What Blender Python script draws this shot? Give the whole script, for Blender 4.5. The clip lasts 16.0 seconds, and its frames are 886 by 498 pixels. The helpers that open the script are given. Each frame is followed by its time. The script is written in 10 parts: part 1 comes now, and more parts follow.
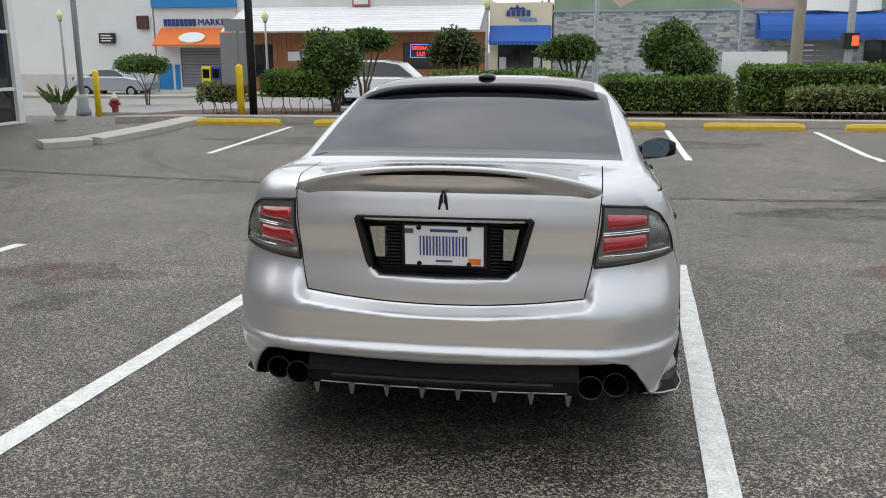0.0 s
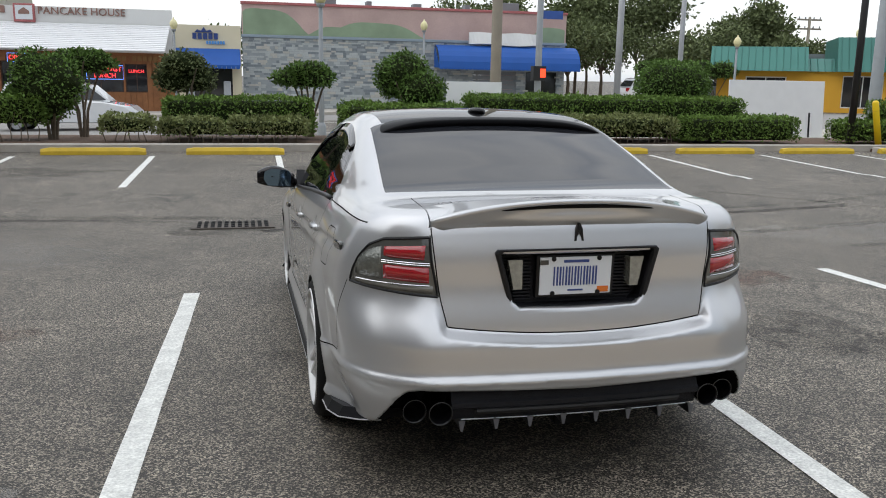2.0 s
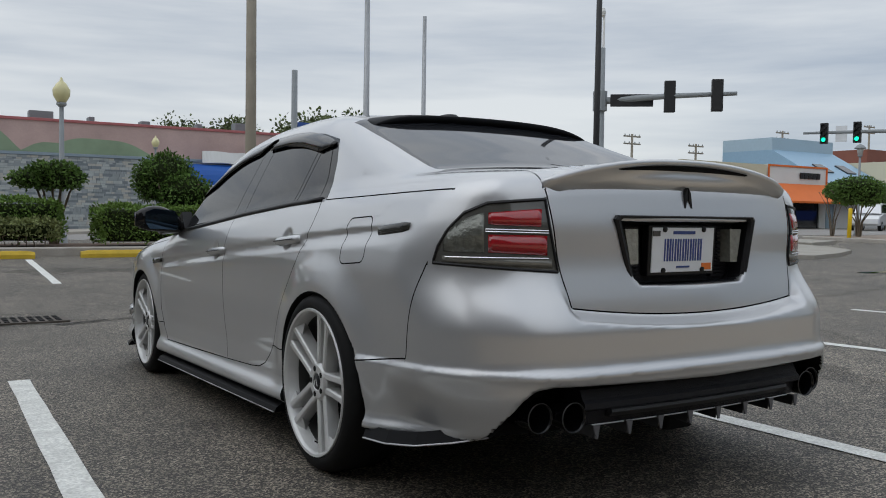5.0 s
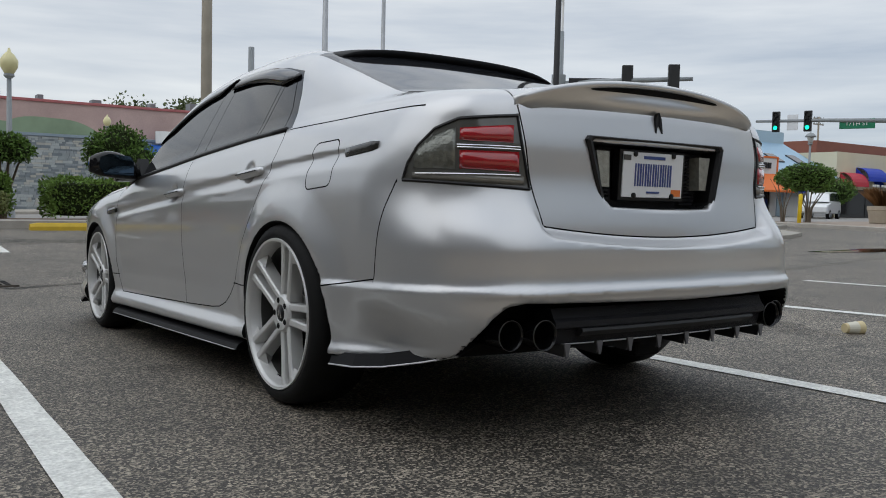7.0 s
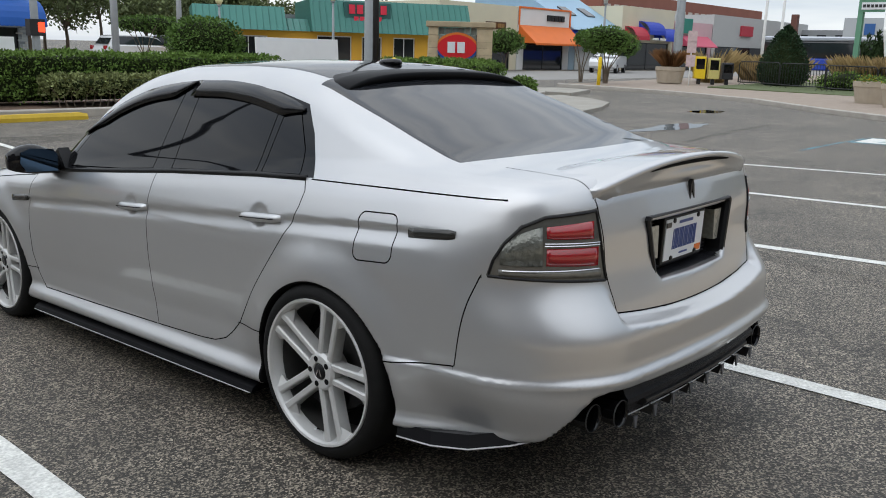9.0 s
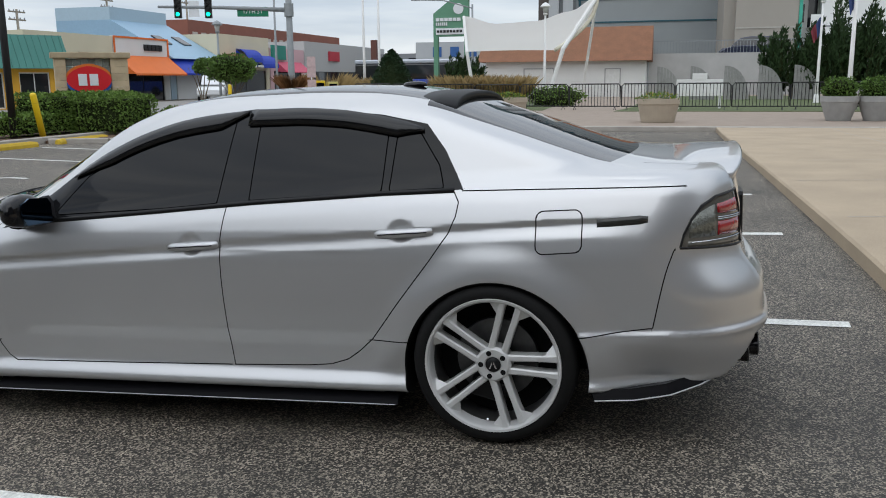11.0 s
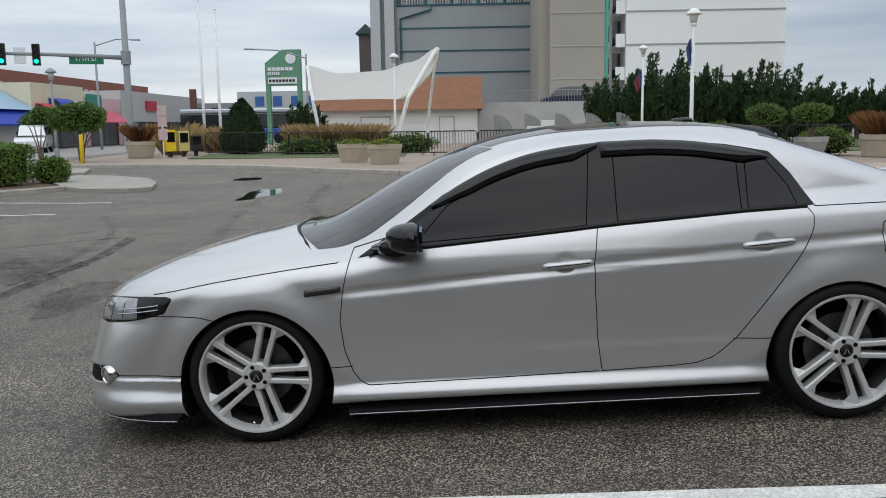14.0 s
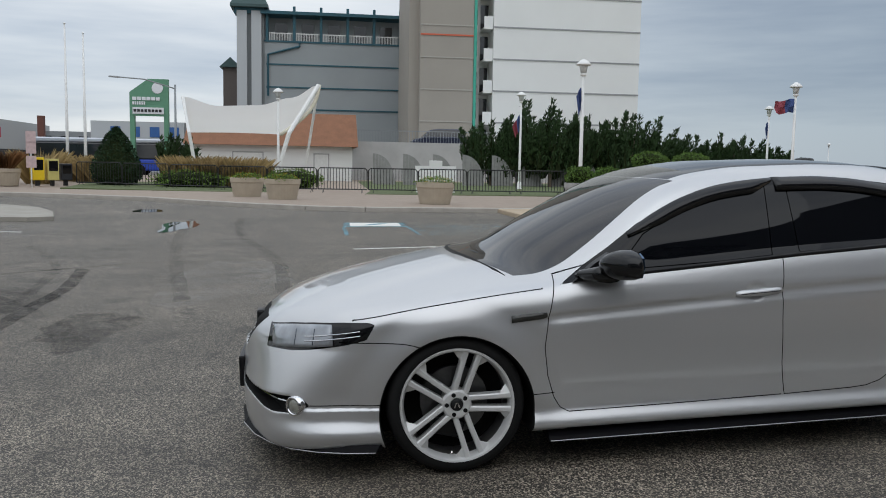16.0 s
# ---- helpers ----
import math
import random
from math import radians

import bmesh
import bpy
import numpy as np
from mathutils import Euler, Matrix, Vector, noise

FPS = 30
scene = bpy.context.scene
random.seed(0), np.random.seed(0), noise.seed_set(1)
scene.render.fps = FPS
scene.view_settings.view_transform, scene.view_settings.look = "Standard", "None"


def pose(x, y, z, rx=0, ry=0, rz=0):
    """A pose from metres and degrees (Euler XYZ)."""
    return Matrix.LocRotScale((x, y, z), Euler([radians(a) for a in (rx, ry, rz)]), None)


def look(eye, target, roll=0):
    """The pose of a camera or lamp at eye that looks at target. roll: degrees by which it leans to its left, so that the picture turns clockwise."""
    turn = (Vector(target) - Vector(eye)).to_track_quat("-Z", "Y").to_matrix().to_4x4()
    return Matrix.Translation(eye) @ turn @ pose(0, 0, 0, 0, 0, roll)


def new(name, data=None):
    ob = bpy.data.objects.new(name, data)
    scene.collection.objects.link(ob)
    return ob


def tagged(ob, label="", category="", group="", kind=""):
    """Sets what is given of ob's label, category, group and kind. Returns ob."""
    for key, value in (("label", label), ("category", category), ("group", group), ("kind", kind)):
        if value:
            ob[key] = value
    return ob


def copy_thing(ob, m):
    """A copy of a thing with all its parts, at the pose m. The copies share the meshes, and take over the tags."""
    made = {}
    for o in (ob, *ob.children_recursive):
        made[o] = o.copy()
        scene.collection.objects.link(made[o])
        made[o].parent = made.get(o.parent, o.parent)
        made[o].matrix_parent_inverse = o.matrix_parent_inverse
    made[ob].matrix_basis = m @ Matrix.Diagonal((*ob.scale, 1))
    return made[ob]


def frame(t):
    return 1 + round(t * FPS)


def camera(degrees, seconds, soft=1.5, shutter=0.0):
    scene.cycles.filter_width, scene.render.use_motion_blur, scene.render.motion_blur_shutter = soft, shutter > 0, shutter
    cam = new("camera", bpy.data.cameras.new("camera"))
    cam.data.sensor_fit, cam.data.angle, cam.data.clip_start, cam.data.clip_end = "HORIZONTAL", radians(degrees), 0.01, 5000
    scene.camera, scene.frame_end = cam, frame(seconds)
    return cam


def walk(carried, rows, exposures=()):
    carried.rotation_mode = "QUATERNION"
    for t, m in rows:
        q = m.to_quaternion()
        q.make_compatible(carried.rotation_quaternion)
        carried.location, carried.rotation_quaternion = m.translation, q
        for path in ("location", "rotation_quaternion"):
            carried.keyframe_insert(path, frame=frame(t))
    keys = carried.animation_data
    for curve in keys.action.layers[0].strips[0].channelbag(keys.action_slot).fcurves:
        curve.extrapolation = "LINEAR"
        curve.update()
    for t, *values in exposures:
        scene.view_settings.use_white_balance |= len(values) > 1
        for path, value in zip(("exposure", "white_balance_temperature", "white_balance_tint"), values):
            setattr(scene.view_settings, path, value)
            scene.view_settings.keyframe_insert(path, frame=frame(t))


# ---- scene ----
cam = camera(54.9, 16.0, 1.0)
METRES, EYE, TILT, LEAN, TURN = 8.0, 1.5, 0.0, 0.0, 0.0
PATH = [
    (0, (0.4517, -5.1926, 1.5719), (0.1528, -3.2680, 1.1172), -0.22),
    (0.5, (0.0543, -5.2277, 1.5964), (-0.1089, -3.2816, 1.1652), 0.30),
    (1, (-0.3520, -5.3473, 1.6468), (-0.3055, -3.3850, 1.2629), 0.42),
    (1.5, (-0.7789, -5.2557, 1.6062), (-0.6200, -3.3003, 1.2172), -0.09),
    (2, (-1.2017, -5.1681, 1.6082), (-0.7487, -3.2606, 1.2126), 1.06),
    (2.5, (-1.6295, -5.0488, 1.6196), (-0.9528, -3.2088, 1.2243), 1.77),
    (3, (-1.9924, -4.8049, 1.6141), (-1.0717, -3.0754, 1.2124), 1.41),
    (3.2, (-2.1622, -4.7207, 1.6169), (-1.1502, -3.0421, 1.2190), 1.47),
    (5.3, (-2.1290, -4.1748, 0.9076), (-1.0601, -2.4857, 0.8429), 1.24),
    (5.5, (-2.1322, -4.1645, 0.8634), (-1.0497, -2.4838, 0.8043), 1.61),
    (6, (-2.1337, -4.1535, 0.8135), (-1.0241, -2.4952, 0.6758), 1.88),
    (6.5, (-2.1351, -4.1533, 0.8035), (-1.0006, -2.5117, 0.6697), 1.65),
    (7, (-2.1394, -4.1553, 0.7971), (-1.0002, -2.5156, 0.6802), 1.46),
    (7.5, (-2.1444, -4.1493, 0.8005), (-1.0027, -2.5106, 0.6953), 1.44),
    (8, (-2.2530, -3.9820, 1.1407), (-1.0931, -2.3828, 0.8293), 1.76),
    (8.5, (-2.4703, -3.8295, 1.4263), (-1.1784, -2.3792, 0.9494), 2.63),
    (9, (-2.7491, -3.5449, 1.5028), (-1.2823, -2.2644, 1.0455), 1.58),
    (9.2, (-2.8916, -3.4202, 1.5128), (-1.3588, -2.2197, 1.0554), 1.07),
    (11.3, (-4.1159, -1.7230, 1.4569), (-2.1980, -1.3011, 1.0778), -0.68),
    (11.5, (-4.1990, -1.5765, 1.4608), (-2.2738, -1.1868, 1.0845), -0.78),
    (12, (-4.4300, -1.1945, 1.4598), (-2.4884, -0.8973, 1.0829), -0.86),
    (12.5, (-4.4946, -0.7969, 1.4335), (-2.5454, -0.5411, 1.0656), -1.33),
    (13, (-4.5966, -0.3927, 1.4377), (-2.6369, -0.2277, 1.0741), -1.09),
    (13.5, (-4.7334, 0.0101, 1.4405), (-2.7688, 0.1149, 1.0810), -0.98),
    (14, (-4.7411, 0.3812, 1.4263), (-2.7621, 0.4349, 1.1420), -0.93),
    (14.5, (-4.7871, 0.7438, 1.4049), (-2.8062, 0.7588, 1.1295), -0.21),
    (15, (-4.7908, 1.1113, 1.3951), (-2.8138, 0.9606, 1.1328), 1.10),
    (15.5, (-4.6900, 1.5299, 1.3885), (-2.7205, 1.2599, 1.1687), 1.15),
    (16, (-4.6678, 2.0187, 1.3665), (-2.6988, 1.7259, 1.1740), 0.97),
]
walk(cam, [(t, look(eye, target, roll)) for t, eye, target, roll in PATH], [(0, 0.02, 6480, 9), (0.5, -0.12, 6480, 9), (1, -0.32, 6430, 9), (2, -0.15, 6430, 9), (3, -0.16, 6380, 8), (5.5, -0.74, 6280, 8), (6.2, -0.58, 6300, 8), (7.5, -0.50, 6320, 8), (8, -0.34, 6310, 8), (8.5, -0.14, 6310, 8), (9, -0.22, 6310, 8), (11.4, -0.36, 6230, 8), (12, -0.35, 6250, 8), (14, -0.37, 6300, 8), (16, -0.50, 6280, 8)])

# ---- light ----
world = bpy.data.worlds.new("overcast_sky")
scene.world = world
world.use_nodes = True
wn, wl = world.node_tree.nodes, world.node_tree.links
wn.clear()
w_out, w_bg = wn.new("ShaderNodeOutputWorld"), wn.new("ShaderNodeBackground")
w_sky = wn.new("ShaderNodeTexSky")
w_sky.sky_type, w_sky.sun_disc = "NISHITA", False
w_sky.sun_elevation, w_sky.sun_rotation = radians(48), radians(262)
w_co, w_map, w_noise, w_ramp = (wn.new("ShaderNodeTexCoord"), wn.new("ShaderNodeMapping"), wn.new("ShaderNodeTexNoise"), wn.new("ShaderNodeValToRGB"))
w_map.inputs["Scale"].default_value = (1.2, 1.2, 11.0)
w_noise.inputs["Scale"].default_value, w_noise.inputs["Detail"].default_value, w_noise.inputs["Roughness"].default_value = 1.3, 6.0, 0.55
w_ramp.color_ramp.elements[0].position, w_ramp.color_ramp.elements[0].color = 0.32, (4.9, 5.3, 6.0, 1)
w_ramp.color_ramp.elements[1].position, w_ramp.color_ramp.elements[1].color = 0.62, (8.6, 8.6, 8.6, 1)
w_mix = wn.new("ShaderNodeMix")
w_mix.data_type = "RGBA"
w_mix.inputs[0].default_value = 0.85
wl.new(w_co.outputs["Generated"], w_map.inputs["Vector"])
wl.new(w_map.outputs["Vector"], w_noise.inputs["Vector"])
wl.new(w_noise.outputs["Fac"], w_ramp.inputs["Fac"])
wl.new(w_sky.outputs["Color"], w_mix.inputs[6])
wl.new(w_ramp.outputs["Color"], w_mix.inputs[7])
w_sep, w_high, w_gain = wn.new("ShaderNodeSeparateXYZ"), wn.new("ShaderNodeMapRange"), wn.new("ShaderNodeVectorMath")
w_high.inputs["From Min"].default_value, w_high.inputs["From Max"].default_value = 0.22, 0.95
w_high.inputs["To Min"].default_value, w_high.inputs["To Max"].default_value = 1.24, 2.15
w_gain.operation = "MULTIPLY"
wl.new(w_co.outputs["Generated"], w_sep.inputs[0])
wl.new(w_sep.outputs["Z"], w_high.inputs["Value"])
wl.new(w_mix.outputs[2], w_gain.inputs[0])
wl.new(w_high.outputs["Result"], w_gain.inputs[1])
w_sea, w_far, w_tint = wn.new("ShaderNodeVectorMath"), wn.new("ShaderNodeMapRange"), wn.new("ShaderNodeMix")
w_sea.operation = "DOT_PRODUCT"
w_sea.inputs[1].default_value = (0.64, -0.77, 0.0)
w_far.interpolation_type = "SMOOTHSTEP"
w_far.inputs["From Min"].default_value, w_far.inputs["From Max"].default_value = 0.62, 1.0
w_tint.data_type, w_tint.blend_type = "RGBA", "MULTIPLY"
w_tint.inputs[7].default_value = (0.50, 0.56, 0.62, 1)
wl.new(w_co.outputs["Generated"], w_sea.inputs[0])
wl.new(w_sea.outputs["Value"], w_far.inputs["Value"])
wl.new(w_far.outputs["Result"], w_tint.inputs[0])
wl.new(w_gain.outputs[0], w_tint.inputs[6])
wl.new(w_tint.outputs[2], w_bg.inputs["Color"])
w_bg.inputs["Strength"].default_value = 0.122
wl.new(w_bg.outputs[0], w_out.inputs["Surface"])
sun = new("sun", bpy.data.lights.new("sun", "SUN"))
sun.data.energy, sun.data.angle, sun.data.color = 0.6, radians(70), (1.0, 0.97, 0.93)
sun.matrix_world = look((0, 0, 50), (44, -6, 0))

# ---- materials ----
MATS = {}


def mat(name, color, rough=0.6, metal=0.0, var=0.15, scale=6.0, bump=0.0, bscale=60.0, coat=0.0, spec=0.5, fine=0.0, piece=0.0, emit=0.0, trans=0.0):
    """A surface with stains at one scale, grain at another and a fine relief; piece varies it from object to object."""
    if name in MATS:
        return MATS[name]
    m = bpy.data.materials.new(name)
    m.use_nodes = True
    n, l = m.node_tree.nodes, m.node_tree.links
    b = n["Principled BSDF"]
    co = n.new("ShaderNodeTexCoord")
    geo = n.new("ShaderNodeNewGeometry")
    big = n.new("ShaderNodeTexNoise")
    big.inputs["Scale"].default_value, big.inputs["Detail"].default_value = scale, 5.0
    l.new(geo.outputs["Position"], big.inputs["Vector"])
    grain = n.new("ShaderNodeTexNoise")
    grain.inputs["Scale"].default_value, grain.inputs["Detail"].default_value = bscale, 3.0
    l.new(geo.outputs["Position"], grain.inputs["Vector"])
    hsv = n.new("ShaderNodeHueSaturation")
    hsv.inputs["Color"].default_value = (*color, 1)
    val = n.new("ShaderNodeMath")
    val.operation = "MULTIPLY_ADD"
    val.inputs[1].default_value, val.inputs[2].default_value = 2 * var, 1 - var
    l.new(big.outputs["Fac"], val.inputs[0])
    last = val
    if fine:
        v2 = n.new("ShaderNodeMath")
        v2.operation = "MULTIPLY_ADD"
        v2.inputs[1].default_value, v2.inputs[2].default_value = 2 * fine, 1 - fine
        l.new(grain.outputs["Fac"], v2.inputs[0])
        mul = n.new("ShaderNodeMath")
        mul.operation = "MULTIPLY"
        l.new(last.outputs[0], mul.inputs[0])
        l.new(v2.outputs[0], mul.inputs[1])
        last = mul
    if piece:
        info = n.new("ShaderNodeObjectInfo")
        v3 = n.new("ShaderNodeMath")
        v3.operation = "MULTIPLY_ADD"
        v3.inputs[1].default_value, v3.inputs[2].default_value = 2 * piece, 1 - piece
        l.new(info.outputs["Random"], v3.inputs[0])
        mul = n.new("ShaderNodeMath")
        mul.operation = "MULTIPLY"
        l.new(last.outputs[0], mul.inputs[0])
        l.new(v3.outputs[0], mul.inputs[1])
        last = mul
    l.new(last.outputs[0], hsv.inputs["Value"])
    l.new(hsv.outputs["Color"], b.inputs["Base Color"])
    b.inputs["Roughness"].default_value, b.inputs["Metallic"].default_value = rough, metal
    b.inputs["Coat Weight"].default_value, b.inputs["Coat Roughness"].default_value = coat, 0.03
    b.inputs["Specular IOR Level"].default_value = spec
    b.inputs["Transmission Weight"].default_value = trans
    if bump:
        bp = n.new("ShaderNodeBump")
        bp.inputs["Strength"].default_value, bp.inputs["Distance"].default_value = min(1.0, bump), 0.01
        l.new(grain.outputs["Fac"], bp.inputs["Height"])
        l.new(bp.outputs["Normal"], b.inputs["Normal"])
    if emit:
        b.inputs["Emission Color"].default_value, b.inputs["Emission Strength"].default_value = (*color, 1), emit
    MATS[name] = m
    return m


# ---- building blocks ----
def mesh_of(name, bm, material, smooth=False):
    me = bpy.data.meshes.new(name)
    bm.normal_update()
    bm.to_mesh(me)
    bm.free()
    if smooth:
        me.polygons.foreach_set("use_smooth", [True] * len(me.polygons))
    for m in (material if isinstance(material, (list, tuple)) else [material]):
        me.materials.append(m)
    return me


def part(name, bm, material, parent, label="", smooth=False):
    """One mesh object under a thing or a part."""
    ob = new(name, mesh_of(name, bm, material, smooth))
    ob.parent = parent
    return tagged(ob, label)


def thing(name, label, category, at=None, group="", kind=""):
    ob = new(name)
    ob.empty_display_size = 0.2
    ob.matrix_basis = at or Matrix()
    return tagged(ob, label, category, group, kind)


def single(name, bm, material, label="", category="", at=None, group="", kind="", smooth=False):
    ob = new(name, mesh_of(name, bm, material, smooth))
    ob.matrix_basis = at or Matrix()
    return tagged(ob, label, category, group, kind)


def box(bm, x0, x1, y0, y1, z0, z1, m=None, bevel=0.0):
    v = [bm.verts.new(p) for p in ((x0, y0, z0), (x1, y0, z0), (x1, y1, z0), (x0, y1, z0), (x0, y0, z1), (x1, y0, z1), (x1, y1, z1), (x0, y1, z1))]
    f = [bm.faces.new([v[i] for i in q]) for q in ((3, 2, 1, 0), (4, 5, 6, 7), (0, 1, 5, 4), (1, 2, 6, 5), (2, 3, 7, 6), (3, 0, 4, 7))]
    if bevel:
        e = list({e for q in f for e in q.edges})
        r = bmesh.ops.bevel(bm, geom=e, offset=bevel, segments=2, affect="EDGES", profile=0.5)
        v = list({w for q in r["faces"] for w in q.verts} | {w for w in v if w.is_valid})
    if m is not None:
        bmesh.ops.transform(bm, matrix=m, verts=v)
    return bm


def prism(bm, pts, d0, d1, axis="y", m=None):
    """A closed outline in the two other axes, drawn out along axis from d0 to d1."""
    def at(p, d):
        return {"x": (d, p[0], p[1]), "y": (p[0], d, p[1]), "z": (p[0], p[1], d)}[axis]
    a, b = [bm.verts.new(at(p, d0)) for p in pts], [bm.verts.new(at(p, d1)) for p in pts]
    k = len(pts)
    fs = [bm.faces.new(a), bm.faces.new(b[::-1])]
    fs += [bm.faces.new((a[i], b[i], b[(i + 1) % k], a[(i + 1) % k])) for i in range(k)]
    bmesh.ops.recalc_face_normals(bm, faces=fs)
    if m is not None:
        bmesh.ops.transform(bm, matrix=m, verts=a + b)
    return bm


def lathe(bm, prof, seg=24, m=None, cap=True):
    """A profile of (radius, height) turned round z."""
    rings = []
    for r, z in prof:
        rings.append([bm.verts.new((r * math.cos(2 * math.pi * i / seg), r * math.sin(2 * math.pi * i / seg), z)) for i in range(seg)])
    for a, b in zip(rings, rings[1:]):
        for i in range(seg):
            bm.faces.new((a[i], a[(i + 1) % seg], b[(i + 1) % seg], b[i]))
    if cap:
        if prof[0][0] > 1e-4:
            bm.faces.new(rings[0][::-1])
        if prof[-1][0] > 1e-4:
            bm.faces.new(rings[-1])
    vs = [v for r in rings for v in r]
    bmesh.ops.remove_doubles(bm, verts=vs, dist=1e-5)
    vs = [v for v in vs if v.is_valid]
    if m is not None:
        bmesh.ops.transform(bm, matrix=m, verts=vs)
    return bm


def tube(bm, pts, r, seg=8, r1=None):
    """A round bar through points, from radius r to r1."""
    pts = [Vector(p) for p in pts]
    r1 = r if r1 is None else r1
    rings = []
    for i, p in enumerate(pts):
        d = (pts[min(i + 1, len(pts) - 1)] - pts[max(i - 1, 0)]).normalized()
        u = d.cross((0, 0, 1)) if abs(d.z) < 0.9 else d.cross((0, 1, 0))
        u.normalize()
        w = d.cross(u)
        q = r + (r1 - r) * i / max(1, len(pts) - 1)
        rings.append([bm.verts.new(p + q * (math.cos(2 * math.pi * k / seg) * u + math.sin(2 * math.pi * k / seg) * w)) for k in range(seg)])
    fs = []
    for a, b in zip(rings, rings[1:]):
        fs += [bm.faces.new((a[k], a[(k + 1) % seg], b[(k + 1) % seg], b[k])) for k in range(seg)]
    fs += [bm.faces.new(rings[0][::-1]), bm.faces.new(rings[-1])]
    bmesh.ops.recalc_face_normals(bm, faces=fs)
    return bm


def text_mesh(name, body, size, material, parent, m, depth=0.01, label="", align="CENTER"):
    """Letters in the built-in font, as a mesh under parent; m places them, reading along x, facing -y."""
    cu = bpy.data.curves.new(name, "FONT")
    cu.body, cu.size, cu.extrude, cu.align_x, cu.align_y = body, size, depth, align, "CENTER"
    cu.resolution_u = 3
    tmp = bpy.data.objects.new(name, cu)
    me = bpy.data.meshes.new_from_object(tmp)
    bpy.data.objects.remove(tmp)
    me.materials.clear()
    me.materials.append(material)
    me.transform(m @ pose(0, 0, 0, 90, 0, 0))
    ob = new(name, me)
    ob.parent = parent
    return tagged(ob, label)


def steps(x, keys):
    xs, ys = zip(*keys)
    return float(np.interp(x, xs, ys))


def ease(x, keys):
    """Values between keys, eased from one to the next."""
    for (a, u), (b, v) in zip(keys, keys[1:]):
        if x <= b:
            s = min(1, max(0, (x - a) / (b - a)))
            return u + (v - u) * s * s * (3 - 2 * s)
    return keys[-1][1]


def ground_z(x, y):
    """The lot falls to its grate, climbs to the kerb before the street, and is level towards the plaza."""
    far = min(0.1, max(-1.0, -0.5 + 0.022 * x))
    if y < 3:
        z = -0.0384 * max(y, -10)
    else:
        c = steps(x, ((-10.5, 0), (-7.8, 1)))
        z = steps(y, ((3, -0.115), (4.8, -0.12), (7, 0.0), (11.5, 0.04 + 0.06 * c), (14.2, 0.16 * c), (16, 0.15 * c - 0.1), (20, max(far, -0.5)), (26, far), (50, far - 0.1)))
    level = steps(x, ((2.5, 0), (10, 0.55), (18, 1)))
    flat = steps(y, ((-10, 0.02), (5, 0.0), (14, 0.10), (20, far)))
    return z + (flat - z) * level + 0.02 * steps(x, ((1.5, 0), (4, 1), (9, 1), (14, 0))) * (y < 8)

# ---- the silver saloon ----
VOX = 0.0125


def key(x, *k):
    """Smooth values through keys, for arrays (monotone cubic)."""
    xs, ys = np.array(k[0::2], float), np.array(k[1::2], float)
    h = np.diff(xs)
    d = np.diff(ys) / h
    s = np.zeros_like(ys)
    s[0], s[-1] = d[0], d[-1]
    ok = d[:-1] * d[1:] > 0
    s[1:-1][ok] = 2 * d[:-1][ok] * d[1:][ok] / (d[:-1][ok] + d[1:][ok])
    x = np.clip(x, xs[0], xs[-1])
    i = np.clip(np.searchsorted(xs, x) - 1, 0, len(h) - 1)
    t = (x - xs[i]) / h[i]
    return ((2 * t**3 - 3 * t**2 + 1) * ys[i] + (t**3 - 2 * t**2 + t) * h[i] * s[i] + (3 * t**2 - 2 * t**3) * ys[i + 1] + (t**3 - t**2) * h[i] * s[i + 1])


def smooth01(x, a, b):
    t = np.clip((x - a) / (b - a), 0, 1)
    return t * t * (3 - 2 * t)


def smax(a, b, k):
    h = np.maximum(k - np.abs(a - b), 0) / k
    return np.maximum(a, b) + h * h * k * 0.25


def smin(a, b, k):
    return -smax(-a, -b, k)


def in_poly(u, v, pts, r=0.0):
    """Signed distance to a closed outline, its corners rounded by r."""
    pts = np.array(pts, float)
    d = np.full(np.shape(u), 1e9)
    inside = np.zeros(np.shape(u), bool)
    for (ax, ay), (bx, by) in zip(pts, np.roll(pts, -1, 0)):
        ex, ey = bx - ax, by - ay
        t = np.clip(((u - ax) * ex + (v - ay) * ey) / (ex * ex + ey * ey), 0, 1)
        d = np.minimum(d, (u - ax - t * ex) ** 2 + (v - ay - t * ey) ** 2)
        cross = (ay > v) != (by > v)
        inside ^= cross & (u < (bx - ax) * (v - ay) / ((by - ay) or 1e-9) + ax)
    return np.where(inside, -1, 1) * np.sqrt(d) - r


def crease_z(y):
    return key(y, -2.1, 0.875, -1.76, 0.866, -1.21, 0.843, -0.88, 0.821, -0.24, 0.790, 0.04, 0.768, 0.93, 0.715, 1.2, 0.70)


def roof_z(y, ax):
    front, back = y + 0.38 * ax**2, y + 0.02 * ax**2 - 0.16 * ax**2
    yy = np.where(y > 0, y + smooth01(y, 0.0, 0.7) * (front - y), y + smooth01(-y, 0.9, 1.4) * (back - y))
    top = key(yy, -2.1, 0.96, -1.95, 1.045, -1.6, 1.175, -1.3, 1.285, -1.08, 1.360, -0.8, 1.406, -0.5, 1.420, -0.2, 1.418, 0.1, 1.388, 0.3, 1.343, 0.45, 1.292, 0.6, 1.226, 0.77, 1.142, 0.9, 1.074, 1.04, 0.997, 1.15, 0.935, 1.4, 0.80)
    return top - key(y, -2.0, 0.010, -1.5, 0.012, -1.0, 0.030, 0.0, 0.040, 0.5, 0.050) * (ax / 0.6) ** 2.8


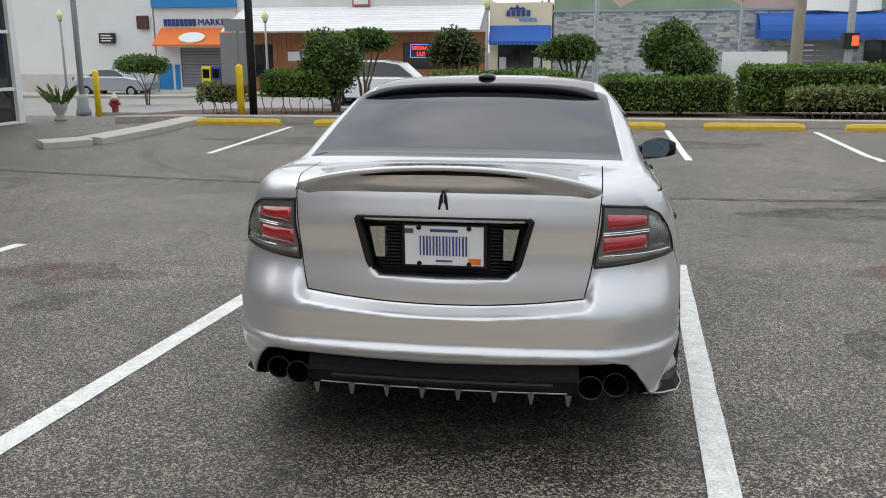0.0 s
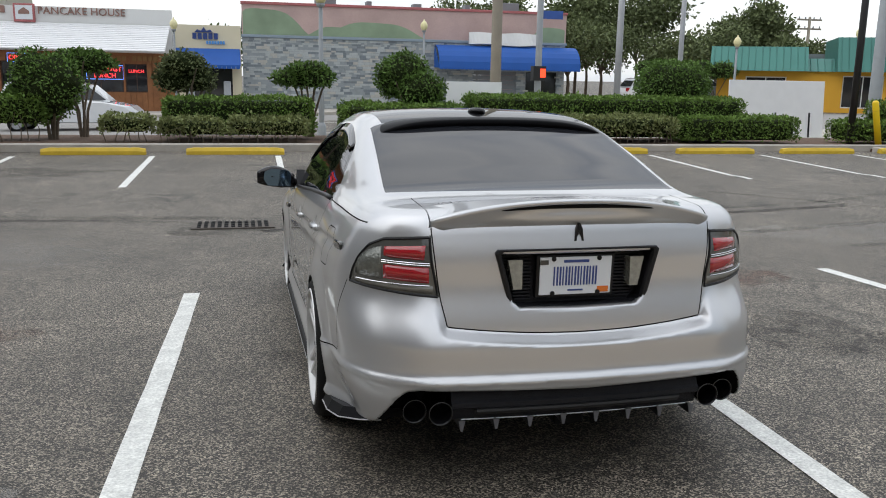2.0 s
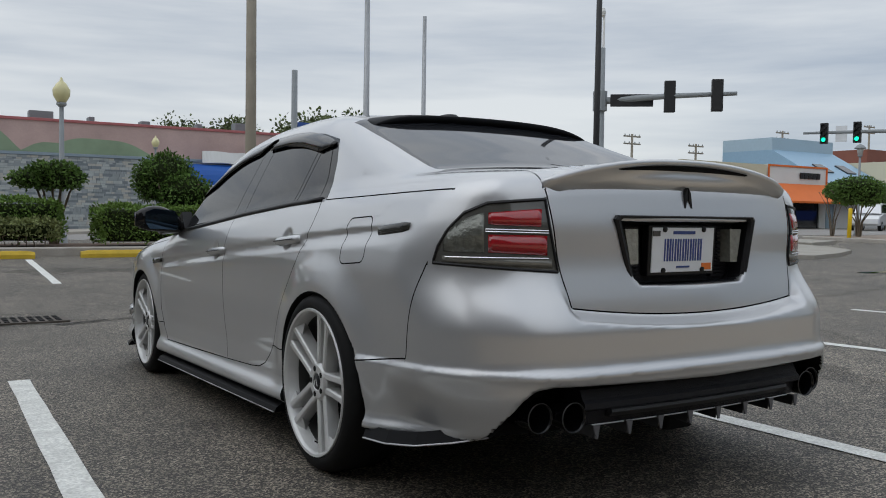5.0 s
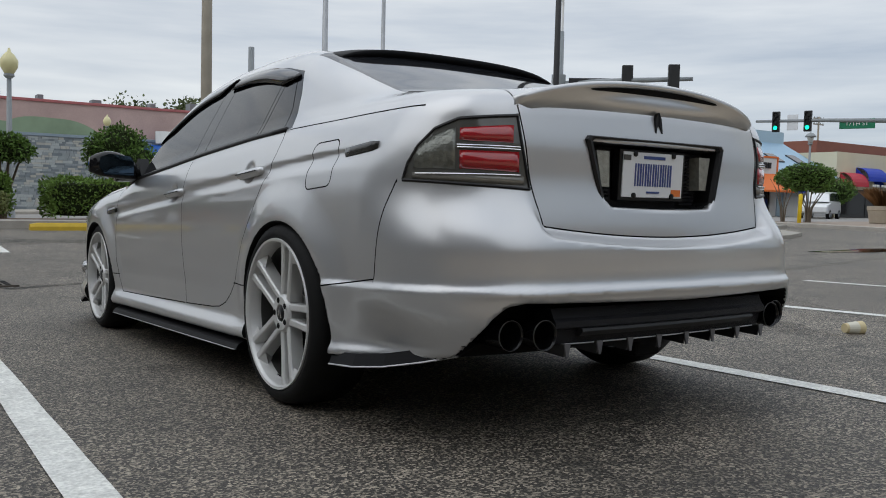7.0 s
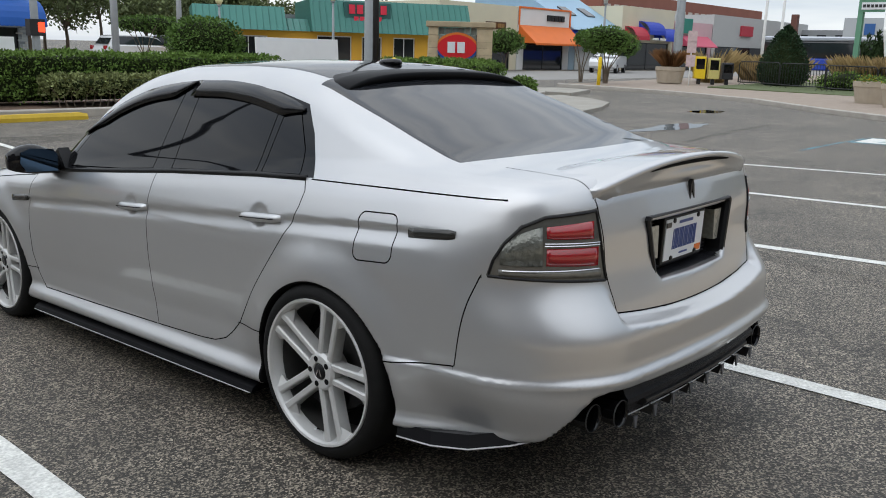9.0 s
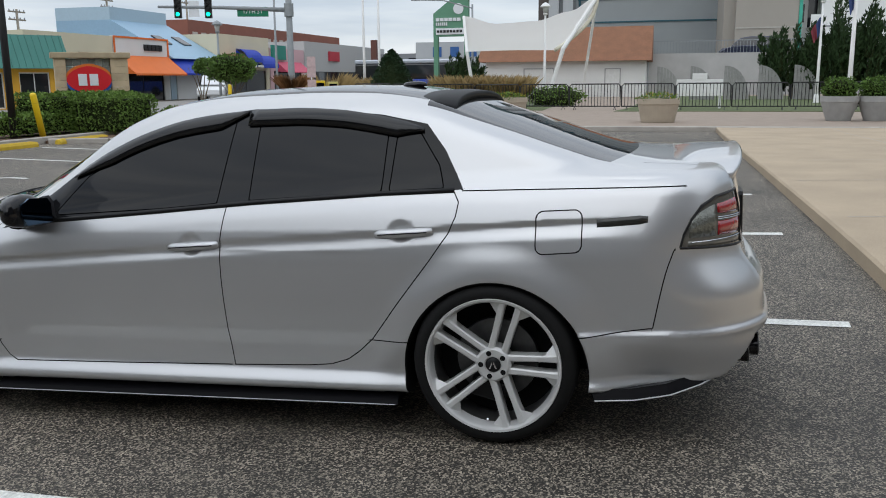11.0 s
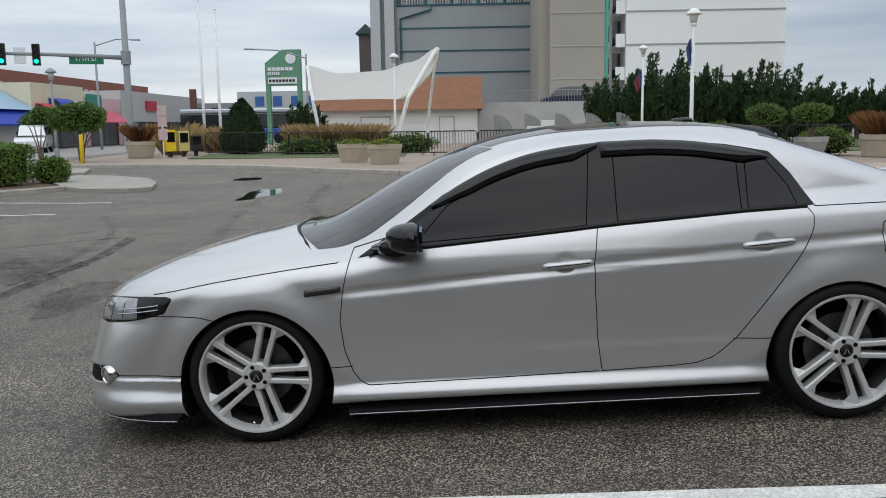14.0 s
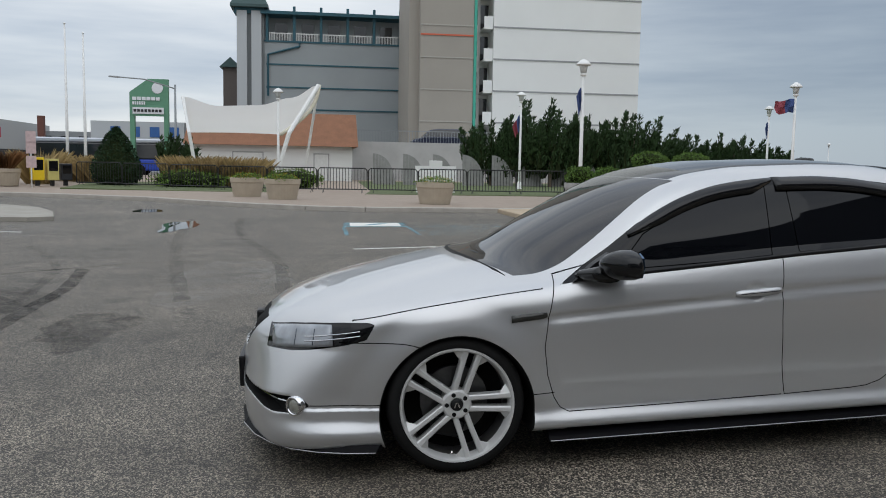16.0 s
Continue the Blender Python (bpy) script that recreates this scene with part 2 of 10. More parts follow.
def side_half(y):
    """Half the width, from tail to nose."""
    return key(y, -2.45, 0.84, -2.1, 0.855, -1.75, 0.878, -1.37, 0.888, -0.9, 0.883, 0.0, 0.882, 0.9, 0.884, 1.37, 0.888, 1.75, 0.868, 2.1, 0.82, 2.45, 0.74)


def deck_z(y, ax):
    z = key(y, -2.45, 1.03, -2.2, 1.058, -1.9, 1.074, -1.5, 1.05, 0.6, 0.985, 1.0, 0.975, 1.15, 0.965, 1.25, 0.955, 1.42, 0.927, 1.6, 0.893, 1.86, 0.835, 2.05, 0.777, 2.19, 0.718, 2.27, 0.67, 2.45, 0.55)
    drop = key(y, -2.45, 0.04, -1.8, 0.035, -1.3, 0.03, 0.6, 0.08, 1.0, 0.115, 1.5, 0.10, 1.8, 0.088, 2.45, 0.07)
    return z - drop * (ax / 0.82) ** 2.6


INTAKE = ((0.20, 0.380), (0.50, 0.376), (0.77, 0.382), (0.800, 0.372), (0.808, 0.345), (0.795, 0.312), (0.70, 0.306), (0.50, 0.330), (0.20, 0.344))
PAN = ((0, 0.408), (0.60, 0.420), (0.648, 0.412), (0.682, 0.380), (0.722, 0.31), (0.745, 0.26), (0.75, 0.1), (0, 0.1))
DISH = ((-0.01, 0.893), (0.302, 0.891), (0.255, 0.722), (0.228, 0.697), (-0.01, 0.692))
GRILLE = ((-0.01, 0.69), (0.28, 0.68), (0.21, 0.53), (-0.01, 0.53))


def lid_half(z):
    return key(z, 0.58, 0.487, 0.656, 0.503, 0.746, 0.522, 0.965, 0.547, 1.08, 0.553)


def body_f(x, y, z):
    ax = np.abs(x)
    w = side_half(y)
    prof = key(z, 0.10, 0.94, 0.17, 1.005, 0.21, 1.018, 0.285, 0.982, 0.36, 0.982, 0.45, 0.990, 0.6, 1.0, 0.72, 0.999, 0.80, 0.988, 0.88, 0.962, 0.95, 0.928, 1.02, 0.885)
    xs = w * prof
    dz = z - crease_z(y)
    mask = smooth01(y, -1.95, -1.7) * (1 - smooth01(y, 0.86, 1.06))
    xs = xs - mask * 0.011 * (smooth01(-dz, -0.024, 0.0) * (dz >= 0) + smooth01(dz, -0.05, 0.0) * (dz < 0))
    for hub, at in ((-1.372, 0.0), (1.362, 0.0)):
        r = np.sqrt((y - hub) ** 2 + (z - 0.29) ** 2)
        xs = xs + 0.024 * (1 - smooth01(r, 0.37, 0.52)) * smooth01(z, 0.2, 0.4)
    low = smooth01(-z, -0.47, -0.445) * (smooth01(-y, 1.6, 1.75) + smooth01(y, 1.6, 1.7) * smooth01(-z, -0.335, -0.32))
    xs = xs - 0.052 * smooth01(-z, -0.43, -0.25) * smooth01(-y, 1.74, 2.0) + 0.010 * low + 0.004 * np.exp(-(((z - 0.456) / 0.020) ** 2)) * smooth01(-y, 1.85, 2.05)
    for hy, hz in ((-0.103, 0.793), (-1.018, 0.844)):
        xs = xs - 0.014 * (1 - smooth01(np.sqrt(((y - hy) / 0.060) ** 2 + ((z - hz) / 0.050) ** 2), 0.35, 1.0))
    side = ax - xs
    lid = smooth01(-(ax - lid_half(z)), -0.040, -0.002) * smooth01(z, 0.566 + 0.13 * ax**2, 0.604 + 0.13 * ax**2)
    bump = 0.012 + 0.095 * smooth01(-z, -0.765, -0.56) - 0.035 * smooth01(-z, -0.40, -0.22)
    flat = 0.012 + 0.03 * smooth01(-z, -0.80, -0.6)
    face = -2.315 + 0.03 * smooth01(z, 0.85, 1.05) + 0.12 * ax**2 + 2.0 * np.maximum(0, ax - 0.52) ** 2.1 - (bump + lid * (flat - bump)) - 0.014 * smooth01(-z, -0.472, -0.445) - 0.006 * np.exp(-(((z - 0.456) / 0.020) ** 2))
    rear = (face - y) * 0.85
    nose = key(z, 0.1, 2.378, 0.2, 2.392, 0.3, 2.396, 0.45, 2.385, 0.6, 2.36, 0.70, 2.31, 0.85, 2.18) - key(z, 0.38, 0.34, 0.60, 0.55) * ax**2
    front = (y - nose) * 0.85
    top = (z - deck_z(y, ax)) * 0.95
    floor = key(y, -2.45, 0.30, -2.2, 0.255, -1.7, 0.22, -1.0, 0.19, 1.0, 0.175, 1.8, 0.13, 2.45, 0.13) - z
    lower = smax(smax(side, rear, 0.10), front, 0.16)
    lower = smax(lower, top, 0.075)
    lower = smax(lower, floor, 0.03)
    gw = key(z, 0.85, 0.842, 0.97, 0.806, 1.15, 0.722, 1.3, 0.640, 1.45, 0.535)
    gw = gw * key(y, -2.1, 0.855, -1.7, 0.93, -1.2, 0.985, -0.6, 1.0, 0.3, 1.0, 0.8, 0.985, 1.3, 0.95)
    cabin = smax((ax - gw) * 0.9, (z - roof_z(y, ax)) * 0.82, 0.07)
    cabin = np.maximum(np.maximum(cabin, 0.8 - z), np.maximum(y - 1.34, -2.03 - y))
    f = smin(lower, cabin, 0.05)
    for hub in (-1.375, 1.362):
        if y.min() > hub + 0.5 or y.max() < hub - 0.5:
            continue
        rr = np.sqrt((y - hub) ** 2 + ((z - 0.285) * 0.985) ** 2) - 0.357
        well = np.maximum(rr, 0.60 - ax)
        f = smax(f, -well, 0.012)
    if y.min() > -1.9 and y.max() < 1.95:
        return f
    tail = in_poly(ax, z, PAN)
    f = smax(f, -np.maximum(tail, y + 2.29 - 0.27 * ax**2), 0.012)
    dish = in_poly(ax, z, DISH)
    f = smax(f, -np.maximum(dish, y + 2.245), 0.008)
    grille = in_poly(ax, z, GRILLE)
    f = smax(f, -np.maximum(grille, nose - 0.04 - y), 0.01)
    fog = in_poly(ax, z, INTAKE)
    f = smax(f, -np.maximum(fog, nose - 0.075 - y), 0.01)
    return f


def net(f, lo, hi, step):
    """The surface f = 0 as quads (surface nets), slid onto it along the slope."""
    ax = [np.arange(a, b + step, step) for a, b in zip(lo, hi)]
    k = int(round(hi[0] / step))
    ax[0] = np.arange(-k, k + 1) * step
    lo = (-k * step, lo[1], lo[2])
    n = [len(a) for a in ax]
    val = np.empty(n, np.float32)
    half = n[0] // 2  # both halves are alike
    for j in range(0, n[1], 24):
        g = np.meshgrid(ax[0][half:], ax[1][j : j + 24], ax[2], indexing="ij")
        val[half:, j : j + 24] = f(*(q.astype(np.float32) for q in g))
    val[:half] = val[half + 1 :][::-1]
    neg = val < 0
    c = [n[0] - 1, n[1] - 1, n[2] - 1]
    tot, cnt = np.zeros((*c, 3), np.float32), np.zeros(c, np.float32)
    for a in range(3):
        s0, s1 = [slice(None)] * 3, [slice(None)] * 3
        s0[a], s1[a] = slice(0, -1), slice(1, None)
        v0, v1 = val[tuple(s0)], val[tuple(s1)]
        hit = (v0 < 0) != (v1 < 0)
        t = np.where(hit, v0 / np.where(hit, v0 - v1, 1), 0)
        b, d = [k for k in range(3) if k != a]
        for ob in (0, 1):
            for od in (0, 1):
                sl = [slice(None)] * 3
                sl[b], sl[d] = slice(ob, ob + c[b]), slice(od, od + c[d])
                h, tt = hit[tuple(sl)], t[tuple(sl)]
                off = np.zeros((*c, 3), np.float32)
                off[..., a], off[..., b], off[..., d] = tt, ob, od
                tot += off * h[..., None]
                cnt += h
    use = cnt > 0
    idx = np.full(c, -1)
    idx[use] = np.arange(use.sum())
    base = np.argwhere(use)
    V = (base + tot[use] / cnt[use][:, None]) * step + np.array(lo)
    quads = []
    for a in range(3):
        b, d = [k for k in range(3) if k != a]
        s0, s1 = [slice(None)] * 3, [slice(None)] * 3
        s0[a], s1[a] = slice(0, -1), slice(1, None)
        n0, n1 = neg[tuple(s0)], neg[tuple(s1)]
        e = np.argwhere(n0 != n1)
        e = e[(e[:, b] > 0) & (e[:, d] > 0) & (e[:, b] < c[b]) & (e[:, d] < c[d])]
        flip = n0[tuple(e.T)]
        q = []
        for ob, od in ((1, 1), (0, 1), (0, 0), (1, 0)):
            k = e.copy()
            k[:, b] -= ob
            k[:, d] -= od
            q.append(idx[tuple(k.T)])
        q = np.array(q).T
        if a == 1:
            flip = ~flip
        q[~flip] = q[~flip][:, ::-1]
        quads.append(q)
    Q = np.concatenate(quads)
    Q = Q[(Q >= 0).all(1)]
    for _ in range(3):
        V = V - np.clip(f(*V.T)[:, None], -step, step) * slope(f, V)
    return V, np.concatenate([Q[:, [0, 1, 2]], Q[:, [0, 2, 3]]])


def slope(f, V, e=0.002):
    g = np.stack([f(*(V + d).T) - f(*(V - d).T) for d in np.eye(3) * e], 1) / (2 * e)
    return g / np.maximum((g * g).sum(1, keepdims=True), 0.2)


def cut(V, F, phis, k, level=0.0):
    """Splits triangles along phis[k] = level; the other distances go along. Returns verts, faces and distances."""
    phi = phis[k] - level
    phi = np.where(np.abs(phi) < 2e-4, 2e-4, phi)
    s = phi > 0
    mixed = (s[F].sum(1) % 3) != 0
    keep, todo = F[~mixed], F[mixed]
    if not len(todo):
        return V, F, phis
    k = s[todo].sum(1)
    lone = np.where(k == 1, np.argmax(s[todo], 1), np.argmin(s[todo], 1))
    r = np.arange(len(todo))
    a, b, c = todo[r, lone], todo[r, (lone + 1) % 3], todo[r, (lone + 2) % 3]
    e = np.sort(np.concatenate([np.stack([a, b], 1), np.stack([a, c], 1)]), 1)
    u, inv = np.unique(e, axis=0, return_inverse=True)
    inv = inv.ravel()
    t = phi[u[:, 0]] / (phi[u[:, 0]] - phi[u[:, 1]])
    W = V[u[:, 0]] + t[:, None] * (V[u[:, 1]] - V[u[:, 0]])
    p, q = len(V) + inv[: len(a)], len(V) + inv[len(a) :]
    F = np.concatenate([keep, np.stack([a, p, q], 1), np.stack([p, b, c], 1), np.stack([p, c, q], 1)])
    more = phis[:, u[:, 0]] + t * (phis[:, u[:, 1]] - phis[:, u[:, 0]])
    return np.concatenate([V, W]), F, np.concatenate([phis, more], 1)

PAINT = mat("silver_paint", (0.55, 0.553, 0.56), 0.34, 0.70, 0.02, 3.0, 0.03, 900.0, coat=1.0)
GLOSS_BLACK = mat("gloss_black", (0.006, 0.006, 0.007), 0.06, 0.0, 0.1, 8.0, spec=0.4)
TRIM_BLACK = mat("black_trim", (0.006, 0.006, 0.007), 0.40, 0.0, 0.2, 20.0, 0.05, 400.0, spec=0.3)
DARK = mat("unlit_black", (0.004, 0.004, 0.004), 0.8, 0.0, 0.3, 10.0, spec=0.2)
TINT = mat("tinted_glass", (0.003, 0.0035, 0.005), 0.02, 0.0, 0.05, 3.0, spec=0.30)
REAR_TINT = mat("rear_tinted_glass", (0.014, 0.015, 0.018), 0.03, 0.0, 0.05, 3.0, spec=0.5)
RUBBER = mat("tyre_rubber", (0.009, 0.009, 0.009), 0.7, 0.0, 0.25, 30.0, 0.1, 300.0, spec=0.2)
SATIN_BLACK = mat("satin_black", (0.004, 0.004, 0.005), 0.42, 0.0, 0.2, 20.0, spec=0.08)
RIM = mat("white_silver_rim", (0.62, 0.62, 0.61), 0.35, 0.25, 0.06, 12.0, coat=0.4)
STEEL = mat("dark_steel", (0.10, 0.10, 0.10), 0.4, 0.9, 0.3, 30.0)
CHROME = mat("chrome", (0.65, 0.65, 0.66), 0.12, 1.0, 0.03, 5.0)
RED_LENS = mat("red_lens", (0.34, 0.008, 0.013), 0.12, 0.0, 0.15, 30.0, coat=1.0)
SMOKE_LENS = mat("smoked_lens", (0.030, 0.030, 0.027), 0.08, 0.0, 0.3, 25.0)
CLEAR_LENS = mat("clear_ribbed_lens", (0.27, 0.27, 0.235), 0.15, 0.2, 0.5, 60.0, 0.3, 160.0, coat=1.0)
CARBON = mat("carbon_weave", (0.014, 0.014, 0.017), 0.40, 0.0, 0.3, 60.0, 0.4, 260.0, spec=0.25)
PLATE_WHITE = mat("plate_white", (0.72, 0.74, 0.76), 0.4, 0.0, 0.06, 10.0)
PLATE_BLUE = mat("plate_blue", (0.03, 0.06, 0.22), 0.4)
ORANGE = mat("sticker_orange", (0.70, 0.17, 0.02), 0.5)
LIP_EDGE = mat("bare_lip_edge", (0.55, 0.55, 0.56), 0.4, 0.3, 0.1, 20.0)

WIN = ((0.86, 0.858), (0.60, 1.02), (0.445, 1.125), (0.215, 1.232), (-0.01, 1.300), (-0.325, 1.332), (-0.64, 1.322), (-0.90, 1.290), (-1.095, 1.247), (-1.178, 1.145), (-1.262, 0.996), (-0.94, 0.988), (-0.36, 0.958), (0.04, 0.93), (0.60, 0.897))
GLASS_F = ((0.56, 0.925), (0.42, 1.07), (0.20, 1.185), (-0.01, 1.252), (-0.245, 1.285), (-0.205, 0.965), (0.04, 0.947))
GLASS_R = ((-0.375, 1.288), (-0.64, 1.278), (-0.930, 1.238), (-0.920, 1.000), (-0.365, 0.975))
GLASS_Q = ((-0.985, 1.228), (-1.065, 1.208), (-1.150, 1.085), (-1.172, 1.010), (-0.968, 1.003))
DOOR_F = ((0.876, 0.90), (0.905, 0.80), (0.927, 0.715), (0.948, 0.573), (0.936, 0.440), (0.905, 0.335), (0.875, 0.285), (0.835, 0.262), (0.3, 0.268), (-0.258, 0.278), (-0.241, 0.438), (-0.236, 0.65), (-0.238, 0.790), (-0.262, 0.95), (-0.262, 1.05), (0.5, 1.0))
DOOR_R = ((-0.2625, 1.05), (-0.262, 0.95), (-0.238, 0.790), (-0.236, 0.65), (-0.241, 0.438), (-0.258, 0.278), (-0.60, 0.288), (-0.694, 0.296), (-0.768, 0.319), (-0.82, 0.355), (-0.881, 0.410), (-0.992, 0.555), (-1.133, 0.732), (-1.209, 0.836), (-1.238, 0.90), (-1.247, 0.952), (-1.19, 1.05))
FUEL = ((-1.688, 0.792), (-1.690, 0.890), (-1.575, 0.887), (-1.573, 0.786))
TAIL = ((0.540, 0.956), (0.490, 0.744), (1.008, 0.772), (0.985, 0.82), (0.94, 0.87), (0.87, 0.917), (0.77, 0.945))
HEAD = ((2.213, 0.668), (2.10, 0.694), (2.0, 0.709), (1.87, 0.719), (1.76, 0.721), (1.737, 0.713), (1.775, 0.650), (1.88, 0.625), (2.0, 0.603), (2.12, 0.585), (2.232, 0.575))
BIG = 9.0


def tail_s(x, y):
    return np.abs(x) + (y + 2.258)


def quarter_line(z):
    return key(z, 0.40, -1.955, 0.473, -1.97, 0.677, -2.015, 0.77, -2.048)


def hood_z(y):
    """The height of the bonnet's edge on the shoulder and over the lamps."""
    return key(y, 0.9, 0.848, 1.2, 0.820, 1.5, 0.784, 1.8, 0.737, 2.0, 0.712, 2.21, 0.672, 2.32, 0.655)


def seams(V):
    """Signed distances whose zero lines are the open joints of the body."""
    x, y, z = V.T
    ax = np.abs(x)
    w = in_poly(y, z, WIN)
    side = (ax > 0.5) & (w > -0.004)
    yield np.where(side & (z < 1.06), in_poly(y, z, DOOR_F), BIG)
    yield np.where(side & (z < 1.06) & (y < -0.25), in_poly(y, z, DOOR_R), BIG)
    yield np.where(ax > 0.6, in_poly(y, z, FUEL, 0.028), BIG)
    yield np.where((ax > 0.66) & (y > -2.09) & (y < -1.255), z - 0.992, BIG)
    yield np.where((y < -2.0) & (z > 0.5) & (z < 0.99), np.maximum(ax - lid_half(z), 0.604 + 0.13 * ax**2 - z), BIG)
    yield np.where((y < -1.93) & (z >= 0.99), ax - 0.551 - 0.02 * (y + 2.2), BIG)
    yield np.where((y < -1.6) & (ax > 0.55) & (z < 0.772), np.where(z > 0.47, y - quarter_line(z), BIG), BIG)
    yield np.where((ax > 0.6) & (y < -1.7) & (y > -1.972) & (z > 0.40) & (z < 0.52), z - key(y, -1.96, 0.476, -1.7, 0.443), BIG)
    yield np.where((y + 0.37 * ax**2 > 1.20) & (y < 1.83) & (ax > 0.6) & (w > -0.004), z - hood_z(y), BIG)
    yield np.where((ax > 0.55) & (y > 1.5) & (y < 1.9) & (z > 0.5), z - key(y, 1.5, 0.60, 1.62, 0.628, 1.9, 0.637), BIG)
    yield np.where((ax > 0.6) & (y > 1.6) & (y < 2.07) & (z < 0.45), z - 0.345, BIG)
    yield np.where((ax > 0.6) & (y < -0.86) & (y > -1.1) & (z < 0.5), z - 0.404, BIG)
    yield np.where((ax > 0.6) & (y > 0.90) & (y < 1.1) & (z < 0.45), z - 0.357, BIG)
    for g in (GLASS_F, GLASS_R, GLASS_Q):
        yield np.where((ax > 0.45) & (z > 0.82), in_poly(y, z, g, 0.008), BIG)


def edges(V):
    """Signed distances along which the material changes without a joint."""
    x, y, z = V.T
    ax = np.abs(x)
    up = z - roof_z(y, ax) > -0.03
    yield np.where((ax > 0.45) & (z > 0.82), in_poly(y, z, WIN), BIG)
    yield np.where((y > 0.2) & (z > 0.86) & (z - roof_z(y, ax) > -0.09), shield_d(ax, y, z), BIG)
    yield np.where((y < -0.8) & (z > 0.9) & up, rear_d(ax, y, z), BIG)
    yield np.where((y < 0.7) & (y > -1.3) & (z > 1.2), roof_d(ax, y, z), BIG)
    yield np.where((y < -1.9) & (ax > 0.4), in_poly(tail_s(x, y), z, TAIL, 0.006), BIG)
    yield np.where((y > 1.6) & (ax > 0.34), in_poly(y, z, HEAD, 0.004), BIG)
    yield np.where((ax > 0.7) & (z < 0.7), well_d(y, z), BIG)
    yield np.where(y < -2.0, in_poly(ax, z, PAN) - 0.002, BIG)
    yield np.where((y < -2.0) & (y > -2.36), in_poly(ax, z, DISH) - 0.004, BIG)
    yield np.where(y > 1.9, in_poly(ax, z, INTAKE) - 0.003, BIG)


def well_d(y, z):
    return np.minimum(np.hypot(y + 1.375, (z - 0.285) * 0.985), np.hypot(y - 1.362, (z - 0.285) * 0.985)) - 0.364


def shield_d(ax, y, z):
    return np.maximum(np.maximum(ax - key(z, 0.88, 0.715, 1.0, 0.683, 1.15, 0.632, 1.30, 0.575), 0.32 - (y + 0.38 * ax**2)), (y + 0.40 * ax**2) - 1.258)


def rear_d(ax, y, z):
    return np.maximum(np.maximum(ax - key(z, 1.0, 0.650, 1.07, 0.640, 1.2, 0.615, 1.33, 0.590), y + 1.06 + 0.05 * ax**2), -1.90 + 0.22 * ax**2 - y)


def roof_d(ax, y, z):
    return np.maximum(np.maximum(ax - 0.535, (y + 0.38 * ax**2) - 0.315), -1.055 - 0.05 * ax**2 - y)


def on_corner(s, z, sx=-1, out=0.0):
    """The point of the tail's rounded corner at the slanting ordinate s and the height z."""
    lo, hi = 0.25, 1.15
    for _ in range(24):
        mid = (lo + hi) / 2
        if float(body_f(np.array([mid]), np.array([s - mid - 2.258]), np.array([z]))[0]) < 0:
            lo = mid
        else:
            hi = mid
    return Vector((sx * (lo + out * 0.7), s - lo - 2.258 - out * 0.7, z))


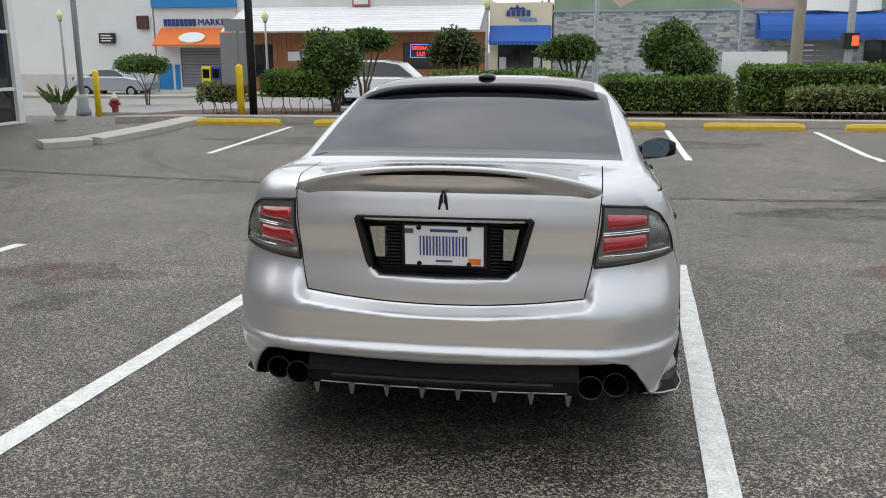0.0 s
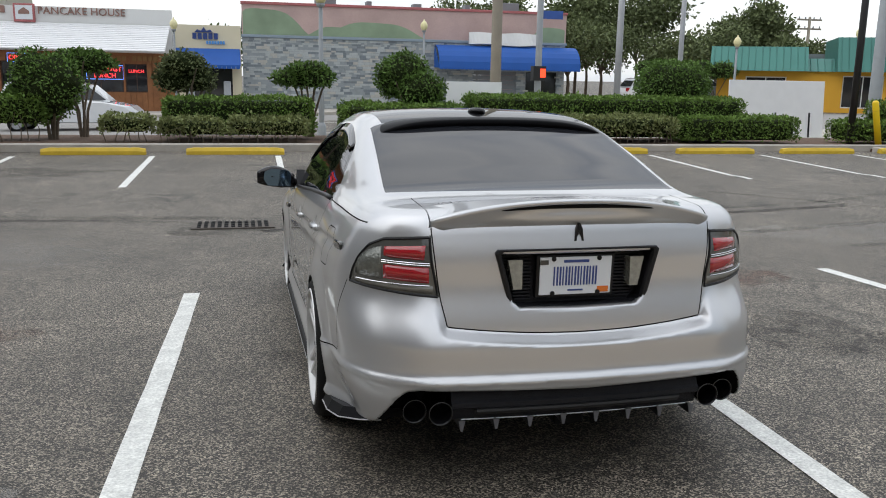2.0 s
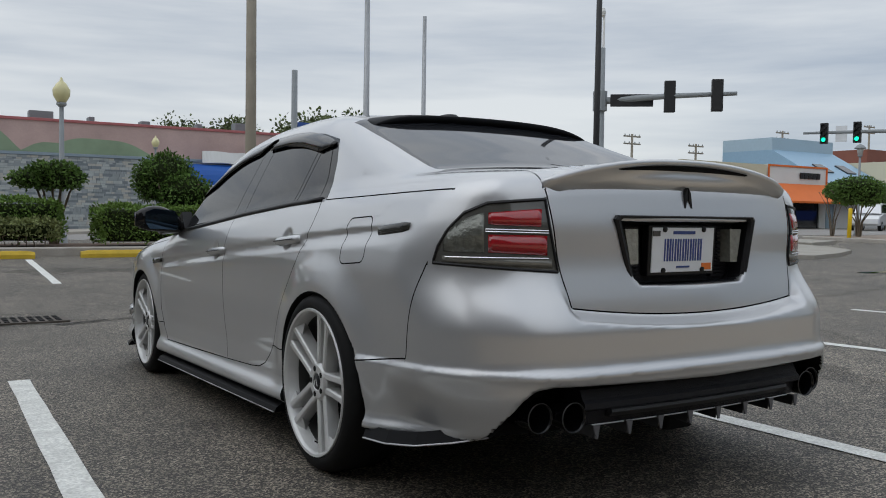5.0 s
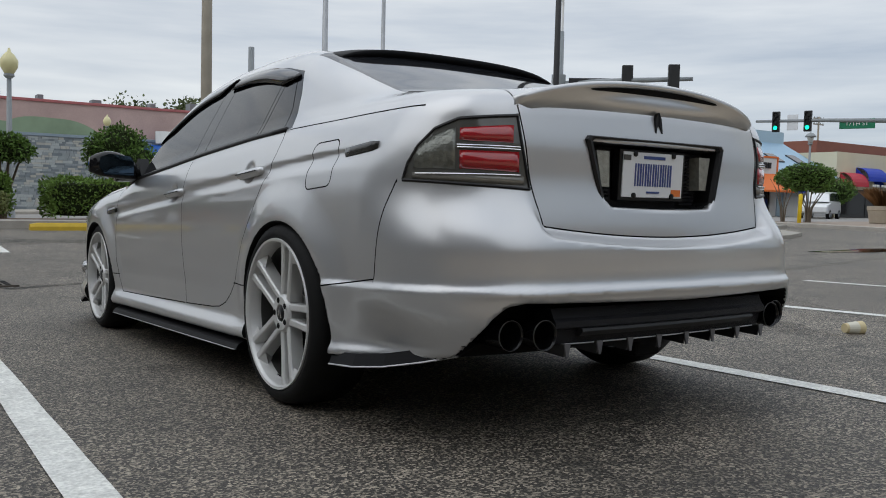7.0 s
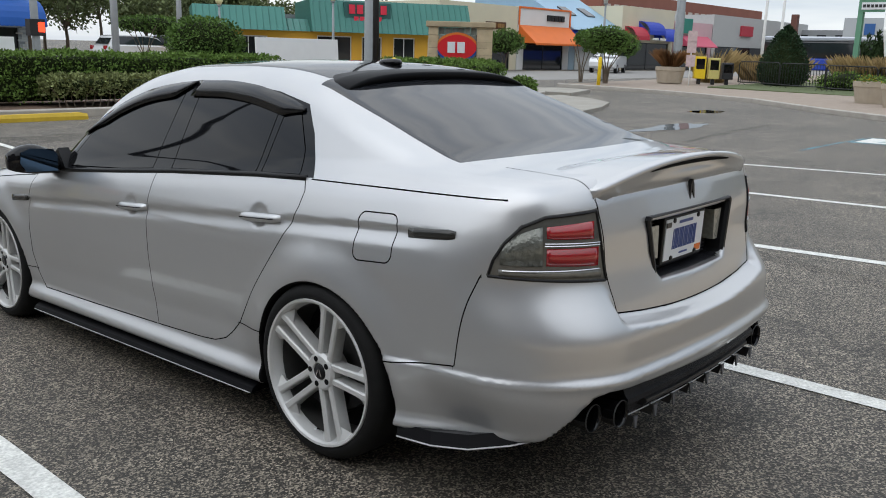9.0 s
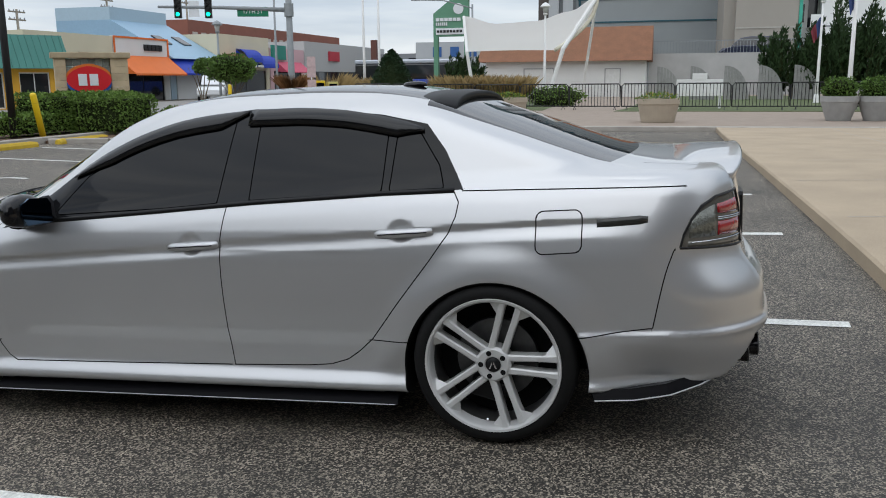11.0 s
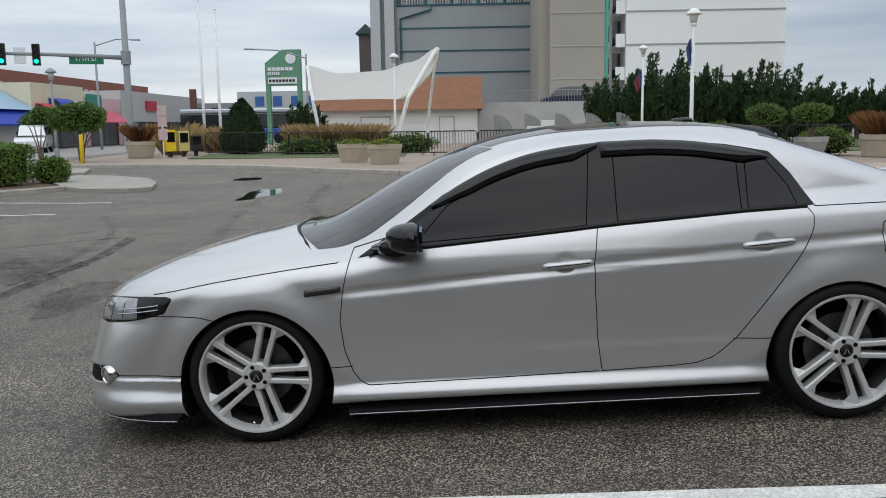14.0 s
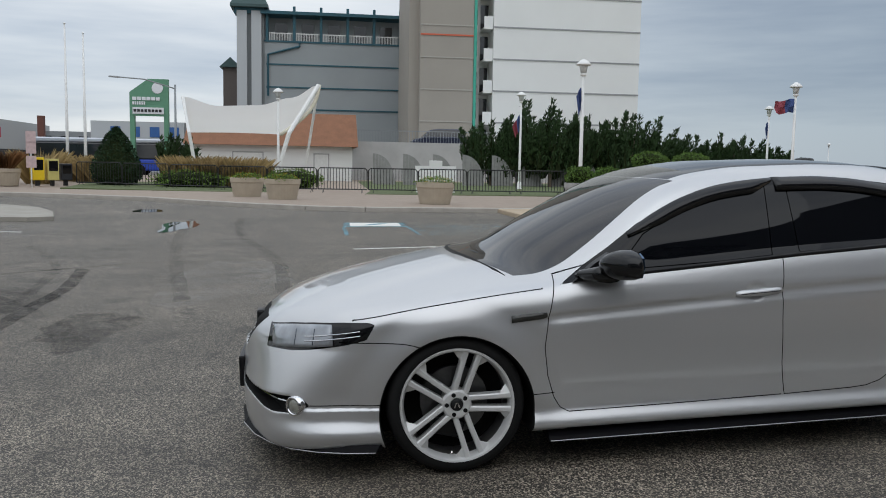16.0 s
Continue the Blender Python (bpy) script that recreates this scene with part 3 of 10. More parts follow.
def build_car(root):
    V, F = net(body_f, (-0.96, -2.50, 0.07), (0.96, 2.48, 1.48), VOX)
    gap = 0.0023
    joints, changes = list(seams(V)), list(edges(V))
    phis = np.array(joints + changes)
    for k in range(len(phis)):
        for level in ((gap, -gap) if k < len(joints) else (0.0,)):
            V, F, phis = cut(V, F, phis, k, level)
    C = V[F].mean(1)
    x, y, z = C.T
    ax = np.abs(x)
    nz = np.cross(V[F[:, 1]] - V[F[:, 0]], V[F[:, 2]] - V[F[:, 0]])
    nz = nz / np.maximum(np.linalg.norm(nz, axis=1, keepdims=True), 1e-12)
    drop = np.zeros(len(F), bool)
    for d in seams(C):
        drop |= np.abs(d) < gap
    up = z - roof_z(y, ax) > -0.03
    lab = np.full(len(F), "body", dtype=object)
    left = np.where(x < 0, "L", "R")

    def sel(m, n):
        lab[m] = n

    sel((y < -1.7) & (z < 0.78) & ((y < quarter_line(np.minimum(z, 0.77))) | (z < key(y, -1.96, 0.476, -1.7, 0.443))), "rear_bumper")
    sel((y > 1.5) & (z < key(y, 1.5, 0.60, 1.62, 0.628, 1.9, 0.637, 2.3, 0.655)) & (ax < 0.95), "front_bumper")
    sel((y < -1.95) & (z > 0.99) & (ax < 0.551 + 0.02 * (y + 2.2)), "trunk_lid")
    sel((y < -2.0) & (z > 0.604 + 0.13 * ax**2) & (z <= 0.99) & (ax < lid_half(z)), "trunk_lid")
    sel((y + 0.37 * ax**2 > 1.20) & (y > 0.95) & (z > hood_z(y)), "hood")
    w = in_poly(y, z, WIN)
    sel((ax > 0.5) & (z < 1.06) & (w > 0) & (in_poly(y, z, DOOR_F) < 0), "fdoor")
    sel((ax > 0.5) & (z < 1.06) & (w > 0) & (in_poly(y, z, DOOR_R) < 0), "rdoor")
    sel((ax > 0.6) & (in_poly(y, z, FUEL, 0.028) < 0), "fuel")
    sel((ax > 0.7) & (z < 0.41) & (np.abs(y) < 1.1) & (lab == "body"), "skirt")
    sel((ax > 0.45) & (z > 0.82) & (w < 0), "wtrim")
    sel((ax > 0.45) & (in_poly(y, z, GLASS_F, 0.008) < 0) & (w < 0), "gf")
    sel((ax > 0.45) & (in_poly(y, z, GLASS_R, 0.008) < 0) & (w < 0), "gr")
    sel((ax > 0.45) & (in_poly(y, z, GLASS_Q, 0.008) < 0) & (w < 0), "gq")
    sel((y > 0.2) & (z > 0.87) & (z - roof_z(y, ax) > -0.08) & (shield_d(ax, y, z) < 0), "windshield")
    sel((y < -0.8) & (z > 0.9) & up & (rear_d(ax, y, z) < 0), "rearglass")
    sel((y < 0.7) & (y > -1.3) & (z > 1.2) & (roof_d(ax, y, z) < 0), "roof")
    sel((y < -1.9) & (ax > 0.4) & (in_poly(tail_s(x, y), z, TAIL, 0.006) < 0), "tail")
    sel((y > 1.6) & (ax > 0.34) & (in_poly(y, z, HEAD, 0.004) < 0), "head")
    sel((z < 0.7) & (well_d(y, z) < 0), "well")
    sel((nz[:, 2] < -0.75) & (z < 0.31), "under")
    sel((in_poly(ax, z, PAN) < 0.002) & (y < -2.02), "tailpan")
    sel((in_poly(ax, z, DISH) < 0.004) & (y < -2.0) & (y > -2.314), "dish")
    sel((in_poly(ax, z, GRILLE) < 0.002) & (y > 2.2) & (y < 2.362 - 0.18 * ax**2), "grille")
    sel((in_poly(ax, z, INTAKE) < 0.003) & (y > 1.9), "fogwell")

    def grab(pick, name, material, parent, label=""):
        k = pick & ~drop
        if not k.any():
            return None
        u, inv = np.unique(F[k], return_inverse=True)
        P, T = V[u], inv.reshape(-1, 3)
        me = bpy.data.meshes.new(name)
        me.vertices.add(len(P))
        me.vertices.foreach_set("co", P.ravel())
        me.loops.add(T.size)
        me.loops.foreach_set("vertex_index", T.ravel().astype(np.int32))
        me.polygons.add(len(T))
        me.polygons.foreach_set("loop_start", np.arange(0, T.size, 3, dtype=np.int32))
        me.update(calc_edges=True)
        me.polygons.foreach_set("use_smooth", np.ones(len(T), bool))
        nn = slope(body_f, P)
        nn /= np.maximum(np.linalg.norm(nn, axis=1, keepdims=True), 1e-9)
        me.normals_split_custom_set_from_vertices(nn.tolist())
        me.materials.append(material)
        ob = new(name, me)
        ob.parent = root if parent is None else parent
        return tagged(ob, label)

    made = {"body": grab(lab == "body", "body_shell", PAINT, None)}
    for n, nm, m, lb in (("rear_bumper", "rear_bumper", PAINT, ""), ("front_bumper", "front_bumper", PAINT, ""), ("trunk_lid", "trunk_lid", PAINT, ""), ("hood", "hood", PAINT, ""),
                         ("windshield", "windshield", REAR_TINT, "dark reflecting windscreen"), ("rearglass", "rear_window", REAR_TINT, "dark tinted rear window"), ("roof", "roof_panel", GLOSS_BLACK, "gloss black roof skin"),
                         ("under", "underbody", DARK, "black underbody"), ("tailpan", "bumper_recess", DARK, ""), ("dish", "plate_recess", CARBON, ""), ("grille", "grille_recess", DARK, "")):
        made[n] = grab(lab == n, nm, m, None, lb)
    for s in "LR":
        k = left == s
        fd, rd = grab((lab == "fdoor") & k, "front_door", PAINT, None), grab((lab == "rdoor") & k, "rear_door", PAINT, None)
        made["fd" + s], made["rd" + s] = fd, rd
        grab((lab == "gf") & k, "door_glass", TINT, fd, "black tinted glass")
        grab((lab == "gr") & k, "door_glass", TINT, rd, "black tinted glass")
        grab((lab == "gq") & k, "quarter_glass", TINT, rd, "black tinted glass")
        grab((lab == "wtrim") & k, "window_trim", TINT, None, "black window surround and pillars")
        grab((lab == "fuel") & k, "fuel_door" if s == "L" else "quarter_panel", PAINT, None)
        grab((lab == "skirt") & k, "side_skirt", PAINT, None)
        grab((lab == "well") & k & (y > 0), "wheel_well", DARK, None, "black wheel arch liner")
        grab((lab == "well") & k & (y < 0), "wheel_well", DARK, None, "black wheel arch liner")
        grab((lab == "fogwell") & k, "lower_intake", DARK, None, "black lower intake")
        made["tail" + s] = grab((lab == "tail") & k, "tail_light", mat("smoked_tail_lens", (0.085, 0.084, 0.076), 0.10, 0.0, 0.3, 25.0, coat=0.6), None, "smoked tail light with two red bars")
        made["head" + s] = grab((lab == "head") & k, "headlight", GLOSS_BLACK, None, "smoked headlight with bright lens")
    # the dark inside that shows in the joints
    V2, F2 = net(lambda a, b, c: body_f(a, b, c) + 0.016, (-0.96, -2.50, 0.07), (0.96, 2.48, 1.48), 0.03)
    me = bpy.data.meshes.new("inner_shell")
    me.from_pydata(V2.tolist(), [], F2.tolist())
    me.materials.append(DARK)
    ob = new("inner_shell", me)
    ob.parent = root
    return made

CAR_POSE = pose(0, 0, 0, -2.2, 0, 0)
car = thing("saloon_car", "silver four-door saloon with dark tinted windows and body kit", "car", CAR_POSE)
CAR = build_car(car)


def wheel_parts(root, x, y, side):
    """Low-profile tyre on a rim with five pairs of spokes. side: -1 left, 1 right."""
    hub = new("wheel")
    hub.parent = root
    hub.matrix_basis = pose(x, y, 0.325) @ (pose(0, 0, 0, 0, -90, 0) if side < 0 else pose(0, 0, 0, 0, 90, 0))
    bm = bmesh.new()
    lathe(bm, ((0.262, -0.235), (0.285, -0.240), (0.308, -0.228), (0.3235, -0.200), (0.3255, -0.12), (0.3235, -0.045), (0.312, -0.016), (0.290, -0.002), (0.270, -0.004), (0.262, -0.012)), 72, cap=False)
    part("tyre", bm, RUBBER, hub, "black low-profile tyre", True)
    # barrel in a far darker colour than the rim
    bm = bmesh.new()
    lathe(bm, ((0.262, -0.24), (0.250, -0.22), (0.240, -0.12), (0.244, -0.046)), 72, cap=False)
    part("barrel", bm, mat("dark_barrel", (0.10, 0.098, 0.095), 0.45, 0.5, 0.3, 20.0), hub, "dull inner barrel", True)
    bm = bmesh.new()
    lathe(bm, ((0.243, -0.052), (0.244, -0.045), (0.252, -0.012), (0.258, -0.001), (0.266, 0.001), (0.2685, -0.006), (0.2685, -0.02)), 72, cap=False)
    lathe(bm, ((0.0, -0.028), (0.030, -0.028), (0.034, -0.022), (0.060, -0.022), (0.070, -0.034), (0.070, -0.10)), 40, cap=False)
    for k in range(5):
        a = 72 * k - 90
        for s in (-1, 1):
            # one bar of the pair: a crowned section, wider at its foot
            prof = []
            for r, off, hw, z in ((0.055, 0.026, 0.0135, -0.030), (0.12, 0.028, 0.0125, -0.024), (0.19, 0.031, 0.0125, -0.017), (0.238, 0.034, 0.015, -0.012), (0.256, 0.036, 0.019, -0.010)):
                prof.append([(r, s * off + q * hw, z + dz) for q, dz in ((-1, -0.05), (-1, -0.005), (-0.6, 0.0), (0.6, 0.0), (1, -0.005), (1, -0.05))])
            turn = pose(0, 0, 0, 0, 0, a)
            rows = [[bm.verts.new(turn @ Vector(p)) for p in ring] for ring in prof]
            fs = []
            for u, v in zip(rows, rows[1:]):
                fs += [bm.faces.new((u[i], u[i + 1], v[i + 1], v[i])) for i in range(5)]
            fs += [bm.faces.new(rows[0]), bm.faces.new(rows[-1])]
            # the facet that braces the bar against the rim
            tri = ((0.20, s * 0.042, -0.024), (0.252, s * 0.049, -0.012), (0.238, s * 0.092, -0.040), (0.244, s * 0.055, -0.07))
            t = [bm.verts.new(turn @ Vector(p)) for p in tri]
            fs += [bm.faces.new((t[0], t[1], t[2])), bm.faces.new((t[0], t[2], t[3])), bm.faces.new((t[1], t[3], t[2]))]
            bmesh.ops.recalc_face_normals(bm, faces=fs)
    part("rim", bm, RIM, hub, "white-silver alloy rim with paired spokes")
    bm = bmesh.new()
    lathe(bm, ((0.0, -0.020), (0.026, -0.021), (0.030, -0.026)), 24, cap=False)
    part("centre_cap", bm, TRIM_BLACK, hub, "black cap with a chrome caliper mark", True)
    bm = bmesh.new()
    for s in (-1, 1):
        prism(bm, ((0.014, s * 0.003), (-0.015, s * 0.016), (-0.015, s * 0.010), (0.006, s * 0.002)), -0.021, -0.0185, "z")
    part("cap_mark", bm, CHROME, hub)
    # lug holes as black plugs, the dark inside them put into colour
    for k in range(5):
        bm = bmesh.new()
        lathe(bm, ((0.0085, -0.040), (0.0105, -0.0205), (0.0, -0.0205)), 12, pose(0.048 * math.cos(radians(72 * k - 54)), 0.048 * math.sin(radians(72 * k - 54)), 0), cap=False)
        part("lug_hole", bm, DARK, hub)
    bm = bmesh.new()
    lathe(bm, ((0.0, -0.115), (0.162, -0.115), (0.164, -0.14)), 40, cap=False)
    part("brake_disc", bm, STEEL, hub, "dull steel brake disc")
    bm = bmesh.new()
    box(bm, -0.075, 0.075, 0.085, 0.17, -0.16, -0.08, pose(0, 0, 0, 0, 0, 75), 0.012)
    part("brake_caliper", bm, TRIM_BLACK, hub)
    # black disc across the wheel, added as the shade behind the spokes
    bm = bmesh.new()
    lathe(bm, ((0.0, -0.17), (0.245, -0.17)), 32, cap=False)
    part("hub_back", bm, DARK, hub)
    bm = bmesh.new()
    tube(bm, ((-0.236, 0.03, -0.045), (-0.222, 0.029, -0.022)), 0.004, 8)
    part("valve_stem", bm, CHROME, hub)


for sx in (-1, 1):
    for wy in (-1.372, 1.365):
        wheel_parts(car, sx * (0.915 if wy < 0 else 0.893), wy, sx)


def on_body(y, z, sx=-1, out=0.0):
    """The point of the car's flank at y, z, pushed out a little."""
    lo, hi = 0.3, 1.0
    for _ in range(24):
        mid = (lo + hi) / 2
        if float(body_f(np.array([mid]), np.array([y]), np.array([z]))[0]) < 0:
            lo = mid
        else:
            hi = mid
    return Vector((sx * (lo + out), y, z))


def on_tail(x, z, out=0.0):
    """The point of the car's rear face at x, z."""
    lo, hi = -2.55, -1.6
    for _ in range(24):
        mid = (lo + hi) / 2
        if float(body_f(np.array([x]), np.array([mid]), np.array([z]))[0]) < 0:
            hi = mid
        else:
            lo = mid
    return Vector((x, hi - out, z))


def loft(bm, rows, closed=True, caps=True):
    vs = [[bm.verts.new(p) for p in r] for r in rows]
    fs = []
    for a, b in zip(vs, vs[1:]):
        k = len(a)
        fs += [bm.faces.new((a[i], a[(i + 1) % k], b[(i + 1) % k], b[i])) for i in range(k if closed else k - 1)]
    if caps and closed:
        fs += [bm.faces.new(vs[0]), bm.faces.new(vs[-1])]
    bmesh.ops.recalc_face_normals(bm, faces=fs)
    return bm


for sx, s in ((-1, "L"), (1, "R")):
    # door handles over their finger cups
    for hy, hz, door in ((-0.115, 0.787, "fd"), (-1.03, 0.838, "rd")):
        tilt = 1.8
        p = on_body(hy, hz, sx)
        bm = bmesh.new()
        rows = []
        for u in np.linspace(-1, 1, 13):
            q = p + Vector((0, 0.117 * u, 0.117 * u * -0.05))
            h = 0.0175 * (1 - 0.25 * abs(u) ** 6)
            d = 0.034 - 0.012 * abs(u) ** 4
            rows.append([(q.x + sx * a, q.y, q.z + b) for a, b in ((d - 0.014, -h), (d, -h * 0.55), (d + 0.002, 0.0), (d, h * 0.6), (d - 0.014, h), (-0.01, h * 0.7), (-0.01, -h * 0.7))])
        loft(bm, rows)
        part("handle", bm, PAINT, CAR[door + s], "body-coloured pull handle", True)
        bm = bmesh.new()
        for zz in (0.0,):
            rows = []
            for u in np.linspace(-1, 1, 7):
                q = p + Vector((sx * 0.037, 0.10 * u, 0.10 * u * -0.05 + 0.001))
                rows.append([(q.x, q.y, q.z - 0.002), (q.x, q.y, q.z + 0.002), (q.x - sx * 0.01, q.y, q.z)])
            loft(bm, rows)
        part("handle_groove", bm, TRIM_BLACK, CAR[door + s])
    # side markers: a dark bar behind the arch, a smaller one on the wing
    for y0, y1, z0, z1, h, nm in ((-1.771, -1.955, 0.868, 0.881, 0.017, "rear_marker"), (1.105, 0.935, 0.714, 0.727, 0.017, "front_marker")):
        bm = bmesh.new()
        rows = []
        for u in np.linspace(0, 1, 7):
            q = on_body(y0 + (y1 - y0) * u, z0 + (z1 - z0) * u, sx)
            hh = h * (1.0 if u < 0.9 else 0.7)
            rows.append([(q.x - sx * 0.01, q.y, q.z - hh), (q.x + sx * 0.006, q.y, q.z - hh * 0.9), (q.x + sx * 0.009, q.y, q.z), (q.x + sx * 0.006, q.y, q.z + hh * 0.9), (q.x - sx * 0.01, q.y, q.z + hh)])
        loft(bm, rows)
        part(nm, bm, SMOKE_LENS, car, "smoked side marker lamp", True)
    # rain visors over the side windows
    for pts, nm in (((0.50, 1.085, 0.35, 1.172, 0.18, 1.245, 0.0, 1.294, -0.16, 1.315, -0.300, 1.325), "front_visor"), ((-0.312, 1.327, -0.5, 1.327, -0.7, 1.314, -0.88, 1.285, -1.02, 1.252, -1.085, 1.230), "rear_visor")):
        bm = bmesh.new()
        rows = []
        y0, y1 = pts[0], pts[-2]
        for u in np.linspace(0, 1, 22):
            vy = y0 + (y1 - y0) * u
            vz = float(key(np.array([-vy]), *[(-q if k % 2 == 0 else q) for k, q in enumerate(pts)])[0]) + 0.004
            w = 0.066 * min(1, 0.35 + 3 * u if nm == "front_visor" else 1, 0.25 + 5 * (1 - u))
            a, b = on_body(vy, vz, sx, 0.002), on_body(vy, vz - w, sx, 0.011)
            rows.append([a, a.lerp(b, 0.5) + Vector((sx * 0.004, 0, 0.003)), b, on_body(vy, vz - w + 0.004, sx, 0.006), on_body(vy, vz, sx, -0.004)])
        loft(bm, rows)
        part(nm, bm, GLOSS_BLACK, car, "dark acrylic rain visor", True)
    # belt strip under the glass
    bm = bmesh.new()
    rows = []
    for u in np.linspace(0, 1, 14):
        vy = 0.62 - 1.845 * u
        vz = steps(-vy, ((-0.62, 0.890), (-0.04, 0.928), (0.36, 0.956), (0.94, 0.985), (1.26, 0.993)))
        q = on_body(vy, vz, sx)
        rows.append([(q.x + sx * 0.006, q.y, q.z - 0.007), (q.x + sx * 0.008, q.y, q.z + 0.003), (q.x + sx * 0.003, q.y, q.z + 0.012), (q.x - sx * 0.02, q.y, q.z + 0.01), (q.x - sx * 0.015, q.y, q.z - 0.007)])
    loft(bm, rows)
    part("belt_strip", bm, TRIM_BLACK, car, "black belt moulding", True)
    # mirror
    mirror = new("door_mirror")
    mirror.parent = car
    tagged(mirror, "gloss black door mirror")
    bm = bmesh.new()
    rows = []
    for u in np.linspace(0, 1, 9):
        xx = sx * (0.862 + 0.245 * u)
        top = 1.018 + 0.020 * math.sin(math.pi * u) - 0.025 * u**4 - 0.05 * (1 - u) ** 3
        bot = 0.880 + 0.012 * u + 0.025 * u**4
        yc, d = 0.600 - 0.03 * u, 0.085 + 0.035 * math.sin(math.pi * min(1, u * 1.1)) - 0.055 * u**6
        zc, h = (top + bot) / 2, (top - bot) / 2
        rows.append([(xx, yc + d * (math.cos(a) if math.cos(a) > 0 else 0.42 * math.cos(a)), zc + h * math.copysign(abs(math.sin(a)) ** 0.7, math.sin(a))) for a in np.linspace(0, 2 * math.pi, 20, endpoint=False)])
    loft(bm, rows)
    part("mirror_shell", bm, GLOSS_BLACK, mirror, "", True)
    bm = bmesh.new()
    prism(bm, [(sx * (0.888 + 0.178 * a), 0.955 + b) for a, b in ((0.02, -0.057), (0.85, -0.052), (1, -0.01), (0.96, 0.040), (0.7, 0.058), (0.1, 0.048), (0, 0.02))], 0.535, 0.560, "y")
    part("mirror_glass", bm, mat("blue_mirror", (0.10, 0.16, 0.24), 0.03, 1.0, 0.02), mirror, "blue-tinted mirror glass")
    bm = bmesh.new()
    prism(bm, ((0.80, 0.868), (0.56, 0.905), (0.62, 1.0), (0.70, 0.95)), sx * 0.79, sx * 0.845, "x")
    box(bm, *sorted((sx * 0.80, sx * 0.885)), 0.585, 0.66, 0.905, 0.945, None, 0.01)
    part("mirror_foot", bm, TRIM_BLACK, mirror)
    bm = bmesh.new()
    rows = []
    for u in np.linspace(0, 1, 9):
        c = Vector((sx * (0.835 + 0.12 * u), 0.745 - 0.085 * u, 0.903 + 0.014 * u))
        h, d = 0.024 + 0.020 * u, 0.045 + 0.03 * u
        rows.append([(c.x, c.y + d * math.cos(a), c.z + h * math.sin(a)) for a in np.linspace(0, 2 * math.pi, 12, endpoint=False)])
    loft(bm, rows)
    part("mirror_arm", bm, GLOSS_BLACK, mirror, "", True)
    # tail light: red bars, a clear outer lens, bright strips and a black rim
    tail = CAR["tail" + s]

    def lens(name, s0, s1, low, high, m, label, out=0.002, n=12):
        bm = bmesh.new()
        rows = []
        for u in np.linspace(0, 1, n):
            ss = s0 + (s1 - s0) * u
            a, b = on_corner(ss, low(u), sx, out), on_corner(ss, high(u), sx, out)
            c = on_corner(ss, (low(u) + high(u)) / 2, sx, out + 0.0015)
            d = Vector((-sx * 0.012, 0.012, 0))
            rows.append([a, c, b, b + d, a + d])
        loft(bm, rows)
        part(name, bm, m, tail, label, True)

    lens("red_bar", 0.553, 0.765, lambda u: 0.876 + 0.006 * u + 0.02 * max(0, u - 0.85), lambda u: 0.928 - 0.010 * u, RED_LENS, "red lens bar")
    lens("red_bar", 0.530, 0.765, lambda u: 0.792 + 0.010 * u, lambda u: 0.850 + 0.004 * u, RED_LENS, "red lens bar")
    lens("clear_lens", 0.782, 0.958, lambda u: 0.800 + 0.006 * u, lambda u: 0.918 - 0.020 * u - 0.035 * u * u, mat("smoky_reflector", (0.17, 0.175, 0.155), 0.12, 0.4, 0.55, 40.0, 0.4, 70.0), "clear smoky outer lens")
    lens("lower_strip", 0.512, 0.965, lambda u: 0.755 + 0.020 * u, lambda u: 0.781 + 0.012 * u, mat("smoky_strip", (0.21, 0.205, 0.185), 0.12, 0.3, 0.3, 30.0), "grey lower lens strip")
    for z0, s1 in ((0.8635, 0.775), (0.8565, 0.775), (0.783, 0.95)):
        bm = bmesh.new()
        tube(bm, [on_corner(0.525 + (s1 - 0.525) * u, z0 + 0.006 * u, sx, 0.004) for u in np.linspace(0, 1, 9)], 0.0024, 6)
        part("bright_strip", bm, CHROME, tail, "bright strip")
    bm = bmesh.new()
    ring = []
    for (s0, z0), (s1, z1) in zip(TAIL, TAIL[1:] + TAIL[:1]):
        ring += [on_corner(s0 + (s1 - s0) * k / 6, z0 + (z1 - z0) * k / 6, sx, 0.001) for k in range(6)]
    tube(bm, ring + ring[:1], 0.0045, 6)
    part("lens_rim", bm, TRIM_BLACK, tail, "black rim")
    # headlight: a clear lens before bright bowls, black at its rear end
    head = CAR["head" + s]
    bm = bmesh.new()
    rows = []
    for u in np.linspace(0, 1, 12):
        vy = 2.208 - 0.285 * u
        a, b = on_body(vy, 0.582 + 0.038 * u, sx, 0.003), on_body(vy, 0.667 + 0.078 * u - 0.034 * u * u, sx, 0.003)
        rows.append([on_body(vy, a.z + (b.z - a.z) * q, sx, 0.005) for q in np.linspace(0, 1, 7)] + [b - Vector((sx * 0.02, 0, 0)), a - Vector((sx * 0.02, 0, 0))])
    loft(bm, rows)
    part("headlight_lens", bm, mat("headlight_clear", (0.30, 0.32, 0.345), 0.10, 0.35, 0.6, 14.0, spec=0.5, coat=0.5), head, "clear bluish reflecting lens", True)
    for u0 in (0.38, 0.70):
        bm = bmesh.new()
        tube(bm, [on_body(2.195 - 0.265 * (u0 + 0.05 * (q - 0.5)), 0.592 + 0.036 * u0 + 0.070 * q, sx, 0.005) for q in np.linspace(0, 1, 6)], 0.0026, 6)
        part("lens_divider", bm, mat("lamp_bowl", (0.09, 0.10, 0.12), 0.15, 0.8, 0.3, 30.0), head)
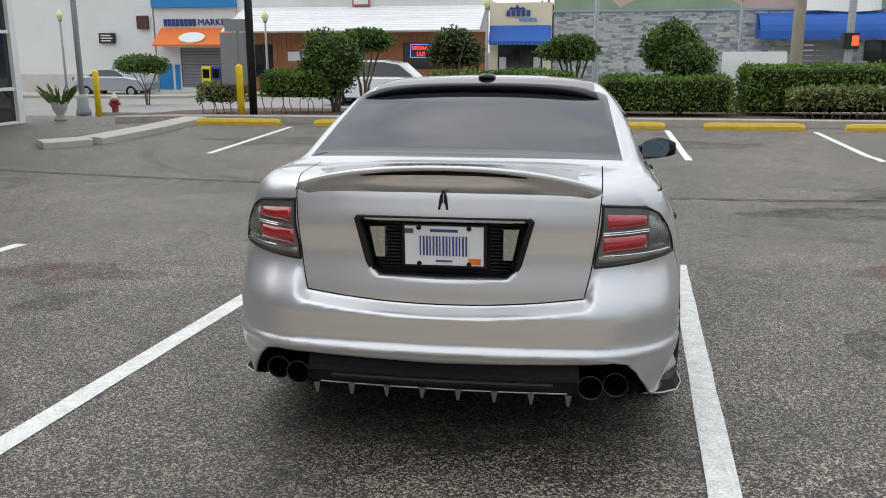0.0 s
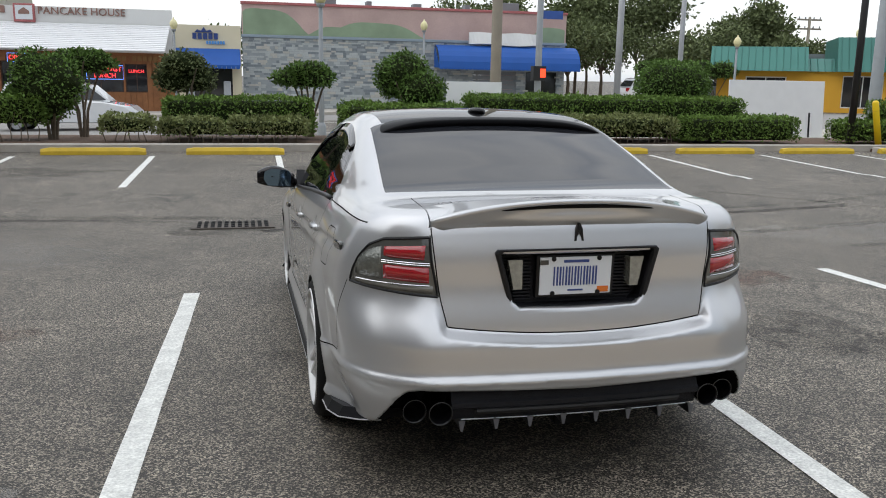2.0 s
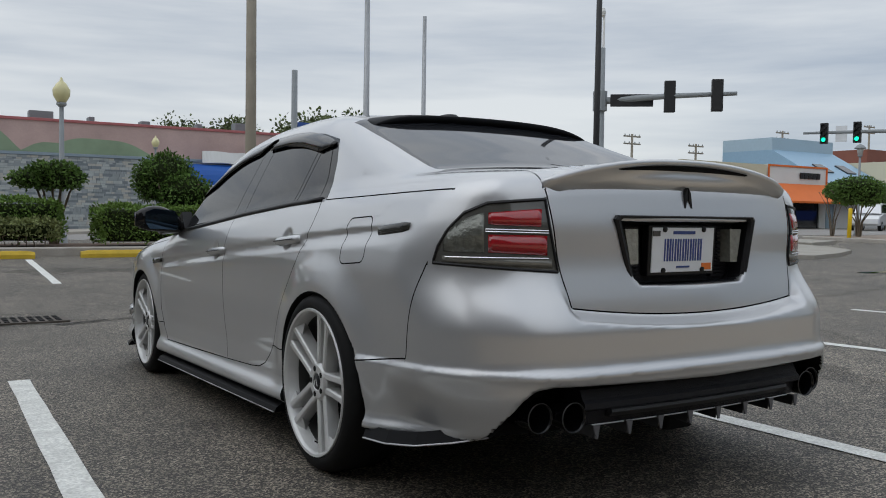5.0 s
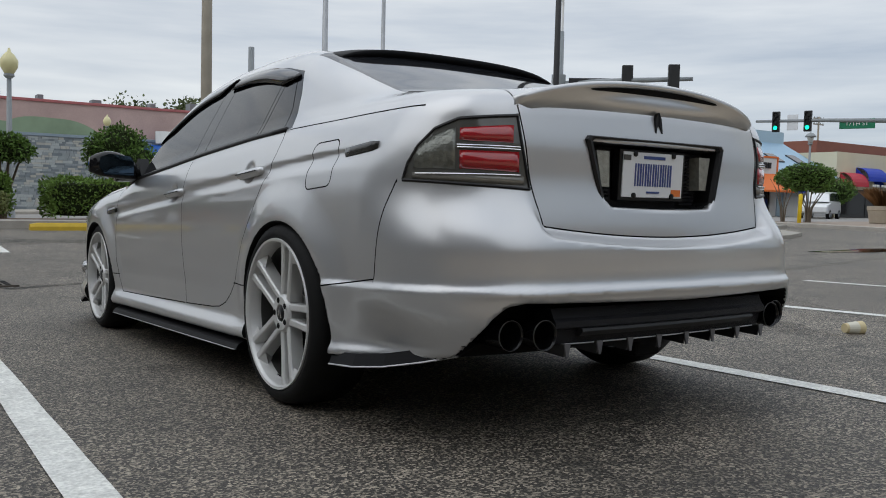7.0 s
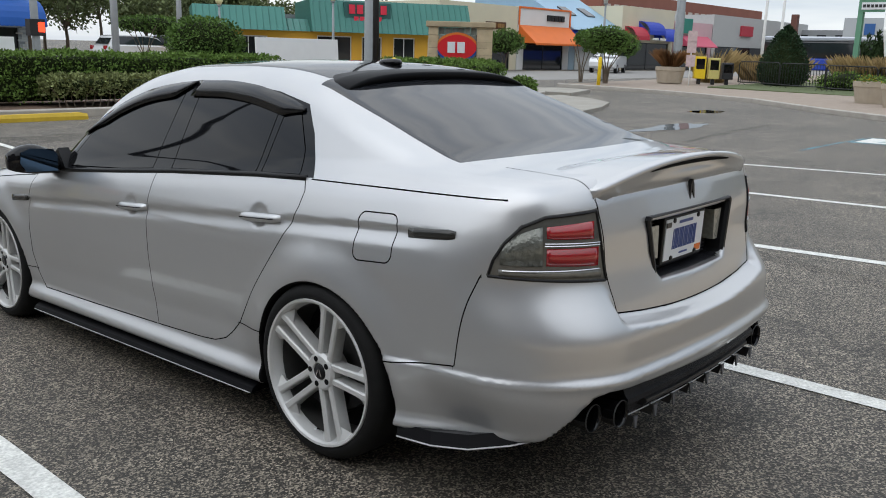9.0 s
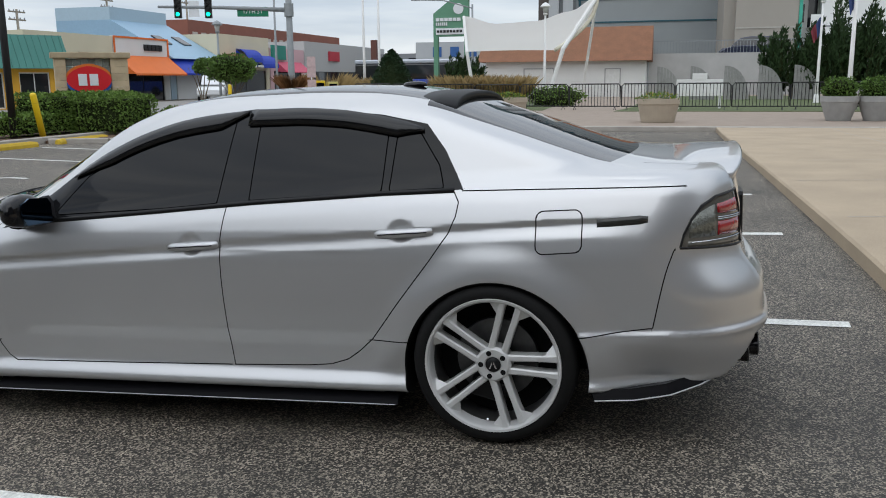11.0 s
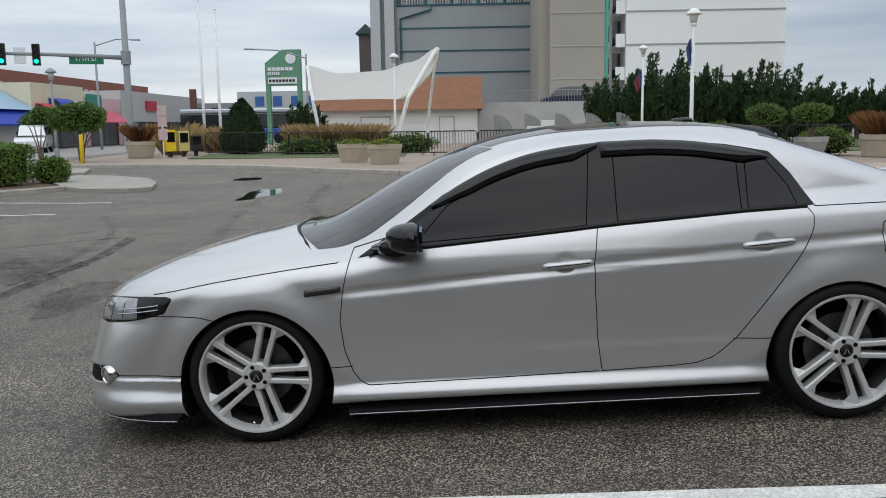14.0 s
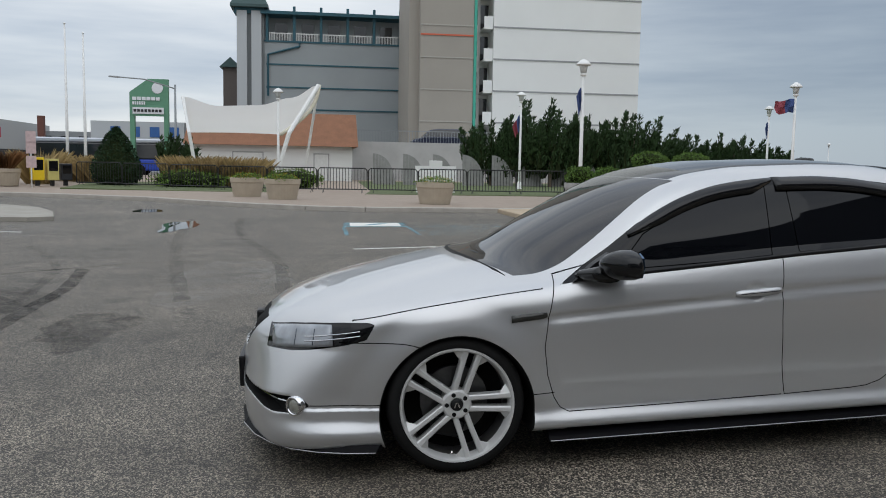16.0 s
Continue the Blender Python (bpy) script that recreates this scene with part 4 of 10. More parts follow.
    for zz in (0.632, 0.652):
        bm = bmesh.new()
        tube(bm, [on_body(2.05 - 0.25 * u, zz + 0.036 * u, sx, 0.009) for u in np.linspace(0, 1, 8)], 0.0025, 6)
        part("lens_strip", bm, CHROME, head)
    # fog lamp
    fog = new("fog_lamp")
    fog.parent = car
    tagged(fog, "round fog lamp in a chrome ring")
    fy = 1.85
    while float(body_f(np.array([0.795]), np.array([fy]), np.array([0.272]))[0]) < 0 and fy < 2.4:
        fy += 0.004
    fm = pose(sx * 0.795, fy + 0.002, 0.345) @ pose(0, 0, 0, 0, 0, -sx * 48) @ pose(0, 0, 0, -90, 0, 0)
    bm = bmesh.new()
    lathe(bm, ((0.0, 0.010), (0.026, 0.007), (0.034, 0.0)), 24, fm, cap=False)
    part("fog_lens", bm, CLEAR_LENS, fog, "", True)
    bm = bmesh.new()
    lathe(bm, ((0.034, 0.0), (0.036, 0.010), (0.044, 0.010), (0.047, -0.03)), 24, fm, cap=False)
    part("fog_ring", bm, CHROME, fog, "", True)
    bm = bmesh.new()
    bar = []
    for ux in np.linspace(0.24, 0.74, 9):
        by = 1.9
        while float(body_f(np.array([ux]), np.array([by]), np.array([0.445]))[0]) < 0 and by < 2.45:
            by += 0.004
        bar.append((sx * ux, by - 0.02, 0.360 - 0.02 * (ux - 0.24)))
    tube(bm, bar, 0.007, 8)
    part("intake_bar", bm, CHROME, car, "bright bar in the lower intake")
    # black splitters under skirt and bumper ends
    bm = bmesh.new()
    rows = []
    for u in np.linspace(0, 1, 12):
        vy = 0.935 - 1.915 * u
        zz = 0.137 + 0.014 * u
        rows.append([(sx * 0.78, vy, zz + 0.004), (sx * 0.900, vy, zz - 0.004), (sx * 0.907, vy, zz), (sx * 0.898, vy, zz + 0.016), (sx * 0.86, vy, zz + 0.038), (sx * 0.78, vy, zz + 0.04)])
    loft(bm, rows)
    part("skirt_splitter", bm, SATIN_BLACK, car, "black side splitter")
    bm = bmesh.new()
    tube(bm, [(sx * 0.9075, 0.93 - 1.90 * u, 0.1345 + 0.014 * u) for u in np.linspace(0, 1, 6)], 0.002, 6)
    part("splitter_edge", bm, LIP_EDGE, car, "scuffed pale edge")
    bm = bmesh.new()
    path = [(0.892, -1.755, 0.206), (0.888, -1.90, 0.215), (0.858, -2.03, 0.230), (0.79, -2.14, 0.252), (0.718, -2.217, 0.273)]
    rows = [[(sx * (px - 0.10), py + 0.03, pz + 0.02), (sx * px, py, pz - 0.010), (sx * (px + 0.006), py - 0.003, pz - 0.005), (sx * (px - 0.015), py + 0.01, pz + 0.03)] for px, py, pz in path]
    loft(bm, rows)
    part("rear_splitter", bm, SATIN_BLACK, car, "black corner splitter")
    bm = bmesh.new()
    tube(bm, [(sx * (px + 0.007), py - 0.004, pz - 0.007) for px, py, pz in path], 0.0028, 6)
    part("splitter_edge", bm, LIP_EDGE, car, "scuffed pale edge")
    # twin tail pipes
    for px in (0.530, 0.618):
        pipe = new("tail_pipe")
        pipe.parent = car
        tagged(pipe, "round black tail pipe")
        pm = pose(sx * px, -2.386 + 0.50 * (px - 0.5), 0.328) @ pose(0, 0, 0, 90, 0, 0)
        bm = bmesh.new()
        lathe(bm, ((0.036, -0.20), (0.039, -0.05), (0.0430, -0.004), (0.0435, 0.0), (0.0415, 0.001), (0.039, -0.01), (0.037, -0.15), (0.0, -0.15)), 32, pm, cap=False)
        part("pipe", bm, GLOSS_BLACK, pipe, "", True)
        bm = bmesh.new()
        lathe(bm, ((0.0435, -0.003), (0.0442, 0.0), (0.0427, 0.0015), (0.0412, -0.002)), 32, pm, cap=False)
        part("pipe_edge", bm, STEEL, pipe, "bright rolled edge", True)

# boot spoiler
spoiler = new("boot_spoiler")
spoiler.parent = car
tagged(spoiler, "silver boot spoiler with a hollow centre")
bm = bmesh.new()
rows = []
for u in np.linspace(-1, 1, 41):
    xx = 0.548 * u
    a = abs(u)
    lift = 0.062 * (1 - a**2.2) * 1.0
    tip_y = -2.328 + 0.10 * xx**2 + 0.03 * a**8
    tip_z = 1.030 + lift - 0.012 * a**6
    base = on_tail(xx, 0.99, 0.0)
    c = max(0.0, 1 - (a / 0.56) ** 2)
    deck = float(deck_z(np.array([tip_y + 0.28]), np.array([abs(xx)]))[0])
    rows.append([(xx, tip_y + 0.30, deck - 0.004), (xx, tip_y + 0.16, (deck + tip_z) / 2 + 0.006), (xx, tip_y + 0.05, tip_z - 0.004), (xx, tip_y + 0.008, tip_z), (xx, tip_y, tip_z - 0.007), (xx, tip_y + 0.004, tip_z - 0.018),
                 (xx, tip_y + 0.008 + 0.028 * c, tip_z - 0.024), (xx, tip_y + 0.010 + 0.22 * (base.y - tip_y), tip_z - 0.052), (xx, base.y + 0.004, 0.985), (xx, base.y + 0.05, 0.98), (xx, tip_y + 0.30, deck - 0.03)])
loft(bm, rows)
part("spoiler_blade", bm, PAINT, spoiler, "", True)
# black wedge under the lip: the shade of the hollow put into colour
bm = bmesh.new()
rows = []
for u in np.linspace(-1, 1, 25):
    xx = 0.30 * u
    t_y = -2.328 + 0.1 * xx**2
    z1 = 1.030 + 0.062 * (1 - abs(xx / 0.548) ** 2.2) - 0.0245
    c = 1 - u * u
    rows.append([(xx, t_y + 0.007, z1 + 0.003), (xx, t_y + 0.012 + 0.010 * c, z1 - 0.002 - 0.009 * c), (xx, t_y + 0.06, z1 - 0.002 - 0.012 * c), (xx, t_y + 0.06, z1 + 0.004)])
loft(bm, rows)
part("spoiler_hollow", bm, DARK, spoiler, "black wedge standing for the hollow's shade")
# badge: a caliper-like mark
bm = bmesh.new()
for s in (-1, 1):
    prism(bm, [(s * a, b) for a, b in ((0.002, 1.003), (0.012, 0.985), (0.019, 0.935), (0.012, 0.928), (0.007, 0.955), (0.002, 0.962))], -2.315, -2.295, "y")
badge_m = part("badge", bm, TRIM_BLACK, car, "black maker's mark")
# number plate in its surround
surround = new("plate_surround")
surround.parent = car
tagged(surround, "black ribbed surround of the number plate")
outer = ((-0.312, 0.912), (0.312, 0.912), (0.323, 0.900), (0.272, 0.712), (0.256, 0.688), (0.232, 0.678), (-0.232, 0.678), (-0.256, 0.688), (-0.272, 0.712), (-0.323, 0.900))
inner = [(x * 0.925, 0.795 + (z - 0.795) * 0.84) for x, z in outer]
bm = bmesh.new()
rings = [[bm.verts.new((x * k + 0, on_tail(0.36 * x / abs(x), 0.8).y + 0.13 * (x * x - 0.13) - o, 0.795 + (z - 0.795) * k)) for (x, z) in outer] for k, o in ((1.0, -0.012), (0.997, 0.006), (0.97, 0.010), (0.935, 0.008), (0.915, -0.004), (0.905, -0.05))]
for a, b in zip(rings, rings[1:]):
    for i in range(10):
        bm.faces.new((a[i], a[(i + 1) % 10], b[(i + 1) % 10], b[i]))
bmesh.ops.recalc_face_normals(bm, faces=bm.faces)
part("surround_frame", bm, TRIM_BLACK, surround)
for i in range(14):
    z = 0.712 + i * 0.0125
    w = 0.228 + 0.055 * (z - 0.70) / 0.19
    for s in (-1, 1):
        bm = bmesh.new()
        box(bm, *sorted((s * 0.165, s * w)), -2.262, -2.246, z, z + 0.006)
        part("surround_rib", bm, CARBON, surround)
for s in (-1, 1):
    bm = bmesh.new()
    prism(bm, [(s * a, b) for a, b in ((0.213, 0.870), (0.268, 0.870), (0.246, 0.760), (0.213, 0.760))], -2.305, -2.25, "y")
    part("reversing_light", bm, CLEAR_LENS, surround, "clear ribbed reversing lamp")
plate = new("number_plate")
plate.parent = car
plate.matrix_basis = pose(0, -2.29, 0.803, 4, 0, 0)
tagged(plate, "white number plate with blue bars for characters")
bm = bmesh.new()
box(bm, -0.155, 0.155, 0.000, 0.030, -0.084, 0.080, None, 0.004)
part("plate_frame", bm, TRIM_BLACK, plate)
bm = bmesh.new()
box(bm, -0.142, 0.142, -0.004, 0.002, -0.072, 0.072, None, 0.002)
part("plate_sheet", bm, PLATE_WHITE, plate)
for i in range(15):
    bm = bmesh.new()
    x0 = -0.088 + i * 0.0118
    box(bm, x0, x0 + (0.0065 if i % 3 else 0.005), -0.0062, -0.0035, -0.036, 0.036)
    part("character_bar", bm, PLATE_BLUE, plate)
for x0, x1, z0, z1, m in ((-0.05, 0.05, 0.051, 0.061, PLATE_BLUE), (-0.03, 0.03, -0.058, -0.052, PLATE_BLUE), (-0.142, -0.11, 0.045, 0.062, STEEL), (0.088, 0.132, -0.066, -0.044, ORANGE)):
    bm = bmesh.new()
    box(bm, x0, x1, -0.0062, -0.0035, z0, z1)
    part("plate_mark", bm, m, plate)
for x, z in ((-0.09, 0.066), (0.09, 0.066), (-0.09, -0.066), (0.09, -0.066)):
    bm = bmesh.new()
    lathe(bm, ((0.009, 0), (0.009, 0.004), (0.0, 0.006)), 14, pose(x, -0.004, z, 90, 0, 0), cap=False)
    part("plate_bolt", bm, TRIM_BLACK, plate)
# diffuser panel with fins
diffuser = new("diffuser")
diffuser.parent = car
tagged(diffuser, "black rear diffuser with eight fins")
bm = bmesh.new()
rows = []
for u in np.linspace(-1, 1, 21):
    xx = 0.49 * u
    c = 0.10 * xx * xx
    rows.append([(xx, -2.372 + c, 0.400), (xx, -2.385 + c, 0.372), (xx, -2.395 + c, 0.362), (xx, -2.395 + c, 0.345), (xx, -2.375 + c, 0.335), (xx, -2.365 + c, 0.296), (xx, -2.30 + c, 0.285), (xx, -2.30 + c, 0.40)])
loft(bm, rows)
part("diffuser_panel", bm, CARBON, diffuser)
bm = bmesh.new()
loft(bm, [[(xx, -2.386 + 0.10 * xx * xx, 0.345), (xx, -2.402 + 0.10 * xx * xx, 0.340), (xx, -2.404 + 0.10 * xx * xx, 0.332), (xx, -2.39 + 0.10 * xx * xx, 0.318), (xx, -2.37 + 0.10 * xx * xx, 0.318)] for xx in np.linspace(-0.40, 0.40, 15)])
part("diffuser_crease", bm, mat("grey_fin", (0.018, 0.018, 0.019), 0.4, 0.0, 0.2, 20.0), diffuser)
bm = bmesh.new()
tube(bm, [(0.45 * u, -2.37 + 0.10 * (0.45 * u) ** 2, 0.294) for u in np.linspace(-1, 1, 9)], 0.0022, 6)
part("diffuser_edge", bm, LIP_EDGE, diffuser)
for i in range(8):
    xx = -0.455 + i * 0.13
    bm = bmesh.new()
    prism(bm, ((-2.378, 0.297), (-2.368, 0.260), (-2.20, 0.272), (-2.15, 0.29)), xx - 0.003, xx + 0.003, "x")
    part("fin", bm, mat("grey_fin", (0.018, 0.018, 0.019), 0.4, 0.0, 0.2, 20.0), diffuser, "thin grey fin")
    bm = bmesh.new()
    prism(bm, ((-0.012, 0.300), (0.012, 0.300), (0.004, 0.260), (-0.004, 0.260)), -2.383, -2.378, "y", pose(xx, 0, 0))
    part("fin_tab", bm, mat("grey_tab", (0.13, 0.13, 0.14), 0.4, 0.3, 0.2, 20.0), diffuser)
bm = bmesh.new()
box(bm, -0.06, 0.06, -2.28, -2.18, 0.215, 0.285, None, 0.012)
part("tow_point", bm, DARK, car)
# roof visor over the rear window, antenna pod
bm = bmesh.new()
rows = []
for u in np.linspace(-1, 1, 25):
    xx = 0.582 * u
    y0 = -1.02 - 0.04 * xx * xx
    edge = 0.016 * abs(u) ** 8
    z0 = float(roof_z(np.array([y0]), np.array([abs(xx)]))[0]) - edge
    z1 = float(roof_z(np.array([y0 - 0.155]), np.array([abs(xx)]))[0]) - edge
    lift = z1 + 0.034 * (1 - 0.75 * abs(u) ** 6)
    rows.append([(xx, y0, z0 + 0.003), (xx, y0 - 0.08, (z0 + lift) / 2 + 0.006), (xx, y0 - 0.150, lift), (xx, y0 - 0.156, lift - 0.005), (xx, y0 - 0.155, z1 + 0.004), (xx, y0 - 0.10, z1 - 0.006), (xx, y0, z0 - 0.006)])
loft(bm, rows)
part("roof_visor", bm, SATIN_BLACK, car, "black visor over the rear window", True)
bm = bmesh.new()
pz = float(roof_z(np.array([-0.86]), np.array([0.0]))[0])
rows = [[(0.045 * r * math.cos(a), -0.86 + 0.06 * r * math.sin(a), pz + h) for a in np.linspace(0, 2 * math.pi, 16, endpoint=False)] for r, h in ((1, -0.004), (0.98, 0.008), (0.85, 0.017), (0.5, 0.021))]
loft(bm, rows)
part("antenna_pod", bm, GLOSS_BLACK, car, "small black antenna pod", True)
# wipers, nose plate holder, chin lip
for x0, y0, x1, y1 in ((-0.52, 1.085, 0.08, 1.175), (-0.02, 1.205, 0.56, 1.085)):
    bm = bmesh.new()
    tube(bm, [(x0 + (x1 - x0) * u, y0 + (y1 - y0) * u + 0.02 * math.sin(math.pi * u), float(roof_z(np.array([y0 + (y1 - y0) * u]), np.array([abs(x0 + (x1 - x0) * u)]))[0]) + 0.012 + 0.014 * math.sin(math.pi * u)) for u in np.linspace(0, 1, 7)], 0.008, 6)
    part("wiper", bm, TRIM_BLACK, car, "black wiper arm")
bm = bmesh.new()
rows = []
for u in np.linspace(-1, 1, 17):
    xx = 0.70 * u
    yy = 1.268 - 0.35 * xx * xx
    zt = 1.4
    while float(body_f(np.array([abs(xx)]), np.array([yy]), np.array([zt]))[0]) > 0 and zt > 0.7:
        zt -= 0.004
    w = 0.85 * math.sqrt(max(0.02, 1 - u**4))
    rows.append([(xx, yy + 0.020 * w, zt - 0.03), (xx, yy + 0.016 * w, zt - 0.006), (xx, yy, zt + 0.001), (xx, yy - 0.026 * w, zt + 0.004 + 0.006 * w), (xx, yy - 0.032 * w, zt - 0.02)])
loft(bm, rows)
part("cowl", bm, SATIN_BLACK, car, "black cowl panel", True)
bm = bmesh.new()
box(bm, -0.19, 0.19, 2.375, 2.405, 0.295, 0.457, None, 0.008)
part("front_plate_holder", bm, TRIM_BLACK, car, "black front plate holder")
bm = bmesh.new()
by = 2.1
while float(body_f(np.array([0.0]), np.array([by]), np.array([0.645]))[0]) < 0 and by < 2.4:
    by += 0.004
box(bm, -0.05, 0.05, by - 0.03, by + 0.014, 0.612, 0.672, None, 0.012)
part("grille_badge", bm, TRIM_BLACK, car)
bm = bmesh.new()
rows = []
lip = ((0.0, 2.405), (0.30, 2.375), (0.50, 2.310), (0.65, 2.225), (0.76, 2.13), (0.835, 2.01), (0.885, 1.87), (0.905, 1.745))
for q in range(-28, 29):
    k = abs(q) / 4
    i = min(6, int(k))
    px, py = (Vector(lip[i]).lerp(Vector(lip[i + 1]), k - i))
    px = math.copysign(px, q)
    rows.append([(px * 0.88, py - 0.10, 0.154), (px, py, 0.133), (px * 1.004, py + 0.003, 0.138), (px * 0.985, py - 0.02, 0.166)])
loft(bm, rows)
part("chin_lip", bm, SATIN_BLACK, car, "black chin lip")

bm = bmesh.new()
tube(bm, [((1 if q > 0 else -1) * Vector(lip[abs(q) - 1]).x * 1.005, Vector(lip[abs(q) - 1]).y + 0.004, 0.1355) for q in (-8, -7, -6, -5, -4, -3, -2, 2, 3, 4, 5, 6, 7, 8)], 0.002, 6)
part("lip_edge", bm, LIP_EDGE, car, "scuffed pale edge")

# ---- ground, lot markings, kerbs ----


def asphalt(name, dark, light, grain=120.0):
    """Worn asphalt: pale aggregate in dark binder, broad bleached and oily patches, hair cracks."""
    m = bpy.data.materials.new(name)
    m.use_nodes = True
    n, l = m.node_tree.nodes, m.node_tree.links
    b = n["Principled BSDF"]
    geo = n.new("ShaderNodeNewGeometry")

    def noise_at(scale, detail, rough=0.5):
        q = n.new("ShaderNodeTexNoise")
        q.inputs["Scale"].default_value, q.inputs["Detail"].default_value, q.inputs["Roughness"].default_value = scale, detail, rough
        l.new(geo.outputs["Position"], q.inputs["Vector"])
        return q.outputs["Fac"]

    def band(src, lo, hi, a, c):
        q = n.new("ShaderNodeMapRange")
        q.inputs["From Min"].default_value, q.inputs["From Max"].default_value = lo, hi
        q.inputs["To Min"].default_value, q.inputs["To Max"].default_value = a, c
        l.new(src, q.inputs["Value"])
        return q.outputs["Result"]

    def join(u, v, op="MULTIPLY"):
        q = n.new("ShaderNodeMath")
        q.operation = op
        l.new(u, q.inputs[0])
        l.new(v, q.inputs[1])
        return q.outputs[0]

    chips = n.new("ShaderNodeTexVoronoi")
    chips.inputs["Scale"].default_value = grain
    l.new(geo.outputs["Position"], chips.inputs["Vector"])
    tone = n.new("ShaderNodeSeparateColor")
    l.new(chips.outputs["Color"], tone.inputs["Color"])
    speck = band(tone.outputs[0], 0.50, 1.0, 0.02, 0.90)
    big = noise_at(0.45, 4.0, 0.6)
    mid = noise_at(2.6, 6.0, 0.65)
    fine = noise_at(42.0, 4.0, 0.7)
    fac = join(join(speck, band(fine, 0.35, 0.65, 0.6, 1.15)), band(big, 0.3, 0.7, 0.58, 1.12))
    mix = n.new("ShaderNodeMix")
    mix.data_type = "RGBA"
    mix.inputs[6].default_value, mix.inputs[7].default_value = (*dark, 1), (*light, 1)
    l.new(fac, mix.inputs[0])
    # oil patches, scuffs and cracks
    oil = band(noise_at(1.25, 3.0, 0.6), 0.61, 0.72, 1.0, 0.58)
    scuff = band(mid, 0.30, 0.70, 0.74, 1.20)
    warp = n.new("ShaderNodeTexNoise")
    warp.inputs["Scale"].default_value, warp.inputs["Detail"].default_value = 1.6, 5.0
    l.new(geo.outputs["Position"], warp.inputs["Vector"])
    shift = n.new("ShaderNodeVectorMath")
    shift.operation = "MULTIPLY_ADD"
    shift.inputs[1].default_value = (1.3, 1.3, 0.0)
    l.new(warp.outputs["Color"], shift.inputs[0])
    l.new(geo.outputs["Position"], shift.inputs[2])
    crack = n.new("ShaderNodeTexVoronoi")
    crack.feature = "DISTANCE_TO_EDGE"
    crack.inputs["Scale"].default_value = 0.22
    l.new(shift.outputs["Vector"], crack.inputs["Vector"])
    line = band(crack.outputs["Distance"], 0.0015, 0.004, 0.55, 1.0)
    gain = join(join(oil, scuff), line)
    hsv = n.new("ShaderNodeHueSaturation")
    l.new(mix.outputs[2], hsv.inputs["Color"])
    l.new(gain, hsv.inputs["Value"])
    l.new(hsv.outputs["Color"], b.inputs["Base Color"])
    b.inputs["Roughness"].default_value = 0.62
    bp = n.new("ShaderNodeBump")
    bp.inputs["Strength"].default_value, bp.inputs["Distance"].default_value = 0.7, 0.006
    l.new(join(chips.outputs["Distance"], band(fine, 0.3, 0.7, 0.3, 1.0)), bp.inputs["Height"])
    l.new(bp.outputs["Normal"], b.inputs["Normal"])
    MATS[name] = m
    return m


def worn(name, color, amount, scale=3.0, rough=0.8):
    """A thin stain or scuff that the ground shows through."""
    m = mat(name, color, rough, 0.0, 0.3, 6.0, 0.6, 120.0, fine=0.4)
    n, l = m.node_tree.nodes, m.node_tree.links
    geo, q, r = n.new("ShaderNodeNewGeometry"), n.new("ShaderNodeTexNoise"), n.new("ShaderNodeMapRange")
    q.inputs["Scale"].default_value, q.inputs["Detail"].default_value, q.inputs["Roughness"].default_value = scale, 7.0, 0.75
    l.new(geo.outputs["Position"], q.inputs["Vector"])
    r.inputs["From Min"].default_value, r.inputs["From Max"].default_value = 0.35, 0.65
    r.inputs["To Min"].default_value, r.inputs["To Max"].default_value = 0.0, amount
    l.new(q.outputs["Fac"], r.inputs["Value"])
    l.new(r.outputs["Result"], m.node_tree.nodes["Principled BSDF"].inputs["Alpha"])
    return m


ASPHALT = asphalt("asphalt", (0.021, 0.0186, 0.0152), (0.60, 0.520, 0.405), 150.0)
LINE_BLUE = worn("worn_blue_paint", (0.20, 0.40, 0.48), 0.85, 2.0)
SCUFF = worn("tyre_scuff", (0.06, 0.056, 0.051), 0.28)
REDDISH = worn("reddish_stain", (0.16, 0.09, 0.07), 0.5)
TAR = worn("tar_joint", (0.050, 0.045, 0.040), 0.8, 4.0)
OIL = worn("oil_stain", (0.055, 0.05, 0.046), 0.42, 5.0)
PALE_WEAR = worn("pale_wear", (0.34, 0.32, 0.29), 0.45, 1.4)
ROAD = mat("street_asphalt", (0.26, 0.25, 0.235), 0.85, 0.0, 0.15, 0.5, 0.4, 60.0, fine=0.2)
LINE = mat("worn_white_paint", (0.70, 0.70, 0.66), 0.7, 0.0, 0.30, 14.0, 0.7, 75.0, fine=0.55)
PAD = mat("weathered_concrete", (0.33, 0.31, 0.27), 0.85, 0.0, 0.25, 1.5, 0.4, 70.0, fine=0.2)
CONCRETE = mat("pale_concrete", (0.42, 0.39, 0.34), 0.85, 0.0, 0.2, 2.5, 0.3, 80.0, fine=0.15)
KERB = mat("kerb_concrete", (0.40, 0.37, 0.33), 0.85, 0.0, 0.3, 3.0, 0.4, 60.0, fine=0.15)
TAN = mat("tan_concrete", (0.42, 0.335, 0.235), 0.85, 0.0, 0.22, 1.2, 0.3, 70.0, fine=0.18)
YELLOW = mat("yellow_paint", (0.62, 0.42, 0.03), 0.6, 0.0, 0.25, 6.0, 0.3, 50.0, fine=0.1)
BOLLARD_YELLOW = mat("bollard_yellow", (0.80, 0.56, 0.01), 0.45, 0.0, 0.08, 6.0)
MULCH = mat("brown_mulch", (0.12, 0.075, 0.05), 0.95, 0.0, 0.35, 8.0, 1.0, 40.0, fine=0.5)
PAVER = mat("plaza_paving", (0.31, 0.25, 0.20), 0.85, 0.0, 0.2, 3.0, 0.3, 40.0, fine=0.2)
